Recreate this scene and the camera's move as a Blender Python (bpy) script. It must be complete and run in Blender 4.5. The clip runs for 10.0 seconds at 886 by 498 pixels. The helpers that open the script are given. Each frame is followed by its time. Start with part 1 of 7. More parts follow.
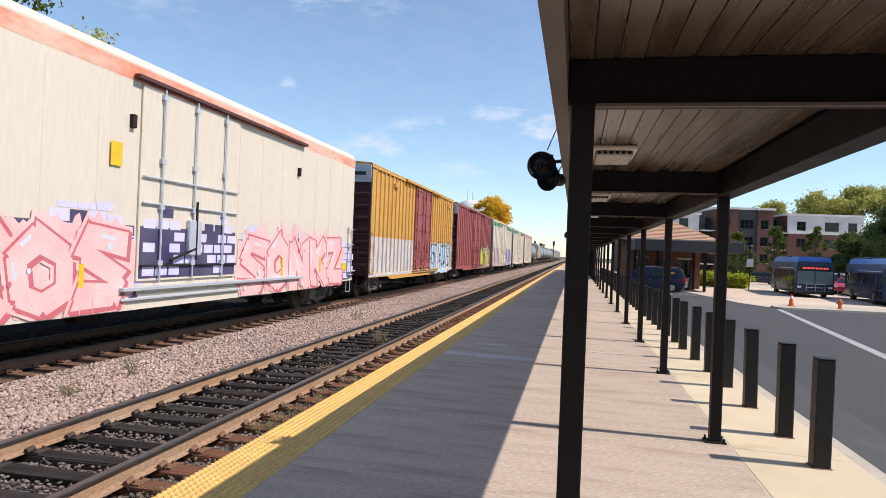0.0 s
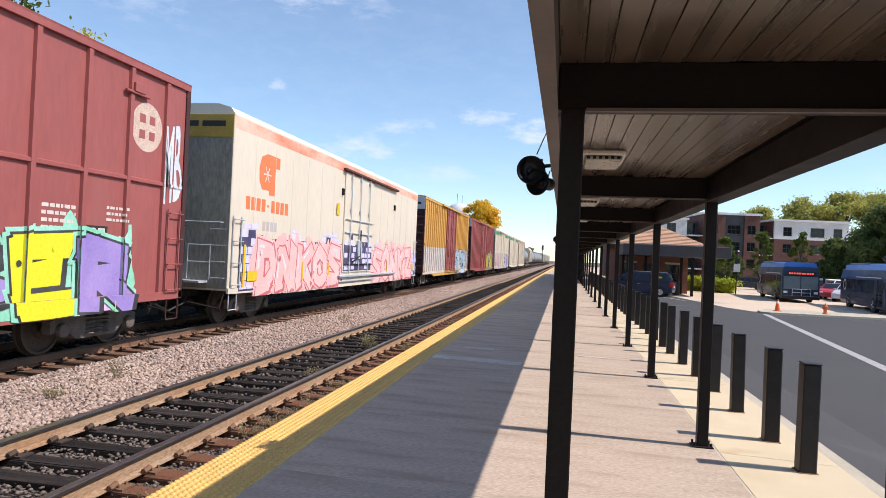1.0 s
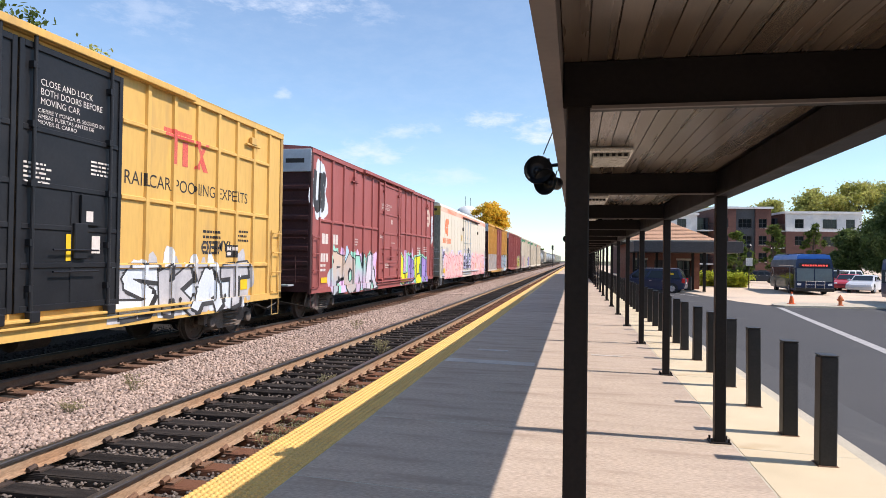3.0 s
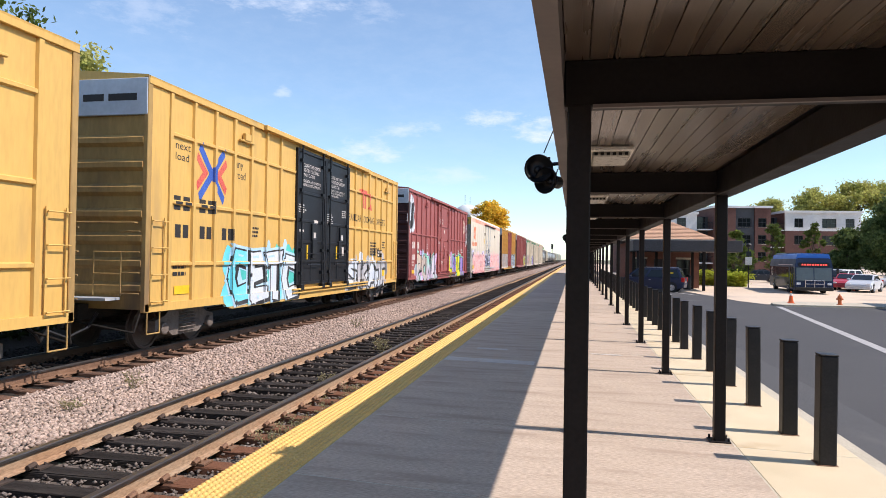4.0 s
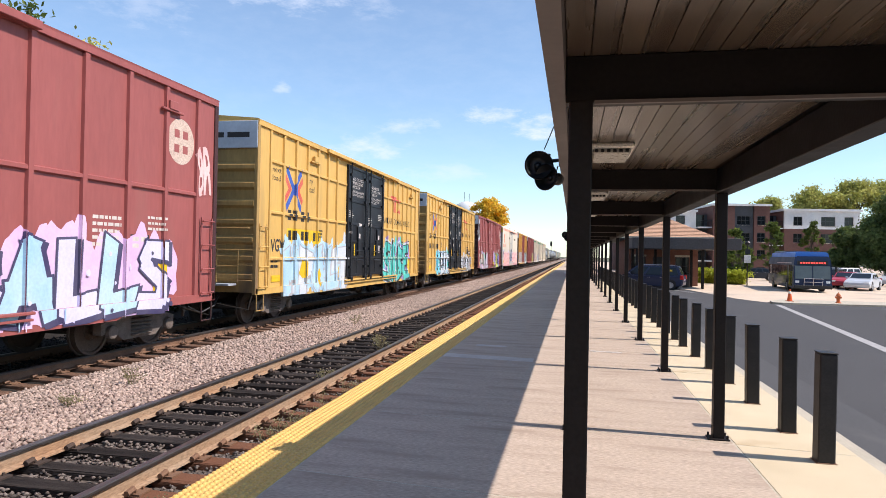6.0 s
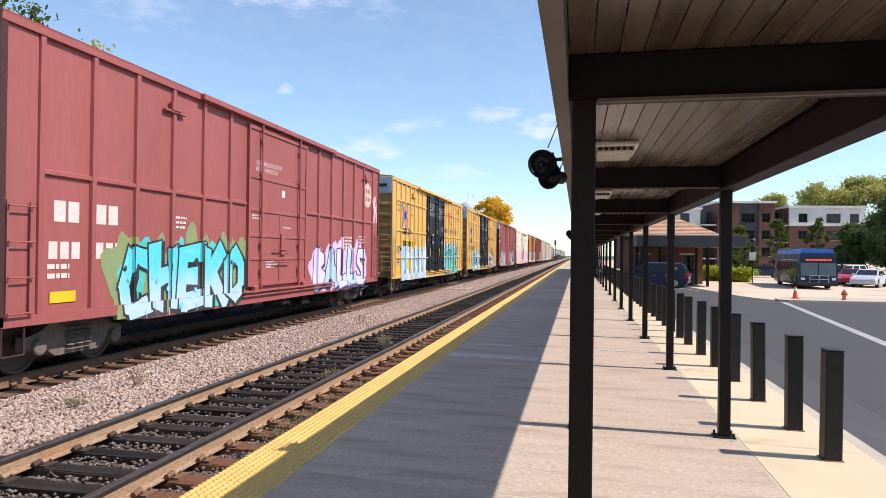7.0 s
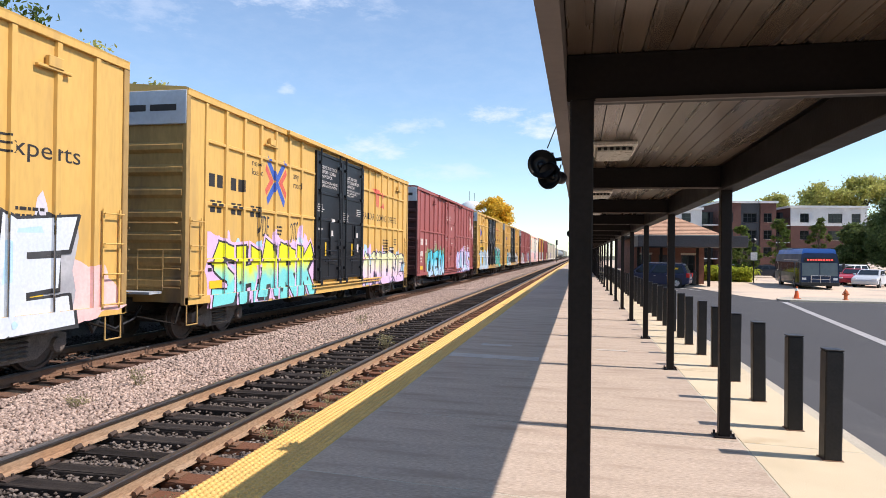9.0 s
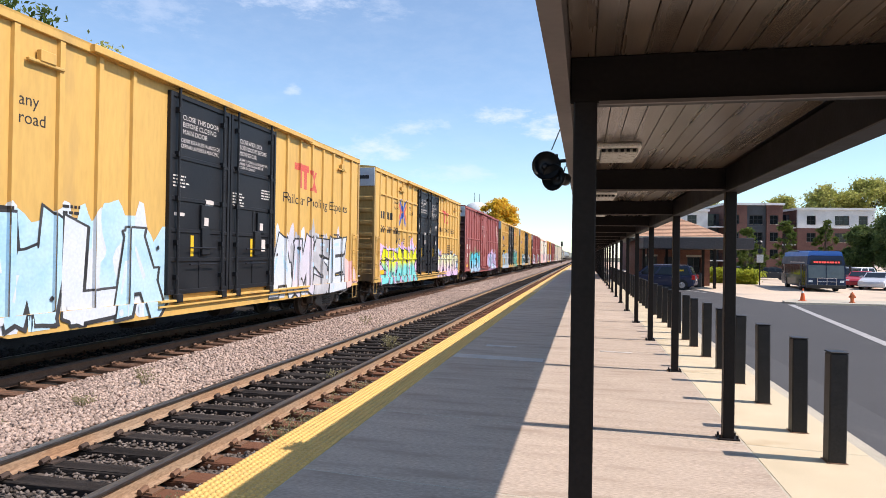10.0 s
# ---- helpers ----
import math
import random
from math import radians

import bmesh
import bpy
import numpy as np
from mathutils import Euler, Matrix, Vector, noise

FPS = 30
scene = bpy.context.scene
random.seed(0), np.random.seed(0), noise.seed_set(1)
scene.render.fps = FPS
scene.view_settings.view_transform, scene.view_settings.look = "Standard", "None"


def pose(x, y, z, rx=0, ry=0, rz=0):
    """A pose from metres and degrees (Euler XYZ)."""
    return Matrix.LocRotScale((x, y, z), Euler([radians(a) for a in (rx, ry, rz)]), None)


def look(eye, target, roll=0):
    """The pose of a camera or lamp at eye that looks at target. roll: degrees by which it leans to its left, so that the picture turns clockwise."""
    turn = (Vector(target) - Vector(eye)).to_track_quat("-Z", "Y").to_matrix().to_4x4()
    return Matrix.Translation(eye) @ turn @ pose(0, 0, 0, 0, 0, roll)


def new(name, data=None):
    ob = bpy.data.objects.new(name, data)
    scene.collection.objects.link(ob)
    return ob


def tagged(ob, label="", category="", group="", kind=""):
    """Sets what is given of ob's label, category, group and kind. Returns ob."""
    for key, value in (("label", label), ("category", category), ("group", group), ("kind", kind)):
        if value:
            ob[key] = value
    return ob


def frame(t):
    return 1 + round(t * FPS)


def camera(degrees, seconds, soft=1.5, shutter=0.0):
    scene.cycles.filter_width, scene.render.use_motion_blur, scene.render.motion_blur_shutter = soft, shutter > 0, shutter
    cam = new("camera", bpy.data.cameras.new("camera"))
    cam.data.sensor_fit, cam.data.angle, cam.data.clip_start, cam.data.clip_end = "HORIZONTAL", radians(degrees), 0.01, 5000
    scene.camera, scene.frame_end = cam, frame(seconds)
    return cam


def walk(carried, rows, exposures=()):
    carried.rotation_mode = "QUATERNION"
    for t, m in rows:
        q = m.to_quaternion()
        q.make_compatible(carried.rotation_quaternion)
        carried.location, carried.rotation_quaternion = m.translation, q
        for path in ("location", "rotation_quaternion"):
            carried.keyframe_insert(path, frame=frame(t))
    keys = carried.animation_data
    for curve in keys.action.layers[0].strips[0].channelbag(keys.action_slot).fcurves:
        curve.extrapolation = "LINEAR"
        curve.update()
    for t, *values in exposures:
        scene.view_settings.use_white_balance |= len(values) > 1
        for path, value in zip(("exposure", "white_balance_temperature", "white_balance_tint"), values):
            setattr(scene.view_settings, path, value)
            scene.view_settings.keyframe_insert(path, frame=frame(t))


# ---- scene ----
cam = camera(67.9, 10.0, soft=0.85)
PATH = [
    (0, (0.012, 0.052, 1.847), (-0.384, 2.013, 1.855), 2.3),
    (0.5, (0.007, 0.063, 1.847), (-0.363, 2.029, 1.862), 2.5),
    (1, (0.01, 0.067, 1.849), (-0.354, 2.034, 1.869), 2.6),
    (1.5, (0.011, 0.057, 1.847), (-0.36, 2.022, 1.873), 2.5),
    (2, (0.014, 0.057, 1.843), (-0.368, 2.02, 1.874), 1.8),
    (2.5, (0.013, 0.059, 1.845), (-0.38, 2.02, 1.877), 0.8),
    (4, (0.005, 0.065, 1.845), (-0.387, 2.027, 1.87), 0.9),
    (4.5, (0.0, 0.07, 1.845), (-0.385, 2.032, 1.868), 1.1),
    (5, (-0.001, 0.076, 1.844), (-0.385, 2.039, 1.864), 1.1),
    (5.5, (-0.003, 0.077, 1.842), (-0.389, 2.039, 1.859), 1.2),
    (7, (-0.002, 0.077, 1.842), (-0.403, 2.036, 1.856), 0.7),
    (7.5, (0.0, 0.079, 1.842), (-0.402, 2.038, 1.855), 0.5),
    (8, (0.005, 0.074, 1.843), (-0.398, 2.033, 1.854), 0.6),
    (8.5, (0.009, 0.071, 1.84), (-0.396, 2.029, 1.852), 0.6),
    (9, (0.013, 0.07, 1.841), (-0.392, 2.029, 1.855), 0.7),
    (9.5, (0.016, 0.066, 1.843), (-0.39, 2.024, 1.859), 0.9),
    (10, (0.024, 0.05, 1.84), (-0.396, 2.005, 1.857), 0.9),
]
walk(cam, [(t, look(eye, target, roll)) for t, eye, target, roll in PATH], exposures=[(0, 0.04, 6640, 17), (0.8, 0.10, 6640, 17), (1.6, 0.24, 6640, 17), (10, 0.24, 6640, 17)])

# ---- world, sun, exposure ----
SUN_DIR = Vector((0.955, -0.03, 1.095)).normalized()
world = bpy.data.worlds.new("world")
scene.world = world
world.use_nodes = True
wn, wl = world.node_tree.nodes, world.node_tree.links
sky = wn.new("ShaderNodeTexSky")
sky.sky_type, sky.sun_disc = "NISHITA", False
sky.sun_elevation = math.asin(SUN_DIR.z)
sky.sun_rotation = math.atan2(SUN_DIR.x, SUN_DIR.y)
sky.air_density, sky.dust_density, sky.ozone_density = 1.0, 0.1, 2.0
# thin fair-weather clouds: centre (azimuth from +y to the east, elevation), half width, half height in degrees, thickness
tc, mp = wn.new("ShaderNodeTexCoord"), wn.new("ShaderNodeMapping")
mp.inputs["Scale"].default_value = (1.0, 1.0, 2.6)
wl.new(tc.outputs["Generated"], mp.inputs[0])
cl = wn.new("ShaderNodeTexNoise")
cl.inputs["Scale"].default_value, cl.inputs["Detail"].default_value, cl.inputs["Roughness"].default_value = 22.0, 10.0, 0.66
wl.new(mp.outputs[0], cl.inputs["Vector"])


def sky_math(op, a, b):
    m = wn.new("ShaderNodeMath")
    m.operation, m.use_clamp = op, op in ("MULTIPLY", "MAXIMUM")
    for i, v in enumerate((a, b)):
        if isinstance(v, (int, float)):
            m.inputs[i].default_value = v
        else:
            wl.new(v, m.inputs[i])
    return m.outputs[0]


def sky_range(src, a, b, c, d):
    r = wn.new("ShaderNodeMapRange")
    for i, v in enumerate((a, b, c, d)):
        r.inputs[i + 1].default_value = v
    r.interpolation_type = "SMOOTHSTEP"
    wl.new(src, r.inputs[0])
    return r.outputs[0]


cover = sky_range(cl.outputs[0], 0.35, 0.75, 0.08, 0.14)
for az, el, hw, hh, thick in ((-25.5, 22.0, 8.0, 2.6, 0.75), (-36.0, 18.5, 6.0, 1.8, 0.35), (-17.5, 20.5, 3.0, 1.2, 0.4), (-25.2, 13.6, 1.0, 0.55, 0.6), (-7.2, 11.9, 3.4, 0.75, 0.95), (-3.4, 10.9, 3.0, 1.2, 0.9), (-14.8, 10.9, 3.2, 0.8, 0.6), (-18.0, 8.9, 4.0, 1.2, 0.75), (-11.0, 7.0, 6.0, 1.0, 0.45), (27.0, 7.6, 5.0, 1.1, 0.7), (60.0, 14.0, 9.0, 3.0, 0.6), (-80.0, 18.0, 9.0, 3.0, 0.6), (150.0, 20.0, 10.0, 3.0, 0.6), (-140.0, 16.0, 9.0, 3.0, 0.6)):
    a, e = radians(az), radians(el)
    off, sc_, ln = wn.new("ShaderNodeVectorMath"), wn.new("ShaderNodeVectorMath"), wn.new("ShaderNodeVectorMath")
    off.operation, sc_.operation, ln.operation = "SUBTRACT", "MULTIPLY", "LENGTH"
    off.inputs[1].default_value = (math.sin(a) * math.cos(e), math.cos(a) * math.cos(e), math.sin(e))
    sc_.inputs[1].default_value = (1 / radians(hw), 1 / radians(hw), 1 / radians(hh))
    wl.new(tc.outputs["Generated"], off.inputs[0])
    wl.new(off.outputs[0], sc_.inputs[0])
    wl.new(sc_.outputs[0], ln.inputs[0])
    body_ = sky_range(ln.outputs["Value"], 0.0, 1.9, 0.46, 0.0)
    puff = sky_range(sky_math("ADD", body_, cl.outputs[0]), 0.62, 1.18, 0.0, thick)
    cover = sky_math("MAXIMUM", cover, puff)
mx = wn.new("ShaderNodeMix")
mx.data_type = "RGBA"
mx.inputs[7].default_value = (5.2, 5.9, 6.8, 1)
wl.new(cover, mx.inputs[0])
# clean autumn air: a slightly greener blue
tint = wn.new("ShaderNodeMix")
tint.data_type, tint.blend_type = "RGBA", "MULTIPLY"
tint.inputs[0].default_value = 1.0
tint.inputs[7].default_value = (0.90, 1.06, 1.10, 1)
wl.new(sky.outputs[0], tint.inputs[6])
wl.new(tint.outputs[2], mx.inputs[6])
wl.new(mx.outputs[2], wn["Background"].inputs[0])
wn["Background"].inputs[1].default_value = 0.15
sun = new("sun", bpy.data.lights.new("sun", "SUN"))
sun.data.energy, sun.data.angle, sun.data.color = 4.9, radians(0.53), (1.0, 0.95, 0.87)
sun.matrix_basis = look(SUN_DIR * 60, (0, 0, 0))


# ---- materials ----
def mat(name, color, rough=0.7, metal=0.0, second=None, scale=3.0, amount=0.5, fine=60.0, fine_amount=0.25,
        bump=0.15, stretch=(1, 1, 1), vary=0.0, dirt=None, dirt_scale=1.2, dirt_cut=0.58, coat=0.0, gloss=0.4):
    """Base colour with two scales of variation, a stain layer with a shape of its own, and fine relief."""
    m = bpy.data.materials.new(name)
    m.use_nodes = True
    n, l = m.node_tree.nodes, m.node_tree.links
    b = n["Principled BSDF"]
    b.inputs["Roughness"].default_value, b.inputs["Metallic"].default_value = rough, metal
    b.inputs["Coat Weight"].default_value = coat
    b.inputs["Specular IOR Level"].default_value = gloss
    tc, mp = n.new("ShaderNodeTexCoord"), n.new("ShaderNodeMapping")
    mp.inputs["Scale"].default_value = stretch
    l.new(tc.outputs["Object"], mp.inputs[0])

    def noise_node(s, detail=4.0):
        t = n.new("ShaderNodeTexNoise")
        t.inputs["Scale"].default_value, t.inputs["Detail"].default_value = s, detail
        l.new(mp.outputs[0], t.inputs["Vector"])
        return t

    def mix(kind, fac, a, c):
        x = n.new("ShaderNodeMix")
        x.data_type, x.blend_type = "RGBA", kind
        for sock, v in ((x.inputs[0], fac), (x.inputs[6], a), (x.inputs[7], c)):
            if isinstance(v, (int, float)):
                sock.default_value = v
            elif isinstance(v, tuple):
                sock.default_value = (*v, 1)
            else:
                l.new(v, sock)
        return x.outputs[2]

    def ramp(src, lo, hi):
        r = n.new("ShaderNodeMapRange")
        r.inputs[1].default_value, r.inputs[2].default_value = lo, hi
        l.new(src, r.inputs[0])
        return r.outputs[0]

    big, small = noise_node(scale), noise_node(fine, 3.0)
    second = second or tuple(c * 0.72 for c in color)
    f1 = n.new("ShaderNodeMath")
    f1.operation, f1.inputs[1].default_value = "MULTIPLY", amount
    l.new(ramp(big.outputs[0], 0.32, 0.68), f1.inputs[0])
    col = mix("MIX", f1.outputs[0], tuple(color), tuple(second))
    grey = n.new("ShaderNodeMapRange")
    grey.inputs[1].default_value, grey.inputs[2].default_value = 0.3, 0.7
    grey.inputs[3].default_value, grey.inputs[4].default_value = 1 - fine_amount, 1 + fine_amount
    l.new(small.outputs[0], grey.inputs[0])
    comb = n.new("ShaderNodeCombineColor")
    for i in range(3):
        l.new(grey.outputs[0], comb.inputs[i])
    col = mix("MULTIPLY", 1.0, col, comb.outputs[0])
    if dirt:
        d = noise_node(dirt_scale, 6.0)
        col = mix("MIX", ramp(d.outputs[0], dirt_cut, dirt_cut + 0.16), col, tuple(dirt))
    if vary:
        info, hsv = n.new("ShaderNodeObjectInfo"), n.new("ShaderNodeHueSaturation")
        vr = n.new("ShaderNodeMapRange")
        vr.inputs[3].default_value, vr.inputs[4].default_value = 1 - vary, 1 + vary
        l.new(info.outputs["Random"], vr.inputs[0])
        l.new(vr.outputs[0], hsv.inputs["Value"])
        l.new(col, hsv.inputs["Color"])
        col = hsv.outputs[0]
    l.new(col, b.inputs["Base Color"])
    if bump:
        bp = n.new("ShaderNodeBump")
        bp.inputs["Strength"].default_value, bp.inputs["Distance"].default_value = bump, 0.02
        l.new(small.outputs[0], bp.inputs["Height"])
        l.new(bp.outputs[0], b.inputs["Normal"])
    rr = n.new("ShaderNodeMapRange")
    rr.inputs[3].default_value, rr.inputs[4].default_value = max(rough - 0.12, 0.03), min(rough + 0.12, 1)
    l.new(big.outputs[0], rr.inputs[0])
    l.new(rr.outputs[0], b.inputs["Roughness"])
    return m


def island(m, spread=0.35):
    """Vary the joined pieces of one mesh by island."""
    n, l = m.node_tree.nodes, m.node_tree.links
    b = n["Principled BSDF"]
    src = b.inputs["Base Color"].links[0].from_socket
    geo, vr, hsv = n.new("ShaderNodeNewGeometry"), n.new("ShaderNodeMapRange"), n.new("ShaderNodeHueSaturation")
    vr.inputs[3].default_value, vr.inputs[4].default_value = 1 - spread, 1 + spread
    l.new(geo.outputs["Random Per Island"], vr.inputs[0])
    l.new(vr.outputs[0], hsv.inputs["Value"])
    l.new(src, hsv.inputs["Color"])
    l.new(hsv.outputs[0], b.inputs["Base Color"])
    return m


M_CONC = mat("concrete_slab", (0.50, 0.40, 0.315), 0.95, gloss=0.08, second=(0.42, 0.33, 0.255), scale=1.6, amount=0.85, fine=38, fine_amount=0.24, bump=0.35, vary=0.06, stretch=(0.5, 2.6, 1), dirt=(0.36, 0.275, 0.21), dirt_scale=1.5, dirt_cut=0.54)
M_STRIP = mat("pale_concrete", (0.64, 0.53, 0.36), 0.85, second=(0.54, 0.44, 0.29), scale=1.3, amount=0.7, fine=110, fine_amount=0.14, bump=0.2, vary=0.04, dirt=(0.40, 0.27, 0.14), dirt_scale=0.8, dirt_cut=0.66)
M_KERB = mat("kerb_concrete", (0.50, 0.44, 0.34), 0.85, scale=2.0, fine=80, bump=0.2)
M_TACT = mat("tactile_yellow", (0.72, 0.45, 0.13), 0.65, second=(0.62, 0.38, 0.12), scale=2.5, amount=0.8, fine=50, fine_amount=0.15, bump=0.1, dirt=(0.38, 0.27, 0.10), dirt_scale=1.0, dirt_cut=0.62)
M_ASPH = mat("asphalt", (0.072, 0.070, 0.071), 0.9, gloss=0.15, second=(0.085, 0.082, 0.082), scale=0.25, amount=0.9, fine=70, fine_amount=0.3, bump=0.35, dirt=(0.12, 0.115, 0.11), dirt_scale=0.35, dirt_cut=0.6)
M_PAINT = mat("road_paint", (0.40, 0.38, 0.36), 0.8, second=(0.27, 0.26, 0.25), scale=3, amount=0.6, fine=60, bump=0.1)
M_STEEL = mat("dark_brown_paint", (0.012, 0.0095, 0.009), 0.5, second=(0.018, 0.014, 0.013), scale=4, amount=0.6, fine=40, fine_amount=0.15, bump=0.05, vary=0.12, gloss=0.15)
M_BOLL = mat("bollard_paint", (0.015, 0.0135, 0.0135), 0.5, gloss=0.25, second=(0.024, 0.021, 0.020), scale=5, amount=0.7, fine=60, fine_amount=0.2, bump=0.08, vary=0.2)
M_CEIL = mat("ceiling_boards", (0.070, 0.050, 0.036), 0.28, second=(0.125, 0.094, 0.07), scale=1.2, amount=0.9, fine=20, fine_amount=0.08, bump=0.02, stretch=(6, 0.25, 6))
M_FASC = mat("fascia_paint", (0.15, 0.122, 0.11), 0.6, second=(0.125, 0.108, 0.10), scale=2, amount=0.6, fine=24, fine_amount=0.06, bump=0.02)
M_LAMPW = mat("lamp_housing", (0.85, 0.81, 0.72), 0.5, scale=8, fine=80, bump=0.03)
M_LENS = mat("lamp_lens", (0.42, 0.40, 0.34), 0.3, scale=20, fine=120, bump=0.3)
M_BLACK = mat("black_plastic", (0.012, 0.012, 0.013), 0.4, scale=8, fine=80, bump=0.03)
M_RUST = mat("rusty_steel", (0.16, 0.085, 0.05), 0.8, second=(0.22, 0.12, 0.07), scale=5, amount=0.9, fine=120, bump=0.3)
M_RAILN = mat("dusty_rail_side", (0.34, 0.245, 0.165), 0.9, gloss=0.15, second=(0.32, 0.185, 0.105), scale=3, amount=0.9, fine=60, bump=0.2, stretch=(1, 0.3, 1))
M_HEAD = mat("worn_rail_head", (0.13, 0.115, 0.105), 0.4, metal=0.7, second=(0.08, 0.065, 0.058), scale=3, stretch=(1, 0.1, 1), fine=60, bump=0.05)
M_TIE = mat("old_tie", (0.022, 0.019, 0.018), 0.95, gloss=0.1, second=(0.045, 0.038, 0.034), scale=4, amount=0.9, fine=35, fine_amount=0.4, bump=0.7, stretch=(0.35, 4, 4), vary=0.35)
M_TIE2 = mat("rust_stained_tie", (0.17, 0.085, 0.05), 0.9, second=(0.10, 0.065, 0.05), scale=4, amount=0.9, fine=35, fine_amount=0.4, bump=0.7, stretch=(0.35, 4, 4), vary=0.3)
M_BED = mat("ballast_bed", (0.13, 0.105, 0.09), 0.95, second=(0.08, 0.065, 0.055), scale=1.5, amount=0.8, fine=28, fine_amount=0.6, bump=1.0)
M_CLIP = mat("grimy_rail_clip", (0.045, 0.032, 0.026), 0.85, second=(0.09, 0.055, 0.038), scale=6, amount=0.8, fine=90, bump=0.3)
M_STONE = island(mat("ballast_stone", (0.40, 0.30, 0.245), 0.95, gloss=0.15, second=(0.32, 0.24, 0.20), scale=0.8, amount=0.9, fine=60, fine_amount=0.2, bump=0.3), 0.42)
M_STONED = island(mat("dark_ballast_stone", (0.17, 0.14, 0.12), 0.95, gloss=0.15, second=(0.115, 0.095, 0.083), scale=0.9, amount=0.9, fine=60, fine_amount=0.2, bump=0.3), 0.5)
# ballast under the train: its shade is put into this near-black colour
M_STONEK = island(mat("shaded_ballast_stone", (0.022, 0.019, 0.017), 0.9, scale=0.9, fine=60, bump=0.3), 0.5)
M_SOIL = mat("ground_soil", (0.14, 0.13, 0.08), 0.95, second=(0.10, 0.11, 0.05), scale=0.3, amount=0.9, fine=10, fine_amount=0.3, bump=0.3)
M_YEL = mat("railcar_yellow", (0.64, 0.385, 0.105), 0.55, second=(0.57, 0.345, 0.098), scale=1.0, amount=0.8, fine=14, fine_amount=0.06, bump=0.04, stretch=(1, 1, 0.22), dirt=(0.47, 0.29, 0.10), dirt_scale=1.4, dirt_cut=0.58)
# end-wall yellow: grime plus the end's shade, both in the colour
M_YELE = mat("shaded_grimy_yellow_end", (0.40, 0.245, 0.08), 0.65, second=(0.30, 0.185, 0.07), scale=1.2, amount=0.9, fine=14, fine_amount=0.12, bump=0.05, stretch=(1, 1, 0.3), dirt=(0.17, 0.11, 0.06), dirt_scale=1.3, dirt_cut=0.54)
M_YELR = mat("railcar_yellow_faded", (0.60, 0.315, 0.06), 0.6, second=(0.50, 0.28, 0.08), scale=1.2, amount=0.8, fine=14, fine_amount=0.1, bump=0.04, stretch=(1, 1, 0.2), dirt=(0.33, 0.13, 0.06), dirt_scale=1.6, dirt_cut=0.6)
M_MAR = mat("railcar_maroon", (0.335, 0.092, 0.082), 0.55, second=(0.285, 0.078, 0.07), scale=1.0, amount=0.8, fine=14, fine_amount=0.07, bump=0.04, stretch=(1, 1, 0.22), dirt=(0.31, 0.105, 0.09), dirt_scale=1.3, dirt_cut=0.6)
# darkened copy of the maroon, with the shade of the ends painted in
M_MARD = mat("shaded_maroon_end", (0.06, 0.02, 0.02), 0.7, scale=1.5, fine=20, bump=0.1, dirt=(0.035, 0.022, 0.02), dirt_scale=1.5)
M_CRM = mat("reefer_cream", (0.66, 0.585, 0.47), 0.55, second=(0.60, 0.53, 0.42), scale=0.9, amount=0.6, fine=12, fine_amount=0.04, bump=0.03, stretch=(1, 1, 0.2), dirt=(0.62, 0.53, 0.41), dirt_scale=1.2, dirt_cut=0.62)
M_RFEND = mat("reefer_end_grey", (0.30, 0.28, 0.23), 0.5, second=(0.22, 0.20, 0.165), scale=1.5, amount=0.9, fine=20, bump=0.05, stretch=(1, 1, 0.3))
M_ORG = mat("orange_paint", (0.72, 0.17, 0.045), 0.5, second=(0.66, 0.22, 0.10), scale=2, amount=0.7, fine=20, fine_amount=0.08, bump=0.02)
M_ORGF = mat("faded_orange_band", (0.70, 0.22, 0.12), 0.6, second=(0.74, 0.45, 0.34), scale=1.4, amount=1.0, fine=10, fine_amount=0.12, bump=0.02, stretch=(1, 0.5, 1.2), dirt=(0.75, 0.62, 0.50), dirt_scale=0.9, dirt_cut=0.54)
M_DOORK = mat("railcar_door_black", (0.012, 0.0125, 0.015), 0.45, gloss=0.25, second=(0.022, 0.022, 0.024), scale=1.5, amount=0.7, fine=18, fine_amount=0.12, bump=0.05)
M_UNDER = mat("underframe_grime", (0.018, 0.016, 0.015), 0.85, gloss=0.15, second=(0.036, 0.029, 0.024), scale=4, amount=0.8, fine=40, bump=0.3)
M_TRUCK = mat("dusty_truck_iron", (0.17, 0.135, 0.115), 0.9, second=(0.10, 0.08, 0.068), scale=5, amount=0.8, fine=50, bump=0.3)
M_WHEEL = mat("wheel_steel", (0.075, 0.055, 0.045), 0.6, metal=0.3, second=(0.12, 0.085, 0.065), scale=6, fine=50, bump=0.15)
M_GREYP = mat("galvanised_end", (0.50, 0.53, 0.57), 0.45, metal=0.2, second=(0.42, 0.44, 0.47), scale=2, fine=12, fine_amount=0.06, bump=0.01)
M_TXTK = mat("stencil_black", (0.03, 0.026, 0.024), 0.6, scale=4, fine=14, fine_amount=0.08, bump=0.0)
M_TXTW = mat("stencil_white", (0.64, 0.58, 0.53), 0.6, second=(0.56, 0.47, 0.42), scale=4, fine=14, fine_amount=0.07, bump=0.0)
M_RED = mat("logo_red", (0.58, 0.075, 0.06), 0.55, second=(0.60, 0.16, 0.10), scale=3, amount=0.6, fine=30, bump=0.0)
M_BLUE = mat("logo_blue", (0.045, 0.11, 0.42), 0.55, scale=3, fine=30, bump=0.0)
M_LABEL = mat("yellow_label", (0.80, 0.50, 0.02), 0.5, scale=5, fine=14, fine_amount=0.06, bump=0.0)


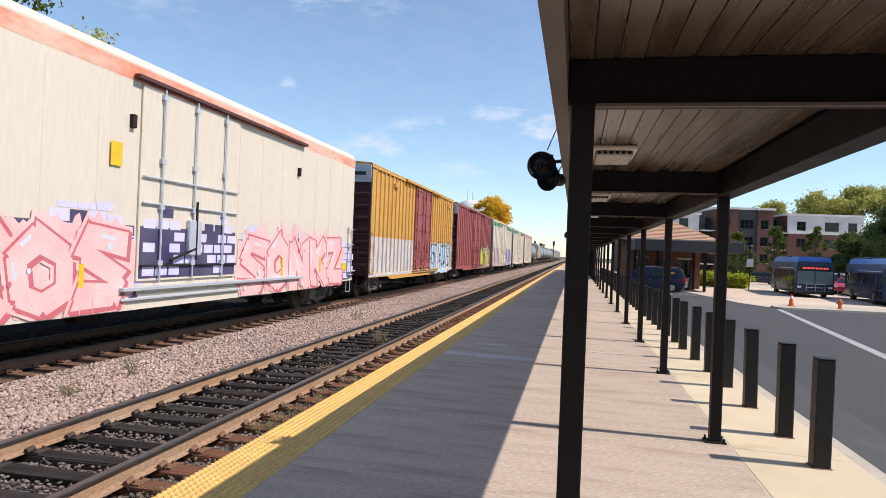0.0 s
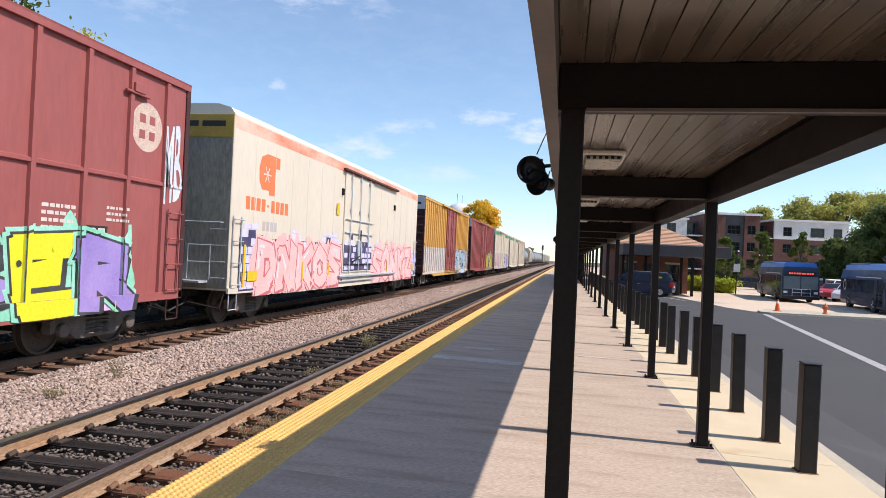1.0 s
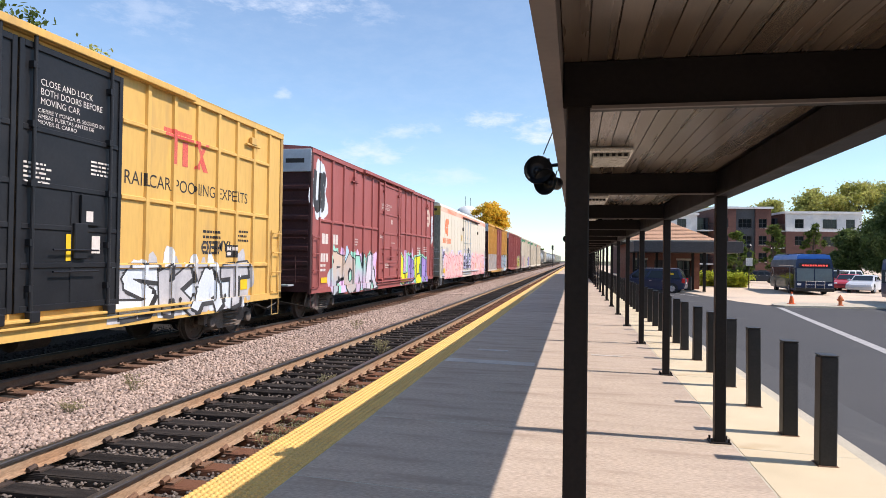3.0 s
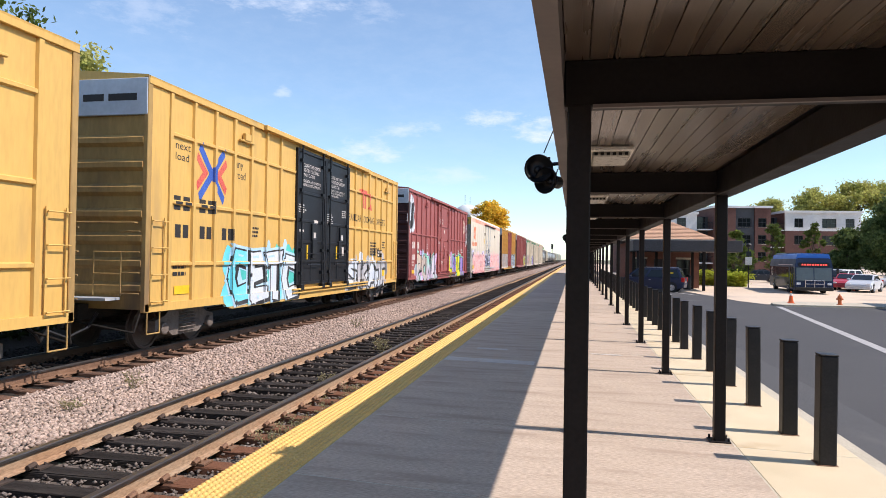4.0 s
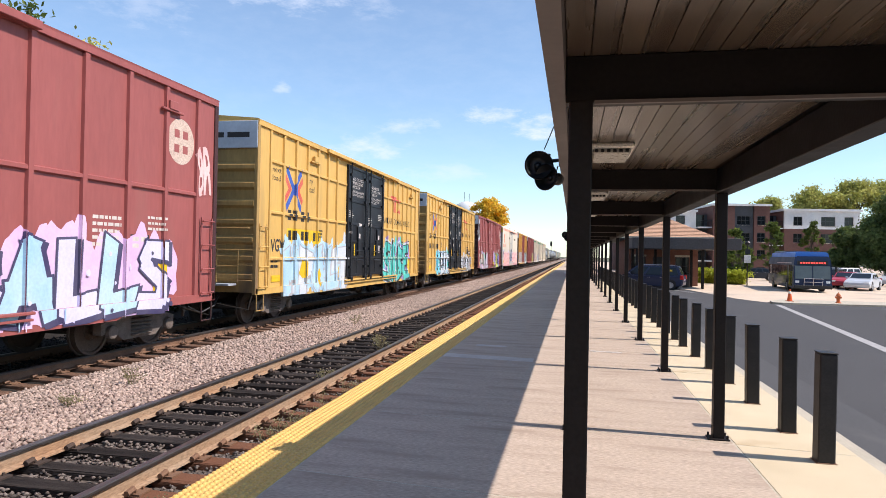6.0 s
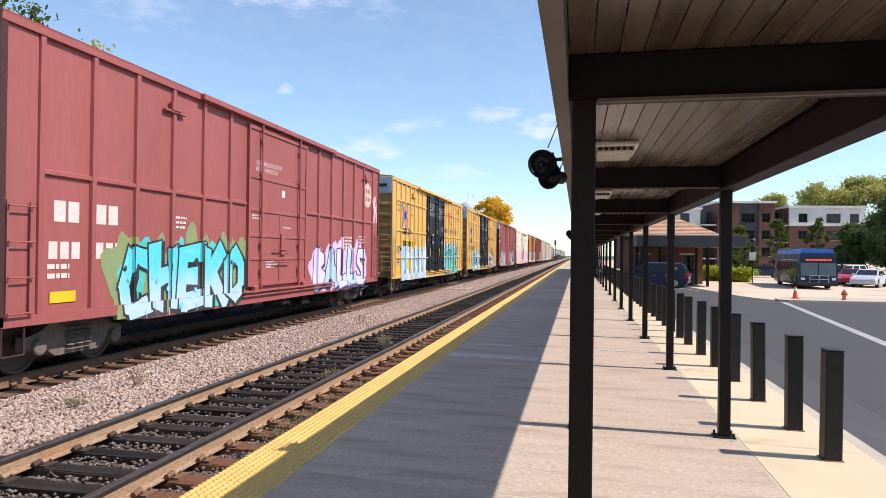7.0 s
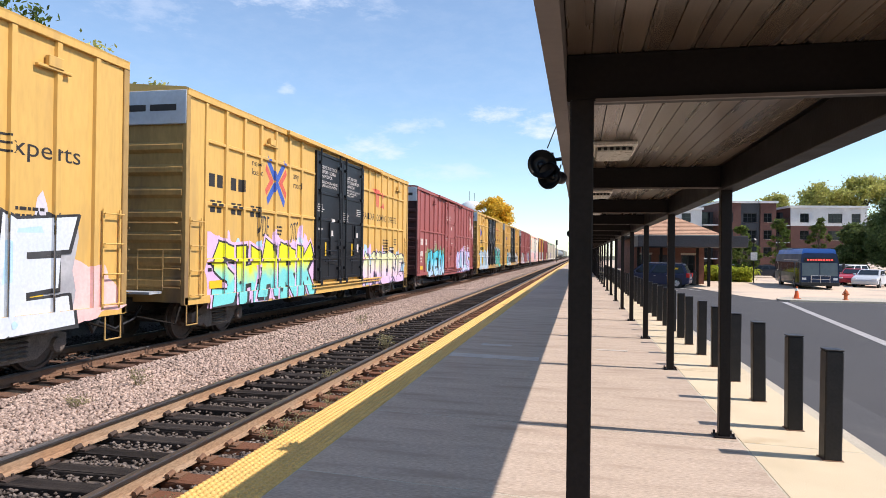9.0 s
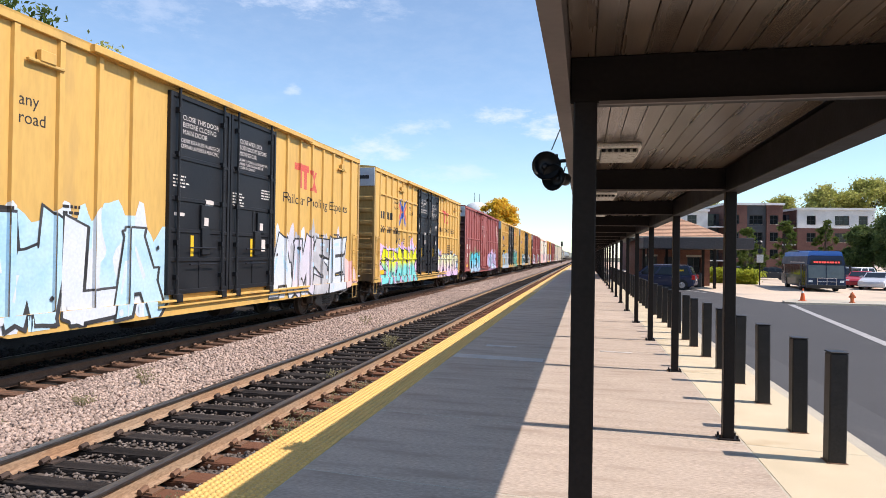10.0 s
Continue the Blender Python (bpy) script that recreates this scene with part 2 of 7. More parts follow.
def fade(name, low, high, z0, z1):
    """Sprayed paint that fades from one colour to another up the car's side."""
    m = mat(name, low, 0.55, second=tuple(v * 0.85 + 0.05 for v in low), scale=1.6, amount=0.8, fine=18, fine_amount=0.06, bump=0.0)
    n, l = m.node_tree.nodes, m.node_tree.links
    b = n["Principled BSDF"]
    src = b.inputs["Base Color"].links[0].from_socket
    tc, sp, mr, mx, nz, ad = (n.new("ShaderNodeTexCoord"), n.new("ShaderNodeSeparateXYZ"), n.new("ShaderNodeMapRange"), n.new("ShaderNodeMix"), n.new("ShaderNodeTexNoise"), n.new("ShaderNodeMath"))
    nz.inputs["Scale"].default_value = 2.2
    l.new(tc.outputs["Object"], sp.inputs[0])
    l.new(tc.outputs["Object"], nz.inputs["Vector"])
    l.new(sp.outputs[2], ad.inputs[0])
    l.new(nz.outputs[0], ad.inputs[1])
    mr.inputs[1].default_value, mr.inputs[2].default_value = z0 + 0.5, z1 + 0.5
    l.new(ad.outputs[0], mr.inputs[0])
    mx.data_type = "RGBA"
    mx.inputs[7].default_value = (*high, 1)
    l.new(mr.outputs[0], mx.inputs[0])
    l.new(src, mx.inputs[6])
    l.new(mx.outputs[2], b.inputs["Base Color"])
    return m


def spray(name, c, d=None):
    return mat(name, c, 0.55, second=d or tuple(v * 0.8 + 0.06 for v in c), scale=1.6, amount=0.9, fine=18, fine_amount=0.07, bump=0.0)


S_PINK = spray("spray_pink", (0.80, 0.42, 0.40), (0.80, 0.54, 0.51))
S_CRIM = spray("spray_crimson", (0.58, 0.12, 0.14))
S_LAV = spray("spray_lavender", (0.58, 0.54, 0.78), (0.66, 0.63, 0.82))
S_NAVY = spray("spray_navy", (0.045, 0.035, 0.10))
S_INK = spray("spray_ink", (0.015, 0.014, 0.016))
S_WHITE = spray("spray_white", (0.62, 0.64, 0.66), (0.55, 0.60, 0.66))
S_SKY = spray("spray_sky_blue", (0.34, 0.55, 0.70), (0.50, 0.65, 0.72))
S_CYAN = spray("spray_cyan", (0.10, 0.55, 0.66), (0.22, 0.66, 0.74))
S_TEAL = spray("spray_teal", (0.05, 0.44, 0.40), (0.10, 0.55, 0.47))
S_MINT = spray("spray_mint", (0.20, 0.58, 0.38), (0.36, 0.66, 0.56))
S_PURP = spray("spray_purple", (0.27, 0.19, 0.50), (0.38, 0.28, 0.58))
S_LILAC = spray("spray_lilac", (0.66, 0.42, 0.66), (0.72, 0.52, 0.72))
S_LIME = spray("spray_lime", (0.66, 0.68, 0.03), (0.72, 0.66, 0.02))
S_GREY = spray("spray_grey", (0.30, 0.30, 0.32), (0.55, 0.53, 0.54))
S_OLIVE = spray("spray_olive", (0.24, 0.27, 0.10), (0.20, 0.30, 0.16))
S_SILV = spray("spray_silver", (0.50, 0.50, 0.55), (0.66, 0.58, 0.64))
S_TAN = spray("spray_tan", (0.52, 0.38, 0.30), (0.42, 0.44, 0.46))


# ---- mesh helpers ----
def box(bm, x0, y0, z0, x1, y1, z1):
    v = [bm.verts.new((x, y, z)) for x in (x0, x1) for y in (y0, y1) for z in (z0, z1)]
    for f in ((0, 1, 3, 2), (4, 6, 7, 5), (0, 4, 5, 1), (2, 3, 7, 6), (0, 2, 6, 4), (1, 5, 7, 3)):
        bm.faces.new([v[i] for i in f])
    return v


def boxes(*rows, bevel=0.0):
    bm = bmesh.new()
    for r in rows:
        box(bm, *r)
    if bevel:
        bmesh.ops.bevel(bm, geom=bm.edges[:], offset=bevel, segments=1, affect="EDGES")
    return bm


def rod(bm, a, b, r0, r1=None, n=8, cap=True):
    a, b = Vector(a), Vector(b)
    r1 = r0 if r1 is None else r1
    q = (b - a).to_track_quat("Z", "Y")
    rings = [[bm.verts.new(p + q @ Vector((r * math.cos(2 * math.pi * i / n), r * math.sin(2 * math.pi * i / n), 0))) for i in range(n)] for p, r in ((a, r0), (b, r1))]
    for i in range(n):
        bm.faces.new((rings[0][i], rings[0][(i + 1) % n], rings[1][(i + 1) % n], rings[1][i]))
    if cap:
        bm.faces.new(rings[0][::-1])
        bm.faces.new(rings[1])
    return bm


def rods(*segs, r=0.015, n=6):
    bm = bmesh.new()
    for a, b in segs:
        rod(bm, a, b, r, n=n)
    return bm


def lathe(profile, axis="y", n=20, centre=(0, 0, 0)):
    """Turn a list of (radius, along) round an axis."""
    bm = bmesh.new()
    c = Vector(centre)
    rings = []
    for r, a in profile:
        ring = []
        for i in range(n):
            u, v = r * math.cos(2 * math.pi * i / n), r * math.sin(2 * math.pi * i / n)
            p = {"x": (a, u, v), "y": (u, a, v), "z": (u, v, a)}[axis]
            ring.append(bm.verts.new(c + Vector(p)))
        rings.append(ring)
    for s, t in zip(rings, rings[1:]):
        for i in range(n):
            bm.faces.new((s[i], s[(i + 1) % n], t[(i + 1) % n], t[i]))
    bm.faces.new(rings[0][::-1])
    bm.faces.new(rings[-1])
    bmesh.ops.recalc_face_normals(bm, faces=bm.faces[:])
    return bm


def prism(points, a, b, axis="y"):
    """Sweep a closed outline along an axis from a to b. axis y: outline in x, z; axis x: in y, z; axis z: in x, y."""
    bm = bmesh.new()
    ends = []
    for s in (a, b):
        ends.append([bm.verts.new({"y": (u, s, v), "x": (s, u, v), "z": (u, v, s)}[axis]) for u, v in points])
    n = len(points)
    for i in range(n):
        bm.faces.new((ends[0][i], ends[0][(i + 1) % n], ends[1][(i + 1) % n], ends[1][i]))
    bm.faces.new(ends[0][::-1])
    bm.faces.new(ends[1])
    bmesh.ops.recalc_face_normals(bm, faces=bm.faces[:])
    return bm


SCRATCH = bpy.data.meshes.new("scratch")


def join(*bms):
    """All of them as one bmesh."""
    out = bmesh.new()
    for b in bms:
        b.to_mesh(SCRATCH)
        b.free()
        out.from_mesh(SCRATCH)
    return out


def mesh_of(name, bm, material, smooth=False):
    me = bpy.data.meshes.new(name)
    bm.to_mesh(me)
    bm.free()
    me.materials.append(material)
    if smooth:
        me.polygons.foreach_set("use_smooth", [True] * len(me.polygons))
    return me


def part(name, bm, material, parent=None, label="", smooth=False):
    ob = new(name, mesh_of(name, bm, material, smooth))
    ob.parent = parent
    return tagged(ob, label)


def shared(name, me, parent, x=0, y=0, z=0, rz=0):
    ob = new(name, me)
    ob.parent = parent
    ob.matrix_basis = pose(x, y, z, 0, 0, rz)
    return ob


def thing(name, label, category, m=None, group="", kind=""):
    ob = new(name)
    ob.empty_display_size = 0.2
    if m is not None:
        ob.matrix_basis = m
    return tagged(ob, label, category, group, kind)


def bulk(name, verts, faces, material, parent=None, label="", kind="stuff"):
    """One mesh from arrays; faces are triangles or quads of one length."""
    me = bpy.data.meshes.new(name)
    verts, faces = np.asarray(verts, np.float32), np.asarray(faces, np.int32)
    me.vertices.add(len(verts))
    me.vertices.foreach_set("co", verts.ravel())
    k = faces.shape[1]
    me.loops.add(faces.size)
    me.loops.foreach_set("vertex_index", faces.ravel())
    me.polygons.add(len(faces))
    me.polygons.foreach_set("loop_start", np.arange(0, faces.size, k, dtype=np.int32))
    me.update(calc_edges=True)
    me.materials.append(material)
    ob = new(name, me)
    ob.parent = parent
    return tagged(ob, label, kind=kind)


# ---- ground, lot and platform ----
RAIL = -0.2
gnd = bmesh.new()
bmesh.ops.create_grid(gnd, x_segments=2, y_segments=2, size=3000)
bmesh.ops.translate(gnd, vec=(0, 0, -0.75), verts=gnd.verts[:])
tagged(part("ground", gnd, M_SOIL), "flat dry ground reaching the horizon", "ground", kind="structure")
tagged(part("trackbed", prism([(-20, -0.72), (-17, -0.47), (-3.05, -0.47), (-2.98, -0.72)], -30, 900), M_BED), "crushed stone trackbed under two tracks", "trackbed", kind="structure")
tagged(part("ballast_shoulder", prism([(-8.62, -0.48), (-8.36, -0.425), (-6.05, -0.425), (-5.85, -0.48)], -30, 900), mat("pinkish_stone_bed", (0.30, 0.22, 0.18), 0.95, second=(0.22, 0.165, 0.135), scale=1.5, amount=0.8, fine=28, fine_amount=0.6, bump=1.0)), "pale pinkish stone shoulder between the tracks", "trackbed", kind="structure")
tagged(part("road", prism([(2.86, -0.74), (400, -0.74), (400, -0.43), (4.3, -0.43), (2.86, -0.15)], -30, 400), M_ASPH), "smooth dark asphalt lot beside the platform", "road", kind="structure")
plat = tagged(part("platform", boxes((-2.87, -20, -0.70, 2.70, 260, -0.004)), M_KERB), "low concrete station platform with cast slabs", "platform", kind="structure")
kerb = tagged(part("kerb", prism([(2.70, -0.7), (2.86, -0.7), (2.86, -0.03), (2.835, -0.004), (2.70, -0.004)], -20, 230), M_KERB, label="pale concrete kerb along the platform's edge"), category="kerb", kind="structure")
SKEW = -0.10


def askew(x0, x1, y0, y1, z0=-0.09, z1=0.0):
    """A cast slab whose cross joints run slightly askew to the kerb."""
    bm = boxes((x0, y0, z0, x1, y1, z1), bevel=0.006)
    for v in bm.verts:
        v.co.y += SKEW * (v.co.x + 2.3)
    return bm


JOINTS = [-18.8, -16.6, -14.4, -12.2, -10.0, -7.8, -5.6, -3.4, -1.2, 1.0, 3.15, 5.31, 7.49, 11.72, 13.75, 15.9]
while JOINTS[-1] < 220:
    JOINTS.append(JOINTS[-1] + (2.2 if len(JOINTS) % 3 else 3.6))
for a, b in zip(JOINTS, JOINTS[1:]):
    shared("slab", mesh_of("slab", askew(-2.295, 1.603, 0.012, b - a - 0.012), M_CONC), plat, 0, a)
    shared("strip_slab", mesh_of("strip_slab", askew(1.619, 2.69, 0.012, b - a - 0.012), M_STRIP), plat, 0, a)
tact_me = mesh_of("tactile_tile", boxes((-2.895, 0.002, -0.09, -2.303, 0.748, 0.004), bevel=0.004), M_TACT)
for i in range(300):
    shared("tactile_tile", tact_me, plat, 0, -18.68 + 0.75 * i)
# raised domes of the warning strip
gx, gy = np.meshgrid(np.arange(-2.868, -2.32, 0.06), np.arange(1.5, 34, 0.06))
gx, gy = gx.ravel(), gy.ravel()
ang = np.arange(6) * math.pi / 3
ring = np.stack([np.cos(ang), np.sin(ang)], 1)
dv = np.concatenate([np.concatenate([ring * 0.024, np.full((6, 1), 0.003)], 1), np.concatenate([ring * 0.015, np.full((6, 1), 0.016)], 1)])
df = [[i, (i + 1) % 6, 6 + (i + 1) % 6, 6 + i] for i in range(6)] + [[6, 7, 8, 9], [9, 10, 11, 6]]
centres = np.stack([gx, gy, np.zeros_like(gx)], 1)
vv = (dv[None] + centres[:, None]).reshape(-1, 3)
ff = (np.array(df)[None] + (np.arange(len(gx)) * 12)[:, None, None]).reshape(-1, 4)
bulk("dome_studs", vv, ff, M_TACT, plat, "raised yellow domes of the warning strip")


# ---- the two tracks ----
NEAR_CX, FAR_CX = -4.70, -9.70


def rust_ends(m, x_edge):
    """Rust washed down from the rail over the tie ends."""
    n, l = m.node_tree.nodes, m.node_tree.links
    b = n["Principled BSDF"]
    src = b.inputs["Base Color"].links[0].from_socket
    tc, sp, nz, ad, mr, mx = (n.new("ShaderNodeTexCoord"), n.new("ShaderNodeSeparateXYZ"), n.new("ShaderNodeTexNoise"), n.new("ShaderNodeMath"), n.new("ShaderNodeMapRange"), n.new("ShaderNodeMix"))
    nz.inputs["Scale"].default_value = 7.0
    l.new(tc.outputs["Object"], sp.inputs[0])
    l.new(tc.outputs["Object"], nz.inputs["Vector"])
    l.new(sp.outputs[0], ad.inputs[0])
    l.new(nz.outputs[0], ad.inputs[1])
    mr.inputs[1].default_value, mr.inputs[2].default_value, mr.inputs[4].default_value = x_edge + 0.42, x_edge + 0.66, 0.85
    l.new(ad.outputs[0], mr.inputs[0])
    mx.data_type = "RGBA"
    mx.inputs[7].default_value = (0.21, 0.095, 0.055, 1)
    l.new(mr.outputs[0], mx.inputs[0])
    l.new(src, mx.inputs[6])
    l.new(mx.outputs[2], b.inputs["Base Color"])
    return m


rust_ends(M_TIE, NEAR_CX + 0.7525)
# near-black sheet that paints the train's shade onto the far bed
tagged(part("oily_trackbed", prism([(-15.6, -0.468), (-15.4, -0.44), (-8.75, -0.44), (-8.6, -0.468)], -30, 260), mat("shaded_bed", (0.024, 0.021, 0.019), 0.95, gloss=0.1, second=(0.04, 0.034, 0.03), scale=1.5, amount=0.8, fine=28, fine_amount=0.5, bump=0.8)), "stone bed under the far track, coloured near black as train shade", "trackbed", kind="structure")
RAIL_PROFILE = [(-0.070, 0), (0.070, 0), (0.070, 0.012), (0.012, 0.03), (0.010, 0.135), (0.035, 0.145), (0.036, 0.168), (0.030, 0.176), (-0.030, 0.176), (-0.036, 0.168), (-0.035, 0.145), (-0.010, 0.135), (-0.012, 0.03), (-0.070, 0.012)]


def track(cx, label, rail_mat, tie_mat, near):
    t = thing("railway_track", label, "railway track", kind="structure")
    base = RAIL - 0.176
    for s in (-0.7525, 0.7525):
        r = part("rail", prism([(cx + s + u, base + v) for u, v in RAIL_PROFILE], -20, 700), rail_mat, t, "rust-brown steel rail")
        part("rail_head", prism([(cx + s - 0.0375, RAIL - 0.034), (cx + s + 0.0375, RAIL - 0.034), (cx + s + 0.0385, RAIL - 0.008), (cx + s + 0.031, RAIL + 0.003), (cx + s - 0.031, RAIL + 0.003), (cx + s - 0.0385, RAIL - 0.008)], -20, 700), M_HEAD, r, "dark worn running surface")
    rnd = random.Random(int(abs(cx) * 10))
    meshes = []
    for k in range(6):
        b = boxes((cx - 1.3, -0.115, base - 0.2, cx + 1.3, 0.115, base - 0.012), bevel=0.012)
        for v in b.verts:
            v.co += Vector((rnd.uniform(-0.03, 0.03), rnd.uniform(-0.012, 0.012), rnd.uniform(-0.006, 0.006)))
        meshes.append(mesh_of("tie", b, tie_mat))
    plate_mes = []
    for s in (-0.7525, 0.7525):
        plate = bmesh.new()
        box(plate, cx + s - 0.17, -0.09, base - 0.012, cx + s + 0.17, 0.09, base + 0.006)
        for e in (-0.105, 0.105):
            for d in (-0.05, 0.05):
                rod(plate, (cx + s + e, d, base), (cx + s + e, d, base + 0.032), 0.014, n=6)
            rod(plate, (cx + s + e * 0.85, -0.16, base + 0.03), (cx + s + e * 0.85, -0.06, base + 0.045), 0.03, n=6)
        plate_mes.append(mesh_of("tie_plate", plate, M_CLIP if near and s < 0 else M_RUST))
    n = 200 if near else 160
    for i in range(n):
        y = -1.0 + i * 0.535 + rnd.uniform(-0.03, 0.03)
        shared("tie", meshes[i % 6], t, 0, y, rnd.uniform(-0.008, 0.004), 0)
        if i < 110:
            for pm in plate_mes:
                shared("tie_plate", pm, t, 0, y, 0)
    far = bmesh.new()
    for i in range(n, n + 500):
        y = -1.0 + i * 0.535
        box(far, cx - 1.3, y - 0.115, base - 0.1, cx + 1.3, y + 0.115, base - 0.012)
    tagged(part("far_ties", far, tie_mat, t, "receding row of timber ties"), kind="stuff")
    return t


track(NEAR_CX, "near track with weathered timber ties and rusty rails", M_RAILN, M_TIE, True)
track(FAR_CX, "far track carrying the freight train", M_RUST, M_TIE2, False)


def stones(name, x0, x1, y0, y1, count, size, z, material, label, seed, avoid=None):
    rng = np.random.default_rng(seed)
    u = rng.random(count)
    y = y0 + (y1 - y0) * u ** 1.7
    x = rng.uniform(x0, x1, count)
    if avoid is not None:
        keep = avoid(x, y, rng)
        x, y = x[keep], y[keep]
    n = len(x)
    base = np.array([[1, 0, 0], [-1, 0, 0], [0, 1, 0], [0, -1, 0], [0, 0, 1], [0, 0, -1], [0.6, 0.6, 0.6], [-0.6, -0.6, 0.5]], float)
    tri = np.array([[0, 2, 6], [2, 4, 6], [4, 0, 6], [2, 1, 4], [1, 3, 7], [3, 4, 7], [4, 1, 7], [3, 0, 4], [2, 0, 5], [1, 2, 5], [3, 1, 5], [0, 3, 5]])
    v = base[None] * rng.uniform(0.55, 1.25, (n, 8, 1)) * (rng.uniform(0.6, 1.25, (n, 1, 3)) * size * np.array([1, 1, 0.75]))
    a = rng.uniform(0, 6.28, n)
    c, s = np.cos(a)[:, None], np.sin(a)[:, None]
    v = np.stack([v[..., 0] * c - v[..., 1] * s, v[..., 0] * s + v[..., 1] * c, v[..., 2]], 2)
    zz = z + rng.uniform(-0.012, 0.03, n)
    v += np.stack([x, y, zz], 1)[:, None]
    f = (tri[None] + (np.arange(n) * 8)[:, None, None]).reshape(-1, 3)
    return tagged(bulk(name, v.reshape(-1, 3), f, material), label, "ballast", kind="stuff")


def off_rails(x, y, rng):
    d = np.minimum.reduce([np.abs(x - NEAR_CX - 0.7525), np.abs(x - NEAR_CX + 0.7525), np.abs(x - FAR_CX - 0.7525), np.abs(x - FAR_CX + 0.7525)])
    return d > 0.09


stones("ballast", -8.25, -6.0, 4, 42, 50000, 0.043, -0.40, M_STONE, "pale pinkish crushed stone between the tracks", 1)
stones("ballast_far", -8.3, -6.0, 40, 120, 9000, 0.07, -0.38, M_STONE, "pale crushed stone receding between the tracks", 2)
stones("ballast_near_track", -5.95, -3.02, 3, 36, 17000, 0.030, -0.445, M_STONED, "dark oily crushed stone between the ties", 3, off_rails)
# these stones carry the shade under the train in their colour
stones("ballast_far_track", -12.5, -8.95, 4, 46, 16000, 0.04, -0.40, M_STONEK, "stone under the far track with the train's shade in its colour", 4, off_rails)


# ---- canopy over the platform ----
POST_L, POST_R, BAY, FIRST = 0.02, 1.485, 4.06, 3.22
BEAM_Z, CEIL_Z = 2.553, 2.772
BAYS = 22
Y_END = FIRST + BAY * (BAYS - 1) + 1.2
canopy = thing("canopy", "long dark-painted steel platform canopy with a boarded soffit", "canopy", kind="structure")
post_me = mesh_of("post", boxes((-0.054, -0.054, 0.0, 0.054, 0.054, BEAM_Z + 0.01), bevel=0.006), M_STEEL)
foot_bm = boxes((-0.105, -0.085, 0.0, 0.105, 0.085, 0.016), bevel=0.004)
for sx in (-0.082, 0.082):
    for sy in (-0.062, 0.062):
        rod(foot_bm, (sx, sy, 0.014), (sx, sy, 0.05), 0.011, n=6)
foot_me = mesh_of("base_plate", foot_bm, M_STEEL)
beam_me = mesh_of("cross_beam", boxes((-0.05, -0.05, BEAM_Z, 1.52, 0.05, CEIL_Z - 0.002), bevel=0.005), M_STEEL)
lip_me = mesh_of("beam_flange", boxes((0.08, -0.075, BEAM_Z - 0.012, 1.40, -0.052, BEAM_Z + 0.004)), M_FASC)
for i in range(-1, BAYS):
    y = FIRST + BAY * i
    for x in (POST_L, POST_R):
        p = shared("post", post_me, canopy, x, y)
        shared("base_plate", foot_me, p, 0, 0)
    b = shared("cross_beam", beam_me, canopy, 0, y)
    shared("beam_flange", lip_me, b, 0, 0)
Y0 = FIRST - BAY - 2
part("edge_beam", boxes((1.43, Y0, BEAM_Z - 0.03, 1.60, Y_END, CEIL_Z - 0.003), bevel=0.006), M_STEEL, canopy, "dark edge beam on the road side")
part("edge_cap", boxes((1.602, Y0, BEAM_Z + 0.06, 1.66, Y_END, CEIL_Z + 0.10), bevel=0.006), M_FASC, canopy, "brown metal roof edge")
part("fascia", boxes((-0.125, Y0, BEAM_Z + 0.03, -0.0515, Y_END, CEIL_Z + 0.035)), M_FASC, canopy, "brown metal fascia on the track side")
part("roof_deck", boxes((-0.12, Y0, CEIL_Z + 0.038, 1.60, Y_END, CEIL_Z + 0.06)), M_FASC, canopy, "flat roof deck")
for k in range(int((Y_END - Y0) / 3.05)):
    if k:
        part("fascia_joint", boxes((-0.127, Y0 + 3.05 * k, BEAM_Z + 0.032, -0.06, Y0 + 3.05 * k + 0.012, CEIL_Z + 0.033)), M_BLACK, canopy)
boards = bmesh.new()
bx = -0.05
while bx < 1.38:
    box(boards, bx + 0.0015, Y0, CEIL_Z, bx + 0.1095, Y_END, CEIL_Z + 0.018)
    bx += 0.111
bmesh.ops.bevel(boards, geom=[e for e in boards.edges if abs(e.verts[0].co.z - CEIL_Z) < 1e-4 and abs(e.verts[1].co.z - CEIL_Z) < 1e-4], offset=0.0025, segments=1, affect="EDGES")
tagged(part("ceiling", boards, island(M_CEIL, 0.16)), "brown tongue-and-groove boarded soffit", "ceiling", kind="structure")
part("board_backing", boxes((-0.05, Y0, CEIL_Z + 0.019, 1.43, Y_END, CEIL_Z + 0.028)), M_BLACK, canopy)


def soffit_light(y):
    t = thing("soffit_light", "white surface-mounted soffit light with ribbed lens, unlit", "ceiling light", pose(0.11, y, CEIL_Z), "soffit lights")
    part("housing", boxes((0.0, 0.0, -0.045, 0.36, 0.62, 0.0), bevel=0.012), M_LAMPW, t)
    part("lens", boxes((0.03, 0.02, -0.085, 0.33, 0.60, -0.043), bevel=0.012), M_LENS, t, "ribbed translucent lens")
    for k in range(6):
        part("louvre", boxes((0.045 + 0.048 * k, 0.012, -0.076, 0.072 + 0.048 * k, 0.021, -0.052)), M_BLACK, t)
    return t


for i in range(0, 18):
    soffit_light(FIRST + BAY * i + 2.33)


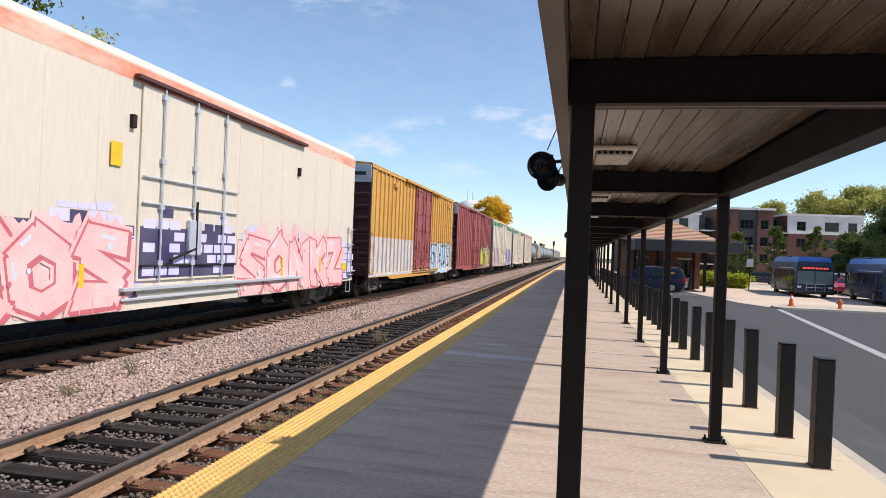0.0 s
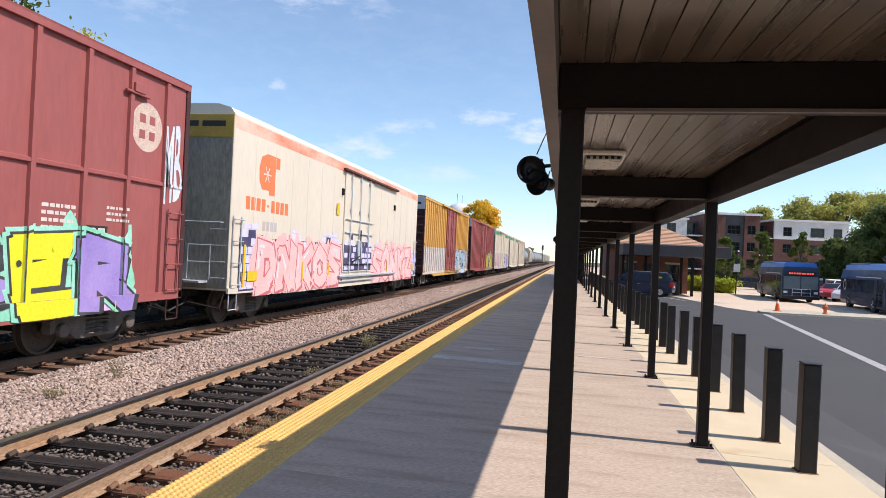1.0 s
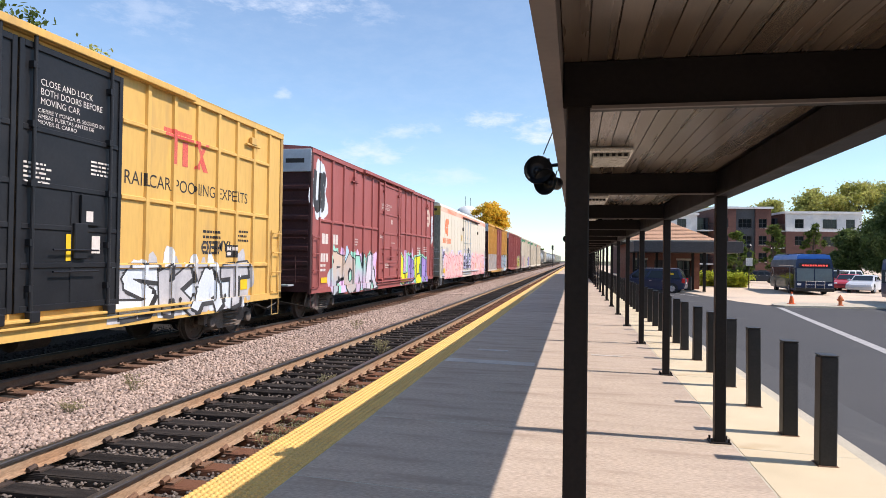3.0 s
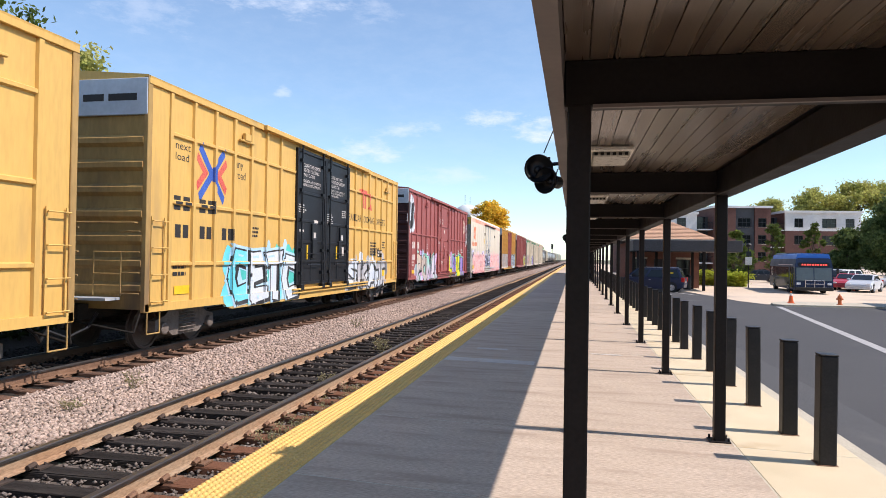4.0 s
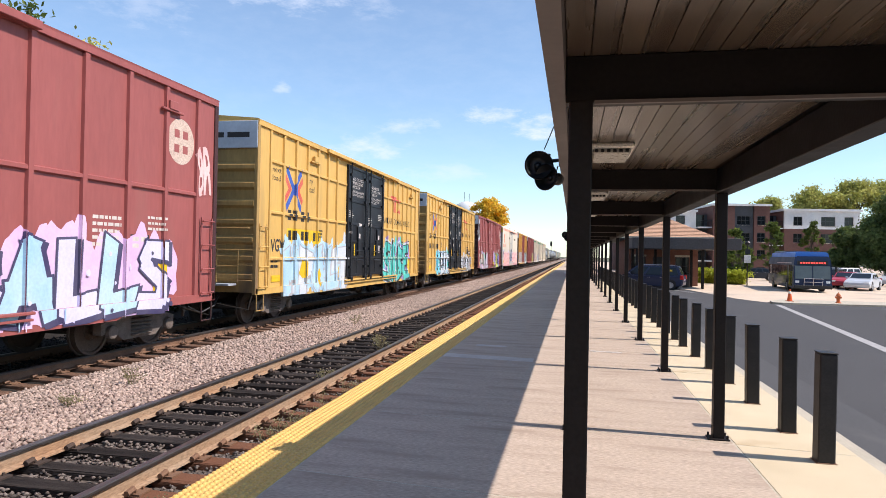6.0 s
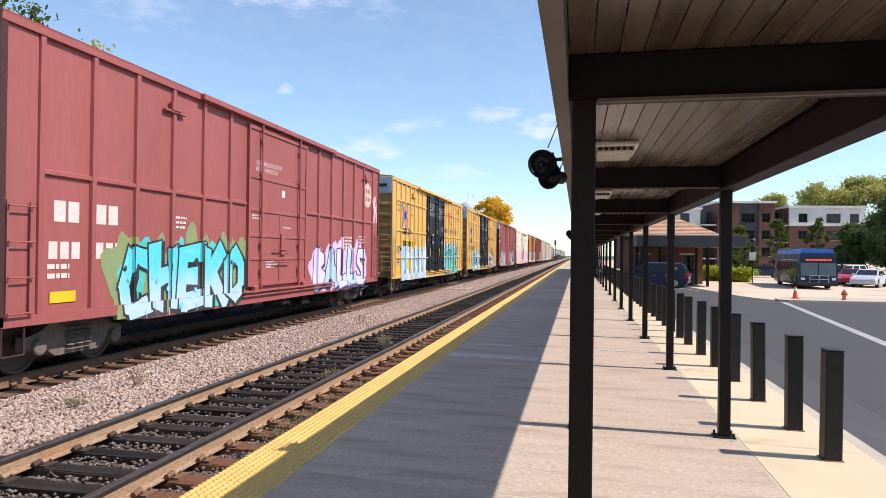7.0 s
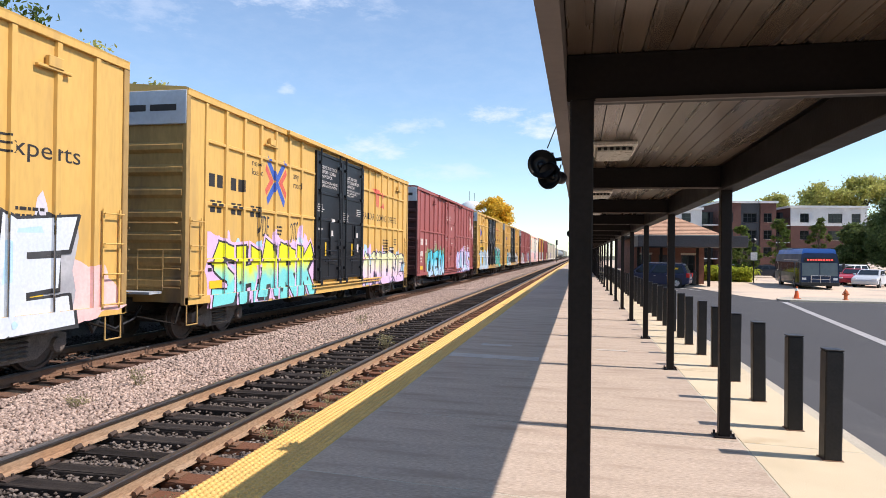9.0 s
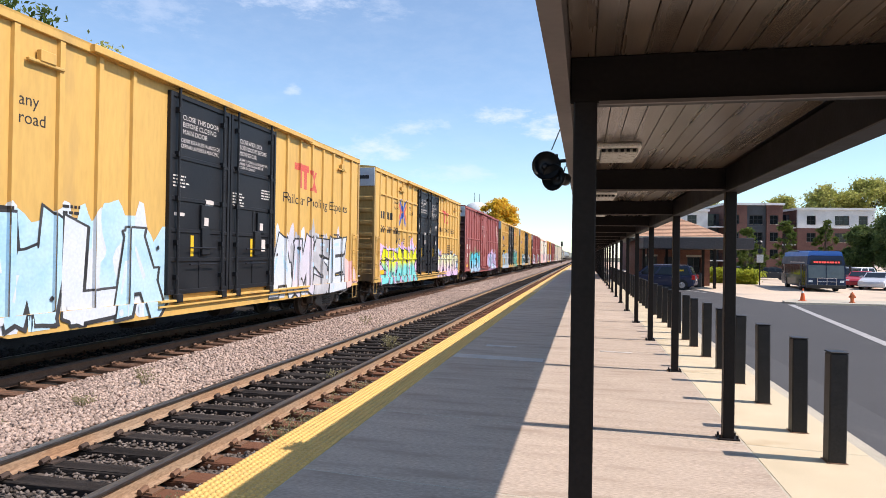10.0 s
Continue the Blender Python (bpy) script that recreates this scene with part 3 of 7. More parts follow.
def horn_pair(y):
    t = thing("loudspeaker", "pair of black horn loudspeakers on a fascia bracket", "loudspeaker", pose(-0.125, y, 2.66), "platform loudspeakers")
    for name, dx, dz, yaw, s in (("horn", -0.175, -0.05, 12, 1.06), ("lower_horn", -0.12, -0.15, -30, 0.98)):
        prof = [(0.112, 0.0), (0.117, 0.004), (0.113, 0.010), (0.085, 0.055), (0.058, 0.10), (0.045, 0.15), (0.055, 0.155), (0.055, 0.21), (0.035, 0.225)]
        bm = lathe([(r * s, a * s) for r, a in prof], "y", 24)
        bmesh.ops.delete(bm, geom=[f for f in bm.faces if len(f.verts) > 8 and f.calc_center_median().y < 0.01], context="FACES")
        inner = lathe([(0.106 * s, 0.004), (0.075 * s, 0.05 * s), (0.03 * s, 0.09 * s), (0.028 * s, 0.06 * s), (0.012 * s, 0.05 * s)], "y", 24)
        bmesh.ops.delete(inner, geom=[f for f in inner.faces if len(f.verts) > 8 and f.calc_center_median().y < 0.01], context="FACES")
        ob = part(name, join(bm, inner), M_BLACK, t, smooth=True)
        ob.matrix_basis = pose(dx, -0.06, dz, 0, 0, yaw)
    part("bracket", join(rods(((0.0, 0, 0.0), (-0.16, 0.1, -0.0)), ((-0.10, 0.04, 0.06), (-0.10, 0.04, -0.1)), r=0.016, n=8), boxes((-0.012, -0.05, -0.05, 0.0, 0.05, 0.06))), M_BLACK, t)
    part("cable", rods(((-0.14, 0.05, 0.10), (-0.06, 0.05, 0.30)), ((-0.06, 0.05, 0.30), (0.0, 0.05, 0.22)), ((-0.02, 0, -0.05), (-0.04, 0.04, -0.12)), ((-0.04, 0.04, -0.12), (-0.12, 0.1, -0.03)), r=0.005, n=5), M_BLACK, t)
    return t


for y in (5.75, 24.0, 42.0):
    horn_pair(y)


# ---- bollards along the kerb ----
def bollard_mesh():
    b = boxes((-0.076, -0.076, 0.0, 0.076, 0.076, 1.0), bevel=0.012)
    return mesh_of("post_tube", b, M_BOLL), mesh_of("top_cap", boxes((-0.078, -0.078, 1.0, 0.078, 0.078, 1.012), bevel=0.004), M_BOLL), mesh_of("foot_seal", boxes((-0.09, -0.09, 0.0, 0.09, 0.09, 0.008), bevel=0.004), M_RUST)


bm_tube, bm_cap, bm_foot = bollard_mesh()
rb = random.Random(4)
by = [3.7, 4.95, 6.72, 7.78, 9.2, 10.55, 11.85, 13.2, 14.65, 15.8]
while by[-1] < 62:
    by.append(by[-1] + 1.32)
for y in by:
    t = thing("bollard", "square dark brown steel bollard with rust at its foot", "bollard", pose(2.29, y, 0, rb.uniform(-0.6, 0.6), rb.uniform(-0.6, 0.6), rb.uniform(-2, 2)), "bollards along the kerb")
    shared("post_tube", bm_tube, t)
    shared("top_cap", bm_cap, t)
    shared("foot_seal", bm_foot, t)


# ---- lettering and paint on the railcars ----
text_cache = {}


def text_bm(words, fat=0.0, shear=0.0, spacing=1.0, size=1.0):
    """Flat lettering from the built-in font, in a plane, lower left at the origin, as a bmesh in (y, z)."""
    key = (words, fat, shear, spacing)
    if key not in text_cache:
        cu = bpy.data.curves.new("lettering", "FONT")
        cu.body, cu.offset, cu.shear, cu.space_character, cu.resolution_u = words, fat, shear, spacing, 3
        ob = bpy.data.objects.new("lettering", cu)
        text_cache[key] = bpy.data.meshes.new_from_object(ob)
        bpy.data.objects.remove(ob)
    bm = bmesh.new()
    bm.from_mesh(text_cache[key])
    return bm


def fit_box(bm, y0, y1, z0, z1):
    xs, ys = [v.co.x for v in bm.verts], [v.co.y for v in bm.verts]
    a, b, c, d = min(xs), max(xs), min(ys), max(ys)
    for v in bm.verts:
        v.co = Vector((0, y0 + (v.co.x - a) / (b - a) * (y1 - y0), z0 + (v.co.y - c) / (d - c) * (z1 - z0)))
    return bm


def flat(*polys):
    """Closed outlines in (y, z) as one flat bmesh."""
    bm = bmesh.new()
    for i, p in enumerate(polys):
        bm.faces.new([bm.verts.new((0.00013 * i, u, v)) for u, v in p])
    bm.normal_update()
    bmesh.ops.triangulate(bm, faces=bm.faces[:], ngon_method="EAR_CLIP")
    return bm


def rect(y0, y1, z0, z1):
    return [(y0, z0), (y1, z0), (y1, z1), (y0, z1)]


def blob(cy, cz, ry, rz, seed, n=26, rough=0.22):
    r = random.Random(seed)
    ph = [r.uniform(0, 6.28) for _ in range(4)]
    out = []
    for i in range(n):
        a = 2 * math.pi * i / n
        k = 1 + rough * (0.5 * math.sin(3 * a + ph[0]) + 0.4 * math.sin(5 * a + ph[1]) + 0.3 * math.sin(8 * a + ph[2]))
        out.append((cy + ry * k * math.cos(a), cz + rz * k * math.sin(a)))
    return out


def warp(bm, seed, amount=0.09):
    """Bend lettering into a loose hand-sprayed shape."""
    r = random.Random(seed)
    a, b, c, d = (r.uniform(0, 6.28) for _ in range(4))
    bmesh.ops.triangulate(bm, faces=bm.faces[:])
    for v in bm.verts:
        y, z = v.co.y, v.co.z
        v.co.y += amount * (math.sin(4.1 * z + a) + 0.3 * math.sin(7 * z + b))
        v.co.z += amount * (math.sin(3.3 * y + c) + 0.35 * math.sin(6 * y + d))
    bm.normal_update()
    side = sum(1 if f.normal.x > 0 else -1 for f in bm.faces)
    folded = [f for f in bm.faces if f.normal.x * side <= 0]
    bmesh.ops.delete(bm, geom=folded, context="FACES")
    return bm


def decal(bm, name, material, car, surfaces, lift, label="", z_clip=None):
    """Lay a flat shape on a railcar's side: on its panels and on the ribs that stand proud of them.
    surfaces: (x, axis, low, high), axis None for the whole sheet."""
    out = bmesh.new()
    zs = [v.co.z for v in bm.verts]
    ys = [v.co.y for v in bm.verts]
    y_lo, y_hi, z_lo, z_hi = min(ys), max(ys), min(zs), max(zs)
    for x, axis, lo, hi in surfaces:
        ramp = None
        if axis == "ramp":
            ramp, axis = x, "y"
        if axis == "y" and (hi < y_lo or lo > y_hi) or axis == "z" and (hi < z_lo or lo > z_hi):
            continue
        b = bm.copy()
        if axis is not None:
            no = Vector((0, 1, 0)) if axis == "y" else Vector((0, 0, 1))
            bmesh.ops.bisect_plane(b, geom=b.verts[:] + b.edges[:] + b.faces[:], plane_co=no * lo, plane_no=no, clear_inner=True)
            bmesh.ops.bisect_plane(b, geom=b.verts[:] + b.edges[:] + b.faces[:], plane_co=no * hi, plane_no=no, clear_outer=True)
        if z_clip and z_lo < z_clip:
            bmesh.ops.bisect_plane(b, geom=b.verts[:] + b.edges[:] + b.faces[:], plane_co=(0, 0, z_clip), plane_no=(0, 0, 1), clear_inner=True)
        for v in b.verts:
            if ramp:
                f = min(1, max(0, (v.co.y - lo) / (hi - lo)))
                v.co.x, v.co.y = ramp[0] + (ramp[1] - ramp[0]) * f + v.co.x, v.co.y - lift - v.co.x
            else:
                v.co.x += x + lift
        b.to_mesh(SCRATCH)
        b.free()
        out.from_mesh(SCRATCH)
    bm.free()
    if not out.faces:
        out.free()
        return None
    for f in out.faces:
        f.normal_update()
        if f.normal.x - f.normal.y < 0:
            f.normal_flip()
    ob = part(name, out, material, car, label)
    return tagged(ob, label, kind="stuff") if name == "stencilled_notice" else ob


# ---- railcars ----
HALF, TOP, SILL = 1.60, 5.50, 0.88
SPEED, AHEAD = 12.35, 0.30


def wheel_mesh():
    bm = bmesh.new()
    rod(bm, (-0.95, 0, 0), (0.95, 0, 0), 0.085, n=10)
    out = [bm]
    for s in (-1, 1):
        prof = [(0.10, 0.62), (0.16, 0.66), (0.38, 0.70), (0.40, 0.655), (0.485, 0.65), (0.475, 0.685), (0.455, 0.69), (0.45, 0.79), (0.40, 0.79), (0.385, 0.76), (0.17, 0.745), (0.14, 0.80), (0.10, 0.80)]
        out.append(lathe([(r, s * a) for r, a in prof], "x", 32))
        d = bmesh.new()
        for k in range(6):
            a = k * math.pi / 3
            rod(d, (s * 0.748, 0.27 * math.cos(a), 0.27 * math.sin(a)), (s * 0.757, 0.27 * math.cos(a), 0.27 * math.sin(a)), 0.035, n=8)
        out.append(d)
    return mesh_of("wheelset", join(*out), M_WHEEL)


def truck_frame_mesh():
    bms = []
    for s in (-1, 1):
        x0, x1 = (s * 1.00, s * 1.17)
        prof = [(-1.12, 0.40), (-1.12, 0.62), (-0.80, 0.70), (-0.45, 0.92), (0.45, 0.92), (0.80, 0.70), (1.12, 0.62), (1.12, 0.40), (0.78, 0.46), (0.50, 0.26), (-0.50, 0.26), (-0.78, 0.46)]
        bms.append(prism(prof, min(x0, x1), max(x0, x1), "x"))
        for y in (-0.88, 0.88):
            bms.append(lathe([(0.0001, s * 1.17), (0.13, s * 1.171), (0.13, s * 1.25), (0.10, s * 1.265), (0.0001, s * 1.266)], "x", 12, (0, y, 0.45)))
        for y in (-0.2, 0.0, 0.2):
            for k in range(6):
                z = 0.32 + 0.075 * k
                bms.append(lathe([(0.06, z), (0.095, z + 0.018), (0.06, z + 0.036)], "z", 10, (s * 1.19, y, 0)))
    bms.append(boxes((-1.1, -0.2, 0.5, 1.1, 0.2, 0.78)))
    return mesh_of("truck_frame", join(*bms), M_TRUCK)


WHEEL_ME, TRUCK_ME = wheel_mesh(), truck_frame_mesh()
cars, wheelsets = [], []


def running_gear(car, length, keyed):
    for y in (2.05, length - 2.05):
        shared("truck_frame", TRUCK_ME, car, 0, y, 0)
        for d in (-0.88, 0.88):
            w = shared("wheelset", WHEEL_ME, car, 0, y + d, 0.455)
            if keyed:
                wheelsets.append((w, y + d))
    part("centre_sill", boxes((-0.32, -0.25, 0.72, 0.32, length + 0.25, 1.02)), M_UNDER, car)
    for e, s in ((0.0, -1), (length, 1)):
        part("coupler", boxes((-0.11, min(e, e + s * 1.02), 0.76, 0.11, max(e, e + s * 1.02), 0.98), (-0.2, min(e + s * 0.62, e + s * 1.0), 0.70, 0.2, max(e + s * 0.62, e + s * 1.0), 1.04), bevel=0.03), M_UNDER, car)
        hose = bmesh.new()
        pts = [(0.55, e, 0.85), (0.6, e + s * 0.3, 0.6), (0.4, e + s * 0.6, 0.42), (0.25, e + s * 0.95, 0.6)]
        for a, b in zip(pts, pts[1:]):
            rod(hose, a, b, 0.03, n=7)
        part("air_hose", hose, M_BLACK, car)
        bar = rods(((1.45, e + s * 0.12, 0.5), (0.2, e + s * 0.3, 0.72)), ((1.45, e + s * 0.12, 0.5), (1.5, e + s * 0.02, 0.86)), r=0.02)
        part("uncoupling_lever", bar, M_UNDER, car)
    part("brake_gear", join(boxes((0.5, length * 0.38, 0.45, 0.85, length * 0.38 + 0.8, 0.8), bevel=0.05), lathe([(0.05, 0.0), (0.2, 0.02), (0.2, 0.7), (0.05, 0.74)], "y", 12, (0.75, length * 0.55, 0.62)), rods(((0.9, 3.4, 0.7), (0.9, length - 3.4, 0.7)), ((0.6, 3.4, 0.6), (0.6, length - 3.4, 0.6)), r=0.025)), M_UNDER, car)


def ladder(car, y, width, z0, z1, material, n=4, out=0.07):
    bm = bmesh.new()
    for yy in (y, y + width):
        box(bm, HALF, yy - 0.02, z0, HALF + 0.02, yy + 0.02, z1)
    for k in range(n):
        z = z0 + 0.08 + (z1 - z0 - 0.16) * k / (n - 1)
        rod(bm, (HALF + out, y - 0.03, z), (HALF + out, y + width + 0.03, z), 0.014, n=6)
        for yy in (y, y + width):
            rod(bm, (HALF, yy, z), (HALF + out, yy, z), 0.012, n=5)
    part("side_ladder", bm, material, car)


def end_fittings(car, e, s, material, length):
    """Crossover platform, grab rails and end ladder on one end of a car. s: -1 at the near end, 1 at the far one."""
    y = e + s * 0.13
    part("end_platform", boxes((-1.05, min(e, e + s * 0.42), 1.12, 1.05, max(e, e + s * 0.42), 1.17)), M_GREYP, car, "galvanised crossover platform")
    bm = rods(((-1.4, y, 2.62), (1.4, y, 2.62)), ((0.55, y, 1.2), (0.55, y, 2.05)), ((1.15, y, 1.2), (1.15, y, 2.05)), ((0.55, y, 2.05), (1.15, y, 2.05)), ((0.55, y, 1.63), (1.15, y, 1.63)), ((-1.4, y, 2.62), (-1.4, e, 2.62)), ((1.4, y, 2.62), (1.4, e, 2.62)), r=0.017)
    for z in (1.25, 1.65, 2.05, 2.45):
        for a, b in (((1.12, y, z), (1.55, y, z)),):
            rod(bm, a, b, 0.013, n=5)
    part("end_handrail", bm, material, car)
    st = rods(((HALF - 0.03, e - s * 0.1, SILL), (HALF - 0.03, e - s * 0.1, 0.45)), ((HALF - 0.03, e - s * 0.5, SILL), (HALF - 0.03, e - s * 0.5, 0.45)), ((HALF - 0.03, e - s * 0.1, 0.45), (HALF - 0.03, e - s * 0.5, 0.45)), r=0.016)
    part("sill_step", st, material, car)


def corrugated_end(car, e, s, material, plate_mat):
    """An end wall of pressed horizontal ridges with a plain plate above."""
    bm = bmesh.new()
    t0, t1 = sorted((e - s * 0.12, e - s * 0.04))
    box(bm, -HALF + 0.03, t0, SILL + 0.05, HALF - 0.03, t1, TOP - 0.05)
    part("end_wall", bm, material, car)
    z = 1.35
    while z < 4.5:
        prof = [(e - s * 0.05, z - 0.13), (e + s * 0.035, z - 0.05), (e + s * 0.035, z + 0.05), (e - s * 0.05, z + 0.13)]
        part("end_ridge", prism(prof, -HALF + 0.1, HALF - 0.1, "x"), material, car)
        z += 0.48
    a, b = sorted((e - s * 0.04, e + s * 0.03))
    part("end_plate", boxes((-HALF + 0.02, a, 4.72, HALF - 0.02, b, TOP - 0.06), bevel=0.01), plate_mat, car, "plain grey plate under the roof")
    for x in (-HALF + 0.05, HALF - 0.05):
        c, d = sorted((e - s * 0.12, e + s * 0.02))
        part("corner_post", boxes((x - 0.05, c, SILL, x + 0.05, d, TOP - 0.03), bevel=0.01), material, car)


def car_roof(car, length, material, rise=0.14):
    prof = [(-HALF, TOP - 0.10), (HALF, TOP - 0.10), (HALF + 0.02, TOP - 0.02), (HALF - 0.05, TOP + 0.01), (0, TOP + rise), (-HALF + 0.05, TOP + 0.01), (-HALF - 0.02, TOP - 0.02)]
    part("roof", prism(prof, 0.0, length), material, car)


def bars(words):
    """Plain bars in the place of writing: (y0, y1, z0, z1) each."""
    return flat(*[rect(*w) for w in words])


def marks(rows, name, material, car, surfaces, lift, label=""):
    for w in rows:
        decal(flat(rect(*w)), name, material, car, surfaces, lift, label)


def small_print(y, z, w, lines, pitch=0.07, h=0.032, seed=1):
    r = random.Random(seed)
    out = []
    for k in range(lines):
        a, end = y, y + w * r.uniform(0.7, 1.0)
        while a < end:
            b = a + r.uniform(0.05, 0.16)
            out.append((a, min(b, end), z - k * pitch, z - k * pitch + h))
            a = b + 0.028
    return out


def boxcar(n0, body, end_mat, rib_pitch, door, girts, door_mat, label, keyed=True, length=18.3, door_two=True, vent=True, plate=None, hang=0.72):
    """A ribbed boxcar; returns the car and the surfaces on which paint can lie."""
    car = thing("boxcar", label, "boxcar", pose(FAR_CX, n0, RAIL), "freight cars")
    cars.append((car, n0))
    px = HALF - 0.065
    d0, d1 = door
    sheet = bmesh.new()
    for s in (-1, 1):
        a, b = sorted((s * (px - 0.05), s * px))
        box(sheet, a, 0.05, SILL + 0.1, b, length - 0.05, TOP - 0.08)
    part("side_sheet", sheet, body, car)
    # sills and top chord
    sill = [(0.0, SILL), (2.9, SILL - 0.02), (3.3, hang), (length - 3.3, hang), (length - 2.9, SILL - 0.02), (length, SILL), (length, SILL + 0.16), (0.0, SILL + 0.16)]
    part("side_sill", join(prism(sill, px, HALF, "x"), prism(sill, -HALF, -px, "x")), body, car)
    part("top_chord", boxes((px - 0.01, 0, TOP - 0.17, HALF + 0.012, length, TOP - 0.05), (-HALF - 0.012, 0, TOP - 0.17, -px + 0.01, length, TOP - 0.05), bevel=0.006), body, car)
    surfaces = [(px, None, 0, 0)]
    ys = []
    y = 0.77
    while y < d0 - 0.3:
        ys.append(y)
        y += rib_pitch
    y = length - 0.77
    while y > d1 + 0.3:
        ys.append(y)
        y -= rib_pitch
    rib = bmesh.new()
    prof = [(px, -0.062), (HALF - 0.004, -0.05), (HALF - 0.004, 0.05), (px, 0.062)]
    v0, v1 = [], []
    for z, lst in ((SILL + 0.162, v0), (TOP - 0.172, v1)):
        for u, v in prof:
            lst.append(rib.verts.new((u, v, z)))
    for i in range(4):
        rib.faces.new((v0[i], v0[(i + 1) % 4], v1[(i + 1) % 4], v1[i]))
    rib.faces.new(v0[::-1])
    rib.faces.new(v1)
    bmesh.ops.recalc_face_normals(rib, faces=rib.faces[:])
    rib_me = mesh_of("side_rib", rib, body)
    for y in ys:
        shared("side_rib", rib_me, car, 0, y, 0)
        surfaces.append((HALF - 0.004, "y", y - 0.05, y + 0.05))
        surfaces.append(((px, HALF - 0.004), "ramp", y - 0.062, y - 0.05))
    for z in girts:
        for a, b in ((0.77, d0 - 0.06), (d1 + 0.06, length - 0.77)):
            part("girt", prism([(px, z - 0.055), (HALF - 0.012, z - 0.03), (HALF - 0.012, z + 0.03), (px, z + 0.055)], a, b), body, car)
        surfaces.append((HALF - 0.012, "z", z - 0.03, z + 0.03))
    # smooth corner sheets at both ends
    for a, b in ((0.0, 0.70), (length - 0.70, length)):
        part("corner_sheet", boxes((px - 0.02, a, SILL + 0.162, px + 0.03, b, TOP - 0.172)), body, car)
        surfaces.append((px + 0.03, "y", a, b))
    surfaces.append((HALF, "z", hang, SILL + 0.16))
    car_roof(car, length, body)
    for e, s in ((0.0, -1), (length, 1)):
        # yellow and maroon ends and their fittings take the shade-darkened paint
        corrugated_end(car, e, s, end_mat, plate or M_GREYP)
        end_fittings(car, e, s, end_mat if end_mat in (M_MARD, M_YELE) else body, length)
    ladder(car, 0.14, 0.42, 1.0, 2.75, body)
    ladder(car, length - 0.62, 0.42, 1.0, 2.75, body)
    # doors
    leaves = [(d0, (d0 + d1) / 2 - 0.02), ((d0 + d1) / 2 + 0.02, d1)] if door_two else [(d0, d1)]
    z0, z1 = 1.14, TOP - 0.25
    for a, b in leaves:
        leaf = part("door", boxes((px + 0.002, a, z0, HALF - 0.01, b, z1)), door_mat, car, "sliding plug door with lock bars")
        fr = HALF + 0.022
        part("door_frame", boxes((HALF - 0.012, a, z0, fr, a + 0.09, z1), (HALF - 0.012, b - 0.09, z0, fr, b, z1), (HALF - 0.012, a + 0.09, z0, fr, b - 0.09, z0 + 0.10), (HALF - 0.012, a + 0.09, z1 - 0.10, fr, b - 0.09, z1), bevel=0.008), door_mat, leaf)
        for z in (1.85, 2.45, 3.1, 3.95):
            part("door_rail", boxes((HALF - 0.012, a + 0.09, z - 0.045, fr - 0.008, b - 0.09, z + 0.045), bevel=0.012), door_mat, leaf)
        mid = (a + b) / 2
        part("door_stile", boxes((HALF - 0.012, mid - 0.04, z0 + 0.1, fr - 0.012, mid + 0.04, 3.05), bevel=0.01), door_mat, leaf)
        for yy in ((a + 0.25, b - 0.35) if door_two else (a + 0.62, b - 0.62)):
            lb = rods(((HALF + 0.06, yy, z0 - 0.1), (HALF + 0.06, yy, z1 + 0.12)), r=0.03, n=8)
            for z in (1.5, 2.2, 3.1, 4.0, 4.9):
                box(lb, HALF - 0.01, yy - 0.06, z - 0.05, HALF + 0.085, yy + 0.06, z + 0.05)
            part("lock_bar", lb, door_mat, leaf)
        part("lock_box", boxes((HALF - 0.01, mid - 0.02, 1.95, HALF + 0.07, mid + 0.28, 2.55), bevel=0.015), door_mat, leaf)
        part("lock_handle", rods(((HALF + 0.09, mid - 0.5, 2.1), (HALF + 0.09, mid + 0.5, 2.1)), ((HALF + 0.09, mid - 0.5, 1.75), (HALF + 0.09, mid + 0.5, 1.75)), r=0.018), door_mat, leaf)
        for yy in (a + 0.3, b - 0.3):
            part("door_roller", boxes((HALF - 0.01, yy - 0.1, 0.98, HALF + 0.12, yy + 0.1, 1.16), bevel=0.02), door_mat, leaf)
    part("door_track", boxes((HALF + 0.002, d0 - 0.3, 1.0, HALF + 0.10, d1 + 2.2, 1.045), (HALF + 0.002, d0 - 0.3, 0.90, HALF + 0.07, d1 + 2.2, 0.94), bevel=0.006), body, car, "lower door track")
    part("door_hood", boxes((HALF + 0.014, d0 - 2.2, TOP - 0.16, HALF + 0.11, d1 + 2.2, TOP - 0.03), bevel=0.01), body, car, "upper door rail hood")
    for y in (ys[1] if vent else ys[2], length - 4.0):
        part("latch_box", boxes((HALF - 0.04, y + 2.1, TOP - 0.62, HALF + 0.05, y + 2.4, TOP - 0.44), (HALF - 0.04, y + 1.9, TOP - 0.66, HALF + 0.03, y + 2.6, TOP - 0.61), bevel=0.01), body, car)
    running_gear(car, length, keyed)
    door_surf = [(HALF - 0.01, "y", d0, d1)] + [(HALF + 0.014, "z", z - 0.04, z + 0.04) for z in (1.85, 2.45, 3.1, 3.95)]
    return car, surfaces, px, door_surf


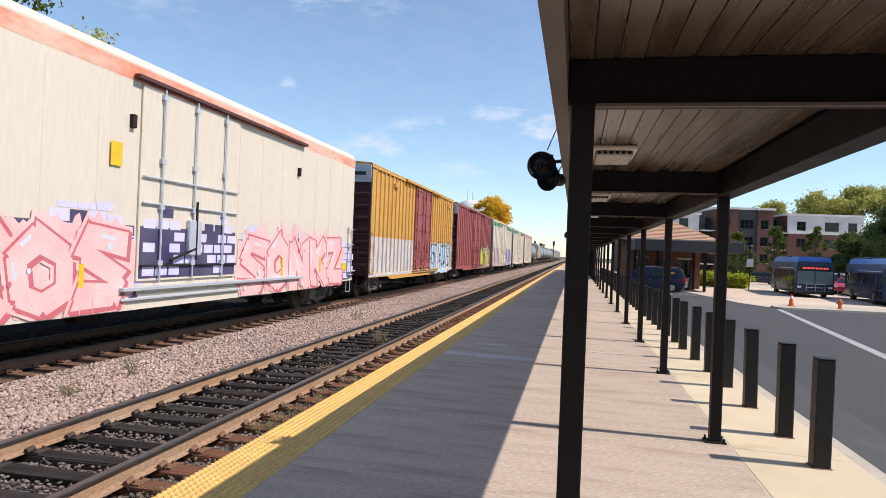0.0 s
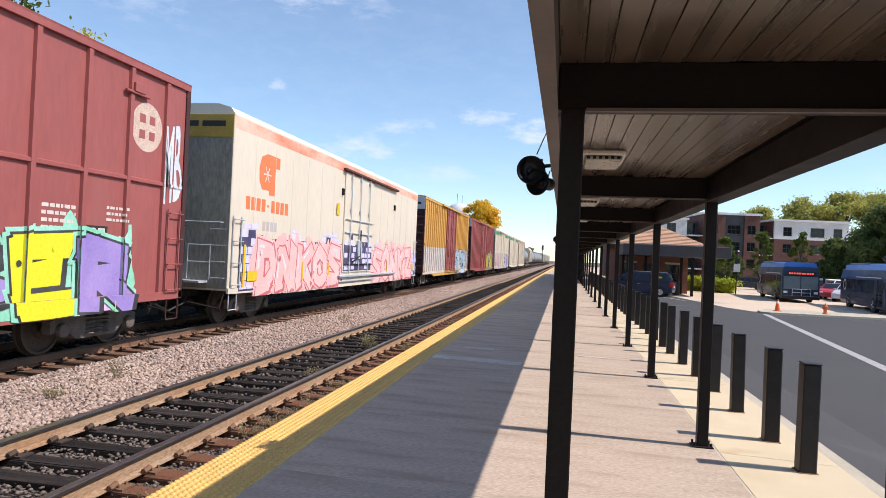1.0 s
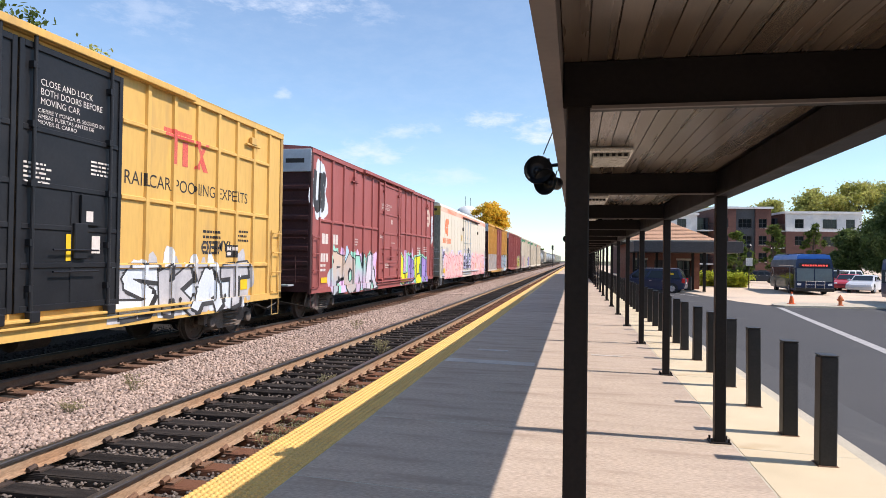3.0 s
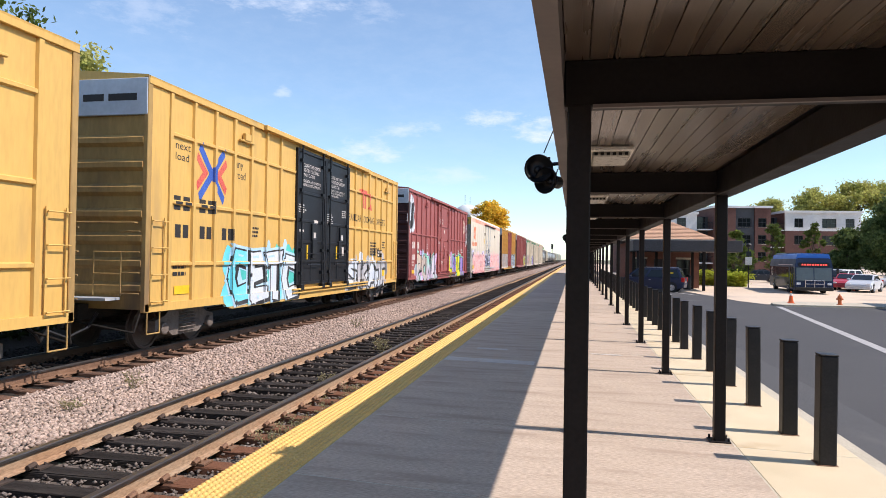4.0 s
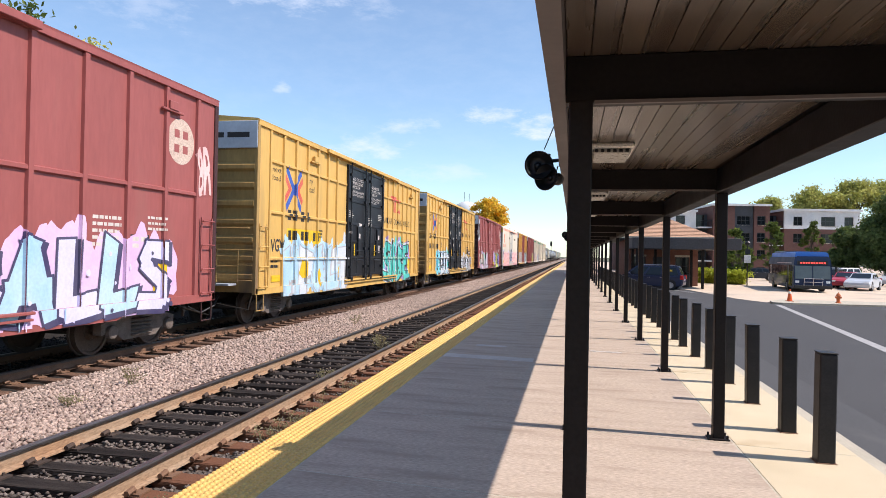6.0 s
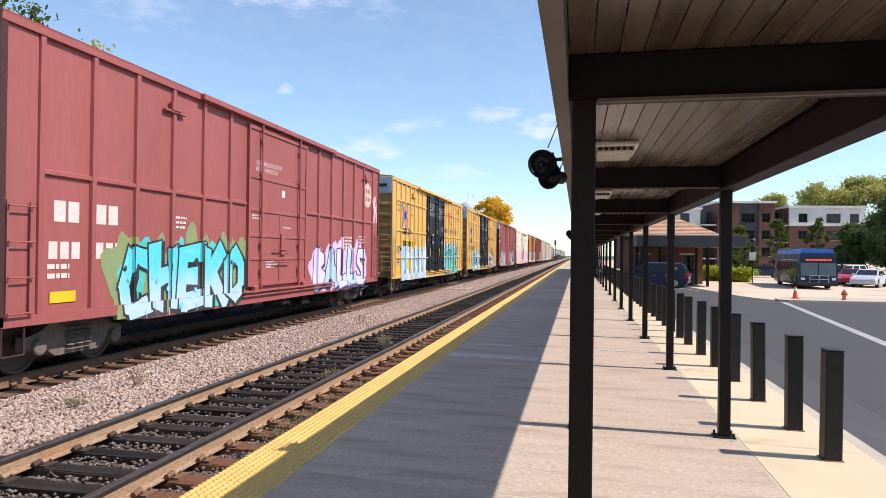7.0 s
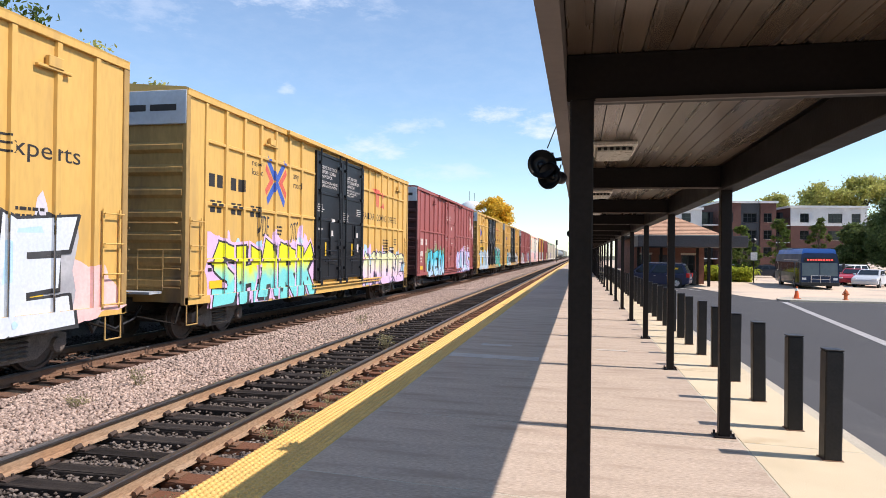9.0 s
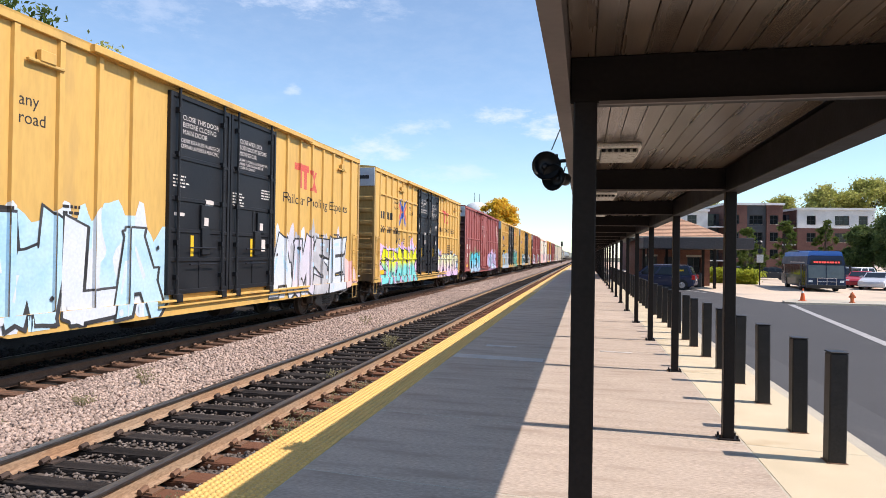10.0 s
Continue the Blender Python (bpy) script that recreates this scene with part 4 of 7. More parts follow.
# strokes of sprayed letters in a unit square: chains of points
STROKES = {
    "A": [[(0.02, 0.0), (0.45, 1.05)], [(0.42, 1.0), (0.98, -0.02)], [(0.1, 0.36), (0.95, 0.42)]],
    "B": [[(0.12, -0.02), (0.14, 1.02)], [(0.05, 0.94), (0.85, 0.78), (0.2, 0.52)], [(0.2, 0.52), (0.98, 0.28), (0.05, 0.05)]],
    "C": [[(1.0, 0.9), (0.3, 0.98), (0.08, 0.5), (0.3, 0.05), (1.02, 0.14)]],
    "D": [[(0.12, 1.0), (0.16, 0.0)], [(0.0, 0.95), (0.7, 0.9), (0.95, 0.45), (0.6, 0.05), (0.02, 0.04)]],
    "E": [[(0.14, 1.04), (0.1, -0.04)], [(0.08, 0.92), (1.02, 0.98)], [(0.1, 0.52), (0.78, 0.56)], [(0.06, 0.06), (1.04, 0.1)]],
    "H": [[(0.14, 1.05), (0.1, -0.04)], [(0.9, 1.0), (0.86, -0.06)], [(0.1, 0.46), (0.92, 0.56)]],
    "I": [[(0.5, 1.04), (0.46, -0.03)], [(0.15, 0.96), (0.88, 0.98)]],
    "K": [[(0.14, 1.04), (0.12, -0.05)], [(0.98, 1.02), (0.2, 0.46)], [(0.34, 0.58), (1.08, -0.06)]],
    "L": [[(0.16, 1.04), (0.12, 0.0)], [(0.05, 0.08), (1.05, 0.14)]],
    "M": [[(0.08, -0.03), (0.16, 1.02)], [(0.12, 1.0), (0.5, 0.35), (0.86, 1.04)], [(0.86, 1.0), (0.96, -0.05)]],
    "N": [[(0.1, -0.05), (0.13, 1.02)], [(0.1, 1.0), (0.88, 0.02)], [(0.86, 1.06), (0.9, 0.0)]],
    "O": [[(0.5, 1.0), (0.1, 0.7), (0.14, 0.2), (0.5, 0.02), (0.92, 0.24), (0.9, 0.76), (0.45, 1.0)]],
    "P": [[(0.14, 1.03), (0.1, -0.08)], [(0.04, 0.94), (0.9, 0.86), (0.86, 0.5), (0.14, 0.42)]],
    "R": [[(0.14, 1.03), (0.1, -0.05)], [(0.04, 0.95), (0.9, 0.84), (0.82, 0.52), (0.16, 0.46)], [(0.42, 0.48), (1.05, -0.06)]],
    "S": [[(1.0, 0.92), (0.3, 1.0), (0.1, 0.72), (0.86, 0.38), (0.7, 0.06), (-0.04, 0.1)]],
    "T": [[(0.5, 1.0), (0.46, -0.06)], [(-0.04, 0.92), (1.05, 1.0)]],
    "U": [[(0.12, 1.04), (0.16, 0.1), (0.84, 0.08), (0.9, 1.02)]],
    "W": [[(0.02, 1.04), (0.25, 0.02), (0.5, 0.7), (0.76, 0.0), (1.0, 1.06)]],
    "X": [[(0.02, 1.02), (0.98, -0.04)], [(0.98, 1.04), (0.04, -0.02)]],
    "Z": [[(0.0, 0.95), (1.0, 0.98), (0.05, 0.06), (1.04, 0.08)]],
}


def letter_quads(ch, a, b, z0, z1, r, lean):
    """The strokes of one letter as flared quads: (start, end, half width there, half width here)."""
    w, h = b - a, z1 - z0
    th = min(0.17 * w, 0.16 * h) * r.uniform(0.95, 1.15)
    out = []
    for chain in STROKES[ch]:
        pts = [(a + w * (u + lean * (v - 0.5) + r.uniform(-0.03, 0.03)), z0 + h * (v + r.uniform(-0.03, 0.03))) for u, v in chain]
        for i, (p, q) in enumerate(zip(pts, pts[1:])):
            f0 = r.uniform(1.0, 1.45) if i == 0 else 1.0
            f1 = r.uniform(1.0, 1.5) if i == len(pts) - 2 else 1.0
            out.append((p, q, th * f0, th * f1, r.uniform(-0.5, 0.5), r.uniform(-0.5, 0.5)))
    return out


def quad_shape(q, grow, du=0.0, dz=0.0):
    (ay, az), (by, bz), w0, w1, s0, s1 = q
    d = math.hypot(by - ay, bz - az)
    u, v = (by - ay) / d, (bz - az) / d
    e = 0.35 * min(w0, w1)
    w0, w1 = w0 + grow, w1 + grow
    corners = [(-e - grow - s0 * w0, -w0), (d + e + grow - s1 * w1, -w1), (d + e + grow + s1 * w1, w1), (-e - grow + s0 * w0, w0)]
    return [(ay + u * s - v * n + du, az + v * s + u * n + dz) for s, n in corners]


def graffiti(car, word, y0, y1, z0, z1, fill, line, halo, surfaces, back=None, shine=None, shear=0.15, seed=1, lift=0.004, drop=0.07, drips=True):
    """Sprayed lettering: backing cloud, halo, dark block shadow and outline, fill, shine strokes and spots."""
    r = random.Random(seed)
    if back:
        n = max(5, int((y1 - y0) / 0.42))
        for k in range(n):
            c = y0 + (y1 - y0) * (k + 0.5) / n
            sh = blob(c, (z0 + z1) / 2 + r.uniform(-0.12, 0.2), r.uniform(0.36, 0.6), (z1 - z0) * 0.55 + r.uniform(-0.05, 0.2), seed * 31 + k, n=34, rough=0.34)
            decal(flat(sh), "sprayed_cloud", back[k % len(back)], car, surfaces, lift + 0.0001 * k, z_clip=0.78)
    n = len(word)
    w = (y1 - y0) / n
    for k, ch in enumerate(word):
        a, b = y0 + w * k - 0.03, y0 + w * (k + 1) + 0.03
        dz = r.uniform(-0.06, 0.08)
        quads = letter_quads(ch, a + 0.1 * w, b - 0.1 * w, z0 + dz + 0.1, z1 + dz - 0.08, r, shear * r.uniform(-1, 1))
        up = lift + 0.0045 + 0.0042 * k
        if halo:
            decal(flat(*[quad_shape(q, 0.115) for q in quads]), "letter_halo", halo, car, surfaces, up, z_clip=0.74)
        decal(flat(*[quad_shape(q, 0.05, drop, -drop * 0.7) for q in quads], *[quad_shape(q, 0.045) for q in quads]), "letter_outline", line, car, surfaces, up + 0.0009, z_clip=0.74)
        decal(flat(*[quad_shape(q, 0.0) for q in quads]), "letter_fill", fill[k % len(fill)], car, surfaces, up + 0.0024, z_clip=0.74)
        if shine:
            for i, q in enumerate(quads[:2]):
                (ay, az), (by, bz), w0, w1, s0, s1 = q
                p0, p1 = (ay * 0.8 + by * 0.2, az * 0.8 + bz * 0.2), (ay * 0.4 + by * 0.6, az * 0.4 + bz * 0.6)
                if math.dist(p0, p1) > 0.15:
                    decal(flat(quad_shape((p0, p1, w0 * 0.12, w1 * 0.2, 0.4, -0.4), 0.0, -w0 * 0.45, w0 * 0.3)), "sprayed_shine", shine, car, surfaces, up + 0.0032 + 0.0001 * i, z_clip=0.76)
    for k in range(n * 2):
        c, cz, rad = r.uniform(y0, y1), r.uniform(z0 + 0.1, z1 - 0.1), r.uniform(0.03, 0.08)
        decal(flat(blob(c, cz, rad, rad * 1.1, seed * 53 + k, n=12, rough=0.15)), "sprayed_spot", (shine or fill[0]) if k % 3 else line, car, surfaces, lift + 0.0085 + 0.0042 * n + 0.0001 * k, z_clip=0.76)
    if drips:
        for k in range(n):
            c, top_ = r.uniform(y0, y1), z0 + r.uniform(0.05, 0.25)
            decal(flat([(c - 0.012, top_), (c + 0.014, top_), (c + 0.008, top_ - r.uniform(0.12, 0.3)), (c - 0.004, top_ - 0.2)]), "paint_drip", fill[k % len(fill)], car, surfaces, lift + 0.012 + 0.0042 * n + 0.0001 * k, z_clip=0.74)


def lettering(car, words, y0, y1, z0, z1, material, surfaces, lift=0.003, shear=0.0, fat=0.0, label=""):
    decal(fit_box(text_bm(words, fat, shear), y0, y1, z0, z1), "lettering", material, car, surfaces, lift, label)


def cross_logo(car, cy, cz, surfaces):
    """A blue cross with red chevrons in its two sides."""
    k = 0
    for sx in (-1, 1):
        for sz in (-1, 1):
            arm = ((cy + sx * 0.50, cz + sz * 0.55), (cy + sx * 0.02, cz + sz * 0.02), 0.088, 0.088, 0.5 * sx * sz, 0.0)
            decal(flat(quad_shape(arm, 0.0)), "logo_arm", M_BLUE, car, surfaces, 0.003 + 0.0002 * k, "blue arm of a crossed logo")
            arm = ((cy + sx * 0.60, cz + sz * 0.32), (cy + sx * 0.24, cz - sz * 0.04), 0.078, 0.078, 0.5 * sx * sz, 0.0)
            decal(flat(quad_shape(arm, 0.0)), "logo_chevron", M_RED, car, surfaces, 0.0042 + 0.0002 * k, "red chevron arm of a crossed logo")
            k += 1


def red_mark(car, y, z, surfaces):
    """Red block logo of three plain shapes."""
    for k, shape in enumerate([rect(y, y + 1.0, z + 0.52, z + 0.72), rect(y + 0.28, y + 0.48, z, z + 0.52), rect(y + 0.66, y + 0.86, z, z + 0.52), [(y + 1.05, z + 0.62), (y + 1.25, z + 0.62), (y + 1.66, z - 0.02), (y + 1.46, z - 0.02)], [(y + 1.08, z), (y + 1.22, z), (y + 1.62, z + 0.6), (y + 1.48, z + 0.6)]]):
        decal(flat(shape), "logo_block", M_RED, car, surfaces, 0.003 + 0.0002 * k, "faded red block of a logo")


def door_print(car, d0, d1, surfs, es=True):
    half = (d1 - d0) / 2
    lettering(car, "CLOSE THIS DOOR\nBEFORE CLOSING\nMAIN DOOR", d0 + 0.45, d0 + half - 0.5, 4.45, 4.85, M_TXTW, surfs, 0.004)
    lettering(car, "CLOSE AND LOCK\nBOTH DOORS BEFORE\nMOVING CAR", d0 + half + 0.45, d1 - 0.5, 4.35, 4.75, M_TXTW, surfs, 0.004)
    rows = small_print(d0 + 0.15, 3.55, 0.55, 4, seed=3) + small_print(d0 + half + 0.15, 3.4, 0.55, 5, seed=4) + small_print(d1 - 0.75, 3.6, 0.5, 4, seed=5) + [(d0 + 1.3, d0 + 1.6, 3.0, 3.16), (d0 + 1.2, d0 + 1.45, 2.05, 2.4), (d1 - 0.7, d1 - 0.5, 2.05, 2.35), (d0 + 0.2, d0 + 0.55, 2.75, 2.82)]
    lettering(car, "CIERRE ESTA PUERTA ANTES DE\nCERRAR LA PUERTA PRINCIPAL", d0 + 0.4, d0 + half - 0.45, 4.16, 4.36, M_TXTW, surfs, 0.004)
    lettering(car, "CIERRE Y PONGA EL SEGURO EN\nAMBAS PUERTAS ANTES DE\nMOVER EL CARRO", d0 + half + 0.4, d1 - 0.45, 4.04, 4.28, M_TXTW, surfs, 0.004)
    decal(bars(rows), "stencilled_notice", M_TXTW, car, surfs, 0.004, "small white stencilled notices")
    for y in (d0 + 1.15, d1 - 0.95):
        lettering(car, "ASD", y, y + 0.32, 2.62, 2.74, M_TXTW, surfs, 0.004)
    for y in (d0 + 0.78, d1 - 1.28):
        part("reflector", boxes((HALF + 0.0, y, 1.92, HALF + 0.004, y + 0.11, 2.36)), M_LABEL, car, "yellow reflector strip")
    for y in (d0 + 1.1, d1 - 1.0):
        part("placard_board", boxes((HALF + 0.0, y, 2.52, HALF + 0.05, y + 0.46, 3.03), bevel=0.008), M_DOORK, car)
        part("placard", boxes((HALF + 0.05, y + 0.1, 2.58, HALF + 0.054, y + 0.26, 2.76)), M_TXTW, car, "white paper placard")


def common_print(car, surf, length, dark):
    m = M_TXTK if dark else M_TXTW
    rows = small_print(length - 3.9, 2.55, 0.8, 5, 0.12, 0.06, seed=6) + small_print(length - 2.4, 2.62, 0.7, 3, 0.11, 0.05, seed=7) + small_print(0.95, 1.72, 0.6, 2, 0.15, 0.08, seed=8) + small_print(4.3, 2.7, 0.4, 3, 0.1, 0.05, seed=2)
    decal(bars(rows), "stencilled_notice", m, car, surf, 0.003, "small stencilled weight notices")
    for r_ in (rect(1.0, 1.55, 1.18, 1.36), rect(length - 2.2, length - 1.85, 1.2, 1.75)):
        decal(flat(r_), "yellow_plate", M_LABEL, car, surf, 0.0175, "yellow reflective plate")
    decal(flat(rect(length - 2.9, length - 2.35, 2.0, 2.3)), "notice_plate", M_TXTK, car, surf, 0.004, "black notice plate")
    marks([(length - 2.84, length - 2.66, 2.17, 2.26), (length - 2.6, length - 2.42, 2.17, 2.26), (length - 2.84, length - 2.66, 2.05, 2.13)], "notice_bar", M_TXTW, car, surf, 0.006)


def end_number(car, dark=True):
    """Bars where the end plate carries the car's number."""
    bm = flat(rect(0.15, 0.62, 0, 0.14), rect(0.72, 1.35, 0, 0.14))
    for v in bm.verts:
        v.co = Vector((v.co.y, -0.034, 5.0 + v.co.z))
    part("end_marking", bm, M_TXTK if dark else M_TXTW, car)




def yellow_boxcar(n0, label, style):
    girts = (4.5, 3.1, 1.82) if style != "plain" else ()
    d0, d1 = 6.97, 11.57
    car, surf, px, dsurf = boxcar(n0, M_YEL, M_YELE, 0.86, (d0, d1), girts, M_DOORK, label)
    cross_logo(car, 2.4 if style != "wide" else 4.3, 3.86 if style != "wide" else 3.95, surf)
    s = 0 if style != "wide" else 1.95
    lettering(car, "next\nload", 0.98 + s, 1.52 + s, 4.0, 4.36, M_TXTK, surf)
    lettering(car, "any\nroad", 3.45 + s, 3.95 + s, 3.9, 4.3, M_TXTK, surf)
    zz = 2.95 if style != "wide" else 3.5
    yy = 2.0 if style == "low" else 0.95
    marks([(yy, yy + 0.24, zz, zz + 0.3), (yy + 0.34, yy + 0.58, zz, zz + 0.3), (yy + 0.95, yy + 1.2, zz, zz + 0.3), (yy + 1.3, yy + 1.55, zz, zz + 0.3)], "reporting_mark", M_TXTK, car, surf, 0.003, "black stencilled reporting mark")
    if style == "low":
        decal(flat(rect(yy - 0.05, yy + 2.6, zz - 0.66, zz - 0.24)), "number_patch", M_LABEL, car, surf, 0.003, "bright yellow repaint patch")
    marks([(yy + 0.06 + o, yy + 0.26 + o, zz - 0.58, zz - 0.30) for o in (0, 0.28, 0.92, 1.2, 1.86, 2.14)], "number_bar", M_TXTK, car, surf, 0.0045, "black stencilled digit as a bar")
    red_mark(car, 12.9, 3.92, surf)
    if style == "plain":
        lettering(car, "Railcar Pooling Experts", 12.2, 17.2, 3.35, 3.72, M_TXTK, surf)
    else:
        lettering(car, "RAILCAR POOLING EXPERTS", 11.75, 16.4, 3.36, 3.62, M_TXTK, surf)
    door_print(car, d0, d1, dsurf)
    common_print(car, surf, 18.3, True)
    end_number(car)
    return car, surf, dsurf


M_EMBLEM = mat("faded_cream_emblem", (0.60, 0.47, 0.38), 0.6, second=(0.52, 0.36, 0.29), scale=4, amount=0.8, fine=40, bump=0.0)


def maroon_boxcar(n0, label):
    d0, d1 = 7.25, 10.85
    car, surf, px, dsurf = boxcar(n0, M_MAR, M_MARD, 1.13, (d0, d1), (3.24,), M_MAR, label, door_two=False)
    marks([(1.08 + o, 1.08 + o + 0.24, 2.48, 2.82) for o in (0, 0.3)] + [(2.02 + o, 2.26 + o, 2.48, 2.82) for o in (0, 0.3)] + [(0.98 + o, 1.16 + o, 1.88, 2.16) for o in (0, 0.24, 0.48)] + [(2.02 + o, 2.2 + o, 1.88, 2.16) for o in (0, 0.24, 0.48)], "reporting_mark", M_TXTW, car, surf, 0.003, "white reporting mark as a bar")
    lettering(car, "CLOSE AND LOCK DOORS\nBEFORE MOVING CAR", d0 + 0.4, d0 + 1.9, 4.12, 4.4, M_TXTW, dsurf, 0.004)
    decal(bars(small_print(d0 + 0.2, 2.95, 0.5, 2, seed=2) + small_print(d0 + 2.0, 2.7, 0.7, 1, seed=3) + small_print(d0 + 1.0, 1.75, 0.7, 3, seed=4) + [(d0 + 1.75, d0 + 2.0, 2.25, 2.35), (d0 + 1.9, d0 + 2.1, 3.55, 3.75)]), "stencilled_notice", M_TXTW, car, dsurf, 0.004, "small white stencilled notices")
    # round heritage emblem
    n = 28
    ring = [(16.95 + 0.48 * math.cos(6.2832 * k / n), 4.3 + 0.48 * math.sin(6.2832 * k / n)) for k in range(n)]
    decal(flat(ring), "round_emblem", M_EMBLEM, car, surf, 0.003, "round cream emblem with a cross")
    decal(flat(*[rect(16.95 + a, 16.95 + b, 4.3 + c, 4.3 + d) for a, b, c, d in ((-0.24, -0.06, 0.07, 0.24), (0.06, 0.24, 0.07, 0.24), (-0.24, -0.06, -0.24, -0.07), (0.06, 0.24, -0.24, -0.07))]), "emblem_cross", M_MAR, car, surf, 0.005)
    common_print(car, surf, 18.3, False)
    end_number(car)
    return car, surf, dsurf


def reefer(n0):
    length = 20.6
    car = thing("refrigerator_car", "cream refrigerator car with orange band and pink graffiti", "railcar", pose(FAR_CX, n0, RAIL), "freight cars")
    cars.append((car, n0))
    part("body", boxes((-HALF + 0.02, 0, SILL + 0.05, HALF - 0.02, length, TOP - 0.28), bevel=0.02), M_CRM, car)
    sill = [(0.0, SILL - 0.02), (2.9, SILL - 0.05), (3.4, 0.72), (length - 3.4, 0.72), (length - 2.9, SILL - 0.05), (length, SILL - 0.02), (length, SILL + 0.12), (0.0, SILL + 0.12)]
    part("side_sill", join(prism(sill, HALF - 0.05, HALF + 0.01, "x"), prism(sill, -HALF - 0.01, -HALF + 0.05, "x")), M_CRM, car)
    prof = [(-HALF + 0.02, TOP - 0.29), (HALF - 0.02, TOP - 0.29), (HALF - 0.02, TOP - 0.18), (HALF - 0.14, TOP - 0.02), (HALF - 0.5, TOP + 0.08), (-HALF + 0.5, TOP + 0.08), (-HALF + 0.14, TOP - 0.02), (-HALF + 0.02, TOP - 0.18)]
    part("roof", prism(prof, 0, length), M_CRM, car, "rounded cream roof edge")
    part("end_panel", boxes((-HALF + 0.03, -0.02, SILL + 0.1, HALF - 0.03, -0.001, 4.72), bevel=0.005), M_RFEND, car, "grey end panel")
    part("end_plate", boxes((-HALF + 0.03, -0.025, 4.73, HALF - 0.03, -0.001, TOP - 0.2), bevel=0.005), mat("ochre_plate", (0.42, 0.28, 0.05), 0.5), car, "ochre plate with the car's number")
    end_number(car)
    surf = [(HALF - 0.02, None, 0, 0), (HALF + 0.01, "z", 0.72, SILL + 0.12)]
    decal(flat(rect(0.05, length - 0.05, 4.99, 5.28)), "painted_band", M_ORGF, car, surf, 0.003, "worn orange band below the roof")
    for k in range(1, 17):
        part("panel_seam", boxes((HALF - 0.02, 1.21 * k, SILL + 0.1, HALF - 0.016, 1.21 * k + 0.012, 4.86)), M_CRM, car)
    # logo: orange shield with a hook and a snow star, plain name bars
    decal(flat([(1.62, 3.62), (1.45, 3.85), (1.42, 4.2), (1.55, 4.5), (1.9, 4.62), (2.7, 4.6), (2.7, 4.28), (2.42, 4.28), (2.42, 3.5), (2.05, 3.5), (2.05, 3.62)]), "logo_shield", M_ORG, car, surf, 0.003, "orange shield logo")
    star = []
    for k in range(3):
        a = k * math.pi / 3
        u, v = math.cos(a), math.sin(a)
        star.append([(1.92 + 0.24 * u - 0.02 * v, 4.05 + 0.24 * v + 0.02 * u), (1.92 - 0.24 * u - 0.02 * v, 4.05 - 0.24 * v + 0.02 * u), (1.92 - 0.24 * u + 0.02 * v, 4.05 - 0.24 * v - 0.02 * u), (1.92 + 0.24 * u + 0.02 * v, 4.05 + 0.24 * v - 0.02 * u)])
    for k, s in enumerate(star):
        decal(flat(s), "logo_star", M_TXTW, car, surf, 0.005 + 0.0004 * k)
    marks([(0.75 + 0.30 * k, 0.98 + 0.30 * k, 3.02, 3.36) for k in range(9) if k != 4] + [(1.98, 2.12, 3.16, 3.22)], "name_bar", M_ORG, car, surf, 0.003, "orange name letter as a bar")
    marks([(1.75 + 0.24 * k, 1.93 + 0.24 * k, 2.5, 2.76) for k in range(4)] + [(1.75 + 0.24 * k, 1.93 + 0.24 * k, 1.98, 2.22) for k in range(4)], "number_bar", S_TAN, car, surf, 0.003, "faded number bar")
    # plug door with lock rods
    d0, d1 = 8.35, 12.0
    door = part("door", boxes((HALF - 0.021, d0, 1.25, HALF + 0.03, d1, 4.98), bevel=0.01), M_CRM, car, "cream plug door with lock rods")
    for yy in (d0 + 0.62, d0 + 1.75, d0 + 2.95):
        rb_ = rods(((HALF + 0.08, yy, 1.2), (HALF + 0.08, yy, 5.02)), r=0.022, n=7)
        for z in (1.6, 2.7, 3.6, 4.85):
            box(rb_, HALF + 0.02, yy - 0.07, z - 0.05, HALF + 0.1, yy + 0.07, z + 0.05)
        part("lock_rod", rb_, M_GREYP, door)
    for z in (1.55, 2.75, 3.25):
        part("door_bar", rods(((HALF + 0.07, d0 + 0.05, z), (HALF + 0.07, d1 - 0.05, z)), r=0.02, n=7), M_GREYP if z > 2.6 else M_UNDER, door)
    part("lock_box", boxes((HALF + 0.03, d0 + 1.55, 1.75, HALF + 0.13, d0 + 2.0, 2.5), bevel=0.02), M_GREYP, door)
    part("operating_lever", rods(((HALF + 0.12, d0 + 1.8, 1.75), (HALF + 0.12, d0 + 1.8, 2.9)), ((HALF + 0.12, d0 + 1.8, 1.9), (HALF + 0.12, d0 + 0.9, 1.65)), r=0.028, n=7), M_UNDER, door)
    part("door_rail", boxes((HALF, 8.1, 5.03, HALF + 0.13, 15.9, 5.11), bevel=0.01), mat("rail_rust_dark", (0.10, 0.04, 0.035), 0.7), car, "dark upper door rail")
    part("lower_rail", boxes((HALF + 0.011, 7.9, 1.08, HALF + 0.12, 15.9, 1.15), (HALF + 0.011, 7.9, 0.9, HALF + 0.08, 12.2, 0.95), bevel=0.008), M_GREYP, car, "lower door track")
    for y in (8.05, 15.5):
        part("latch_bracket", boxes((HALF - 0.03, y, 4.1, HALF + 0.06, y + 0.12, 4.35), bevel=0.01), M_UNDER, car)
    # graffiti: lavender brickwork behind two pink pieces
    r = random.Random(5)
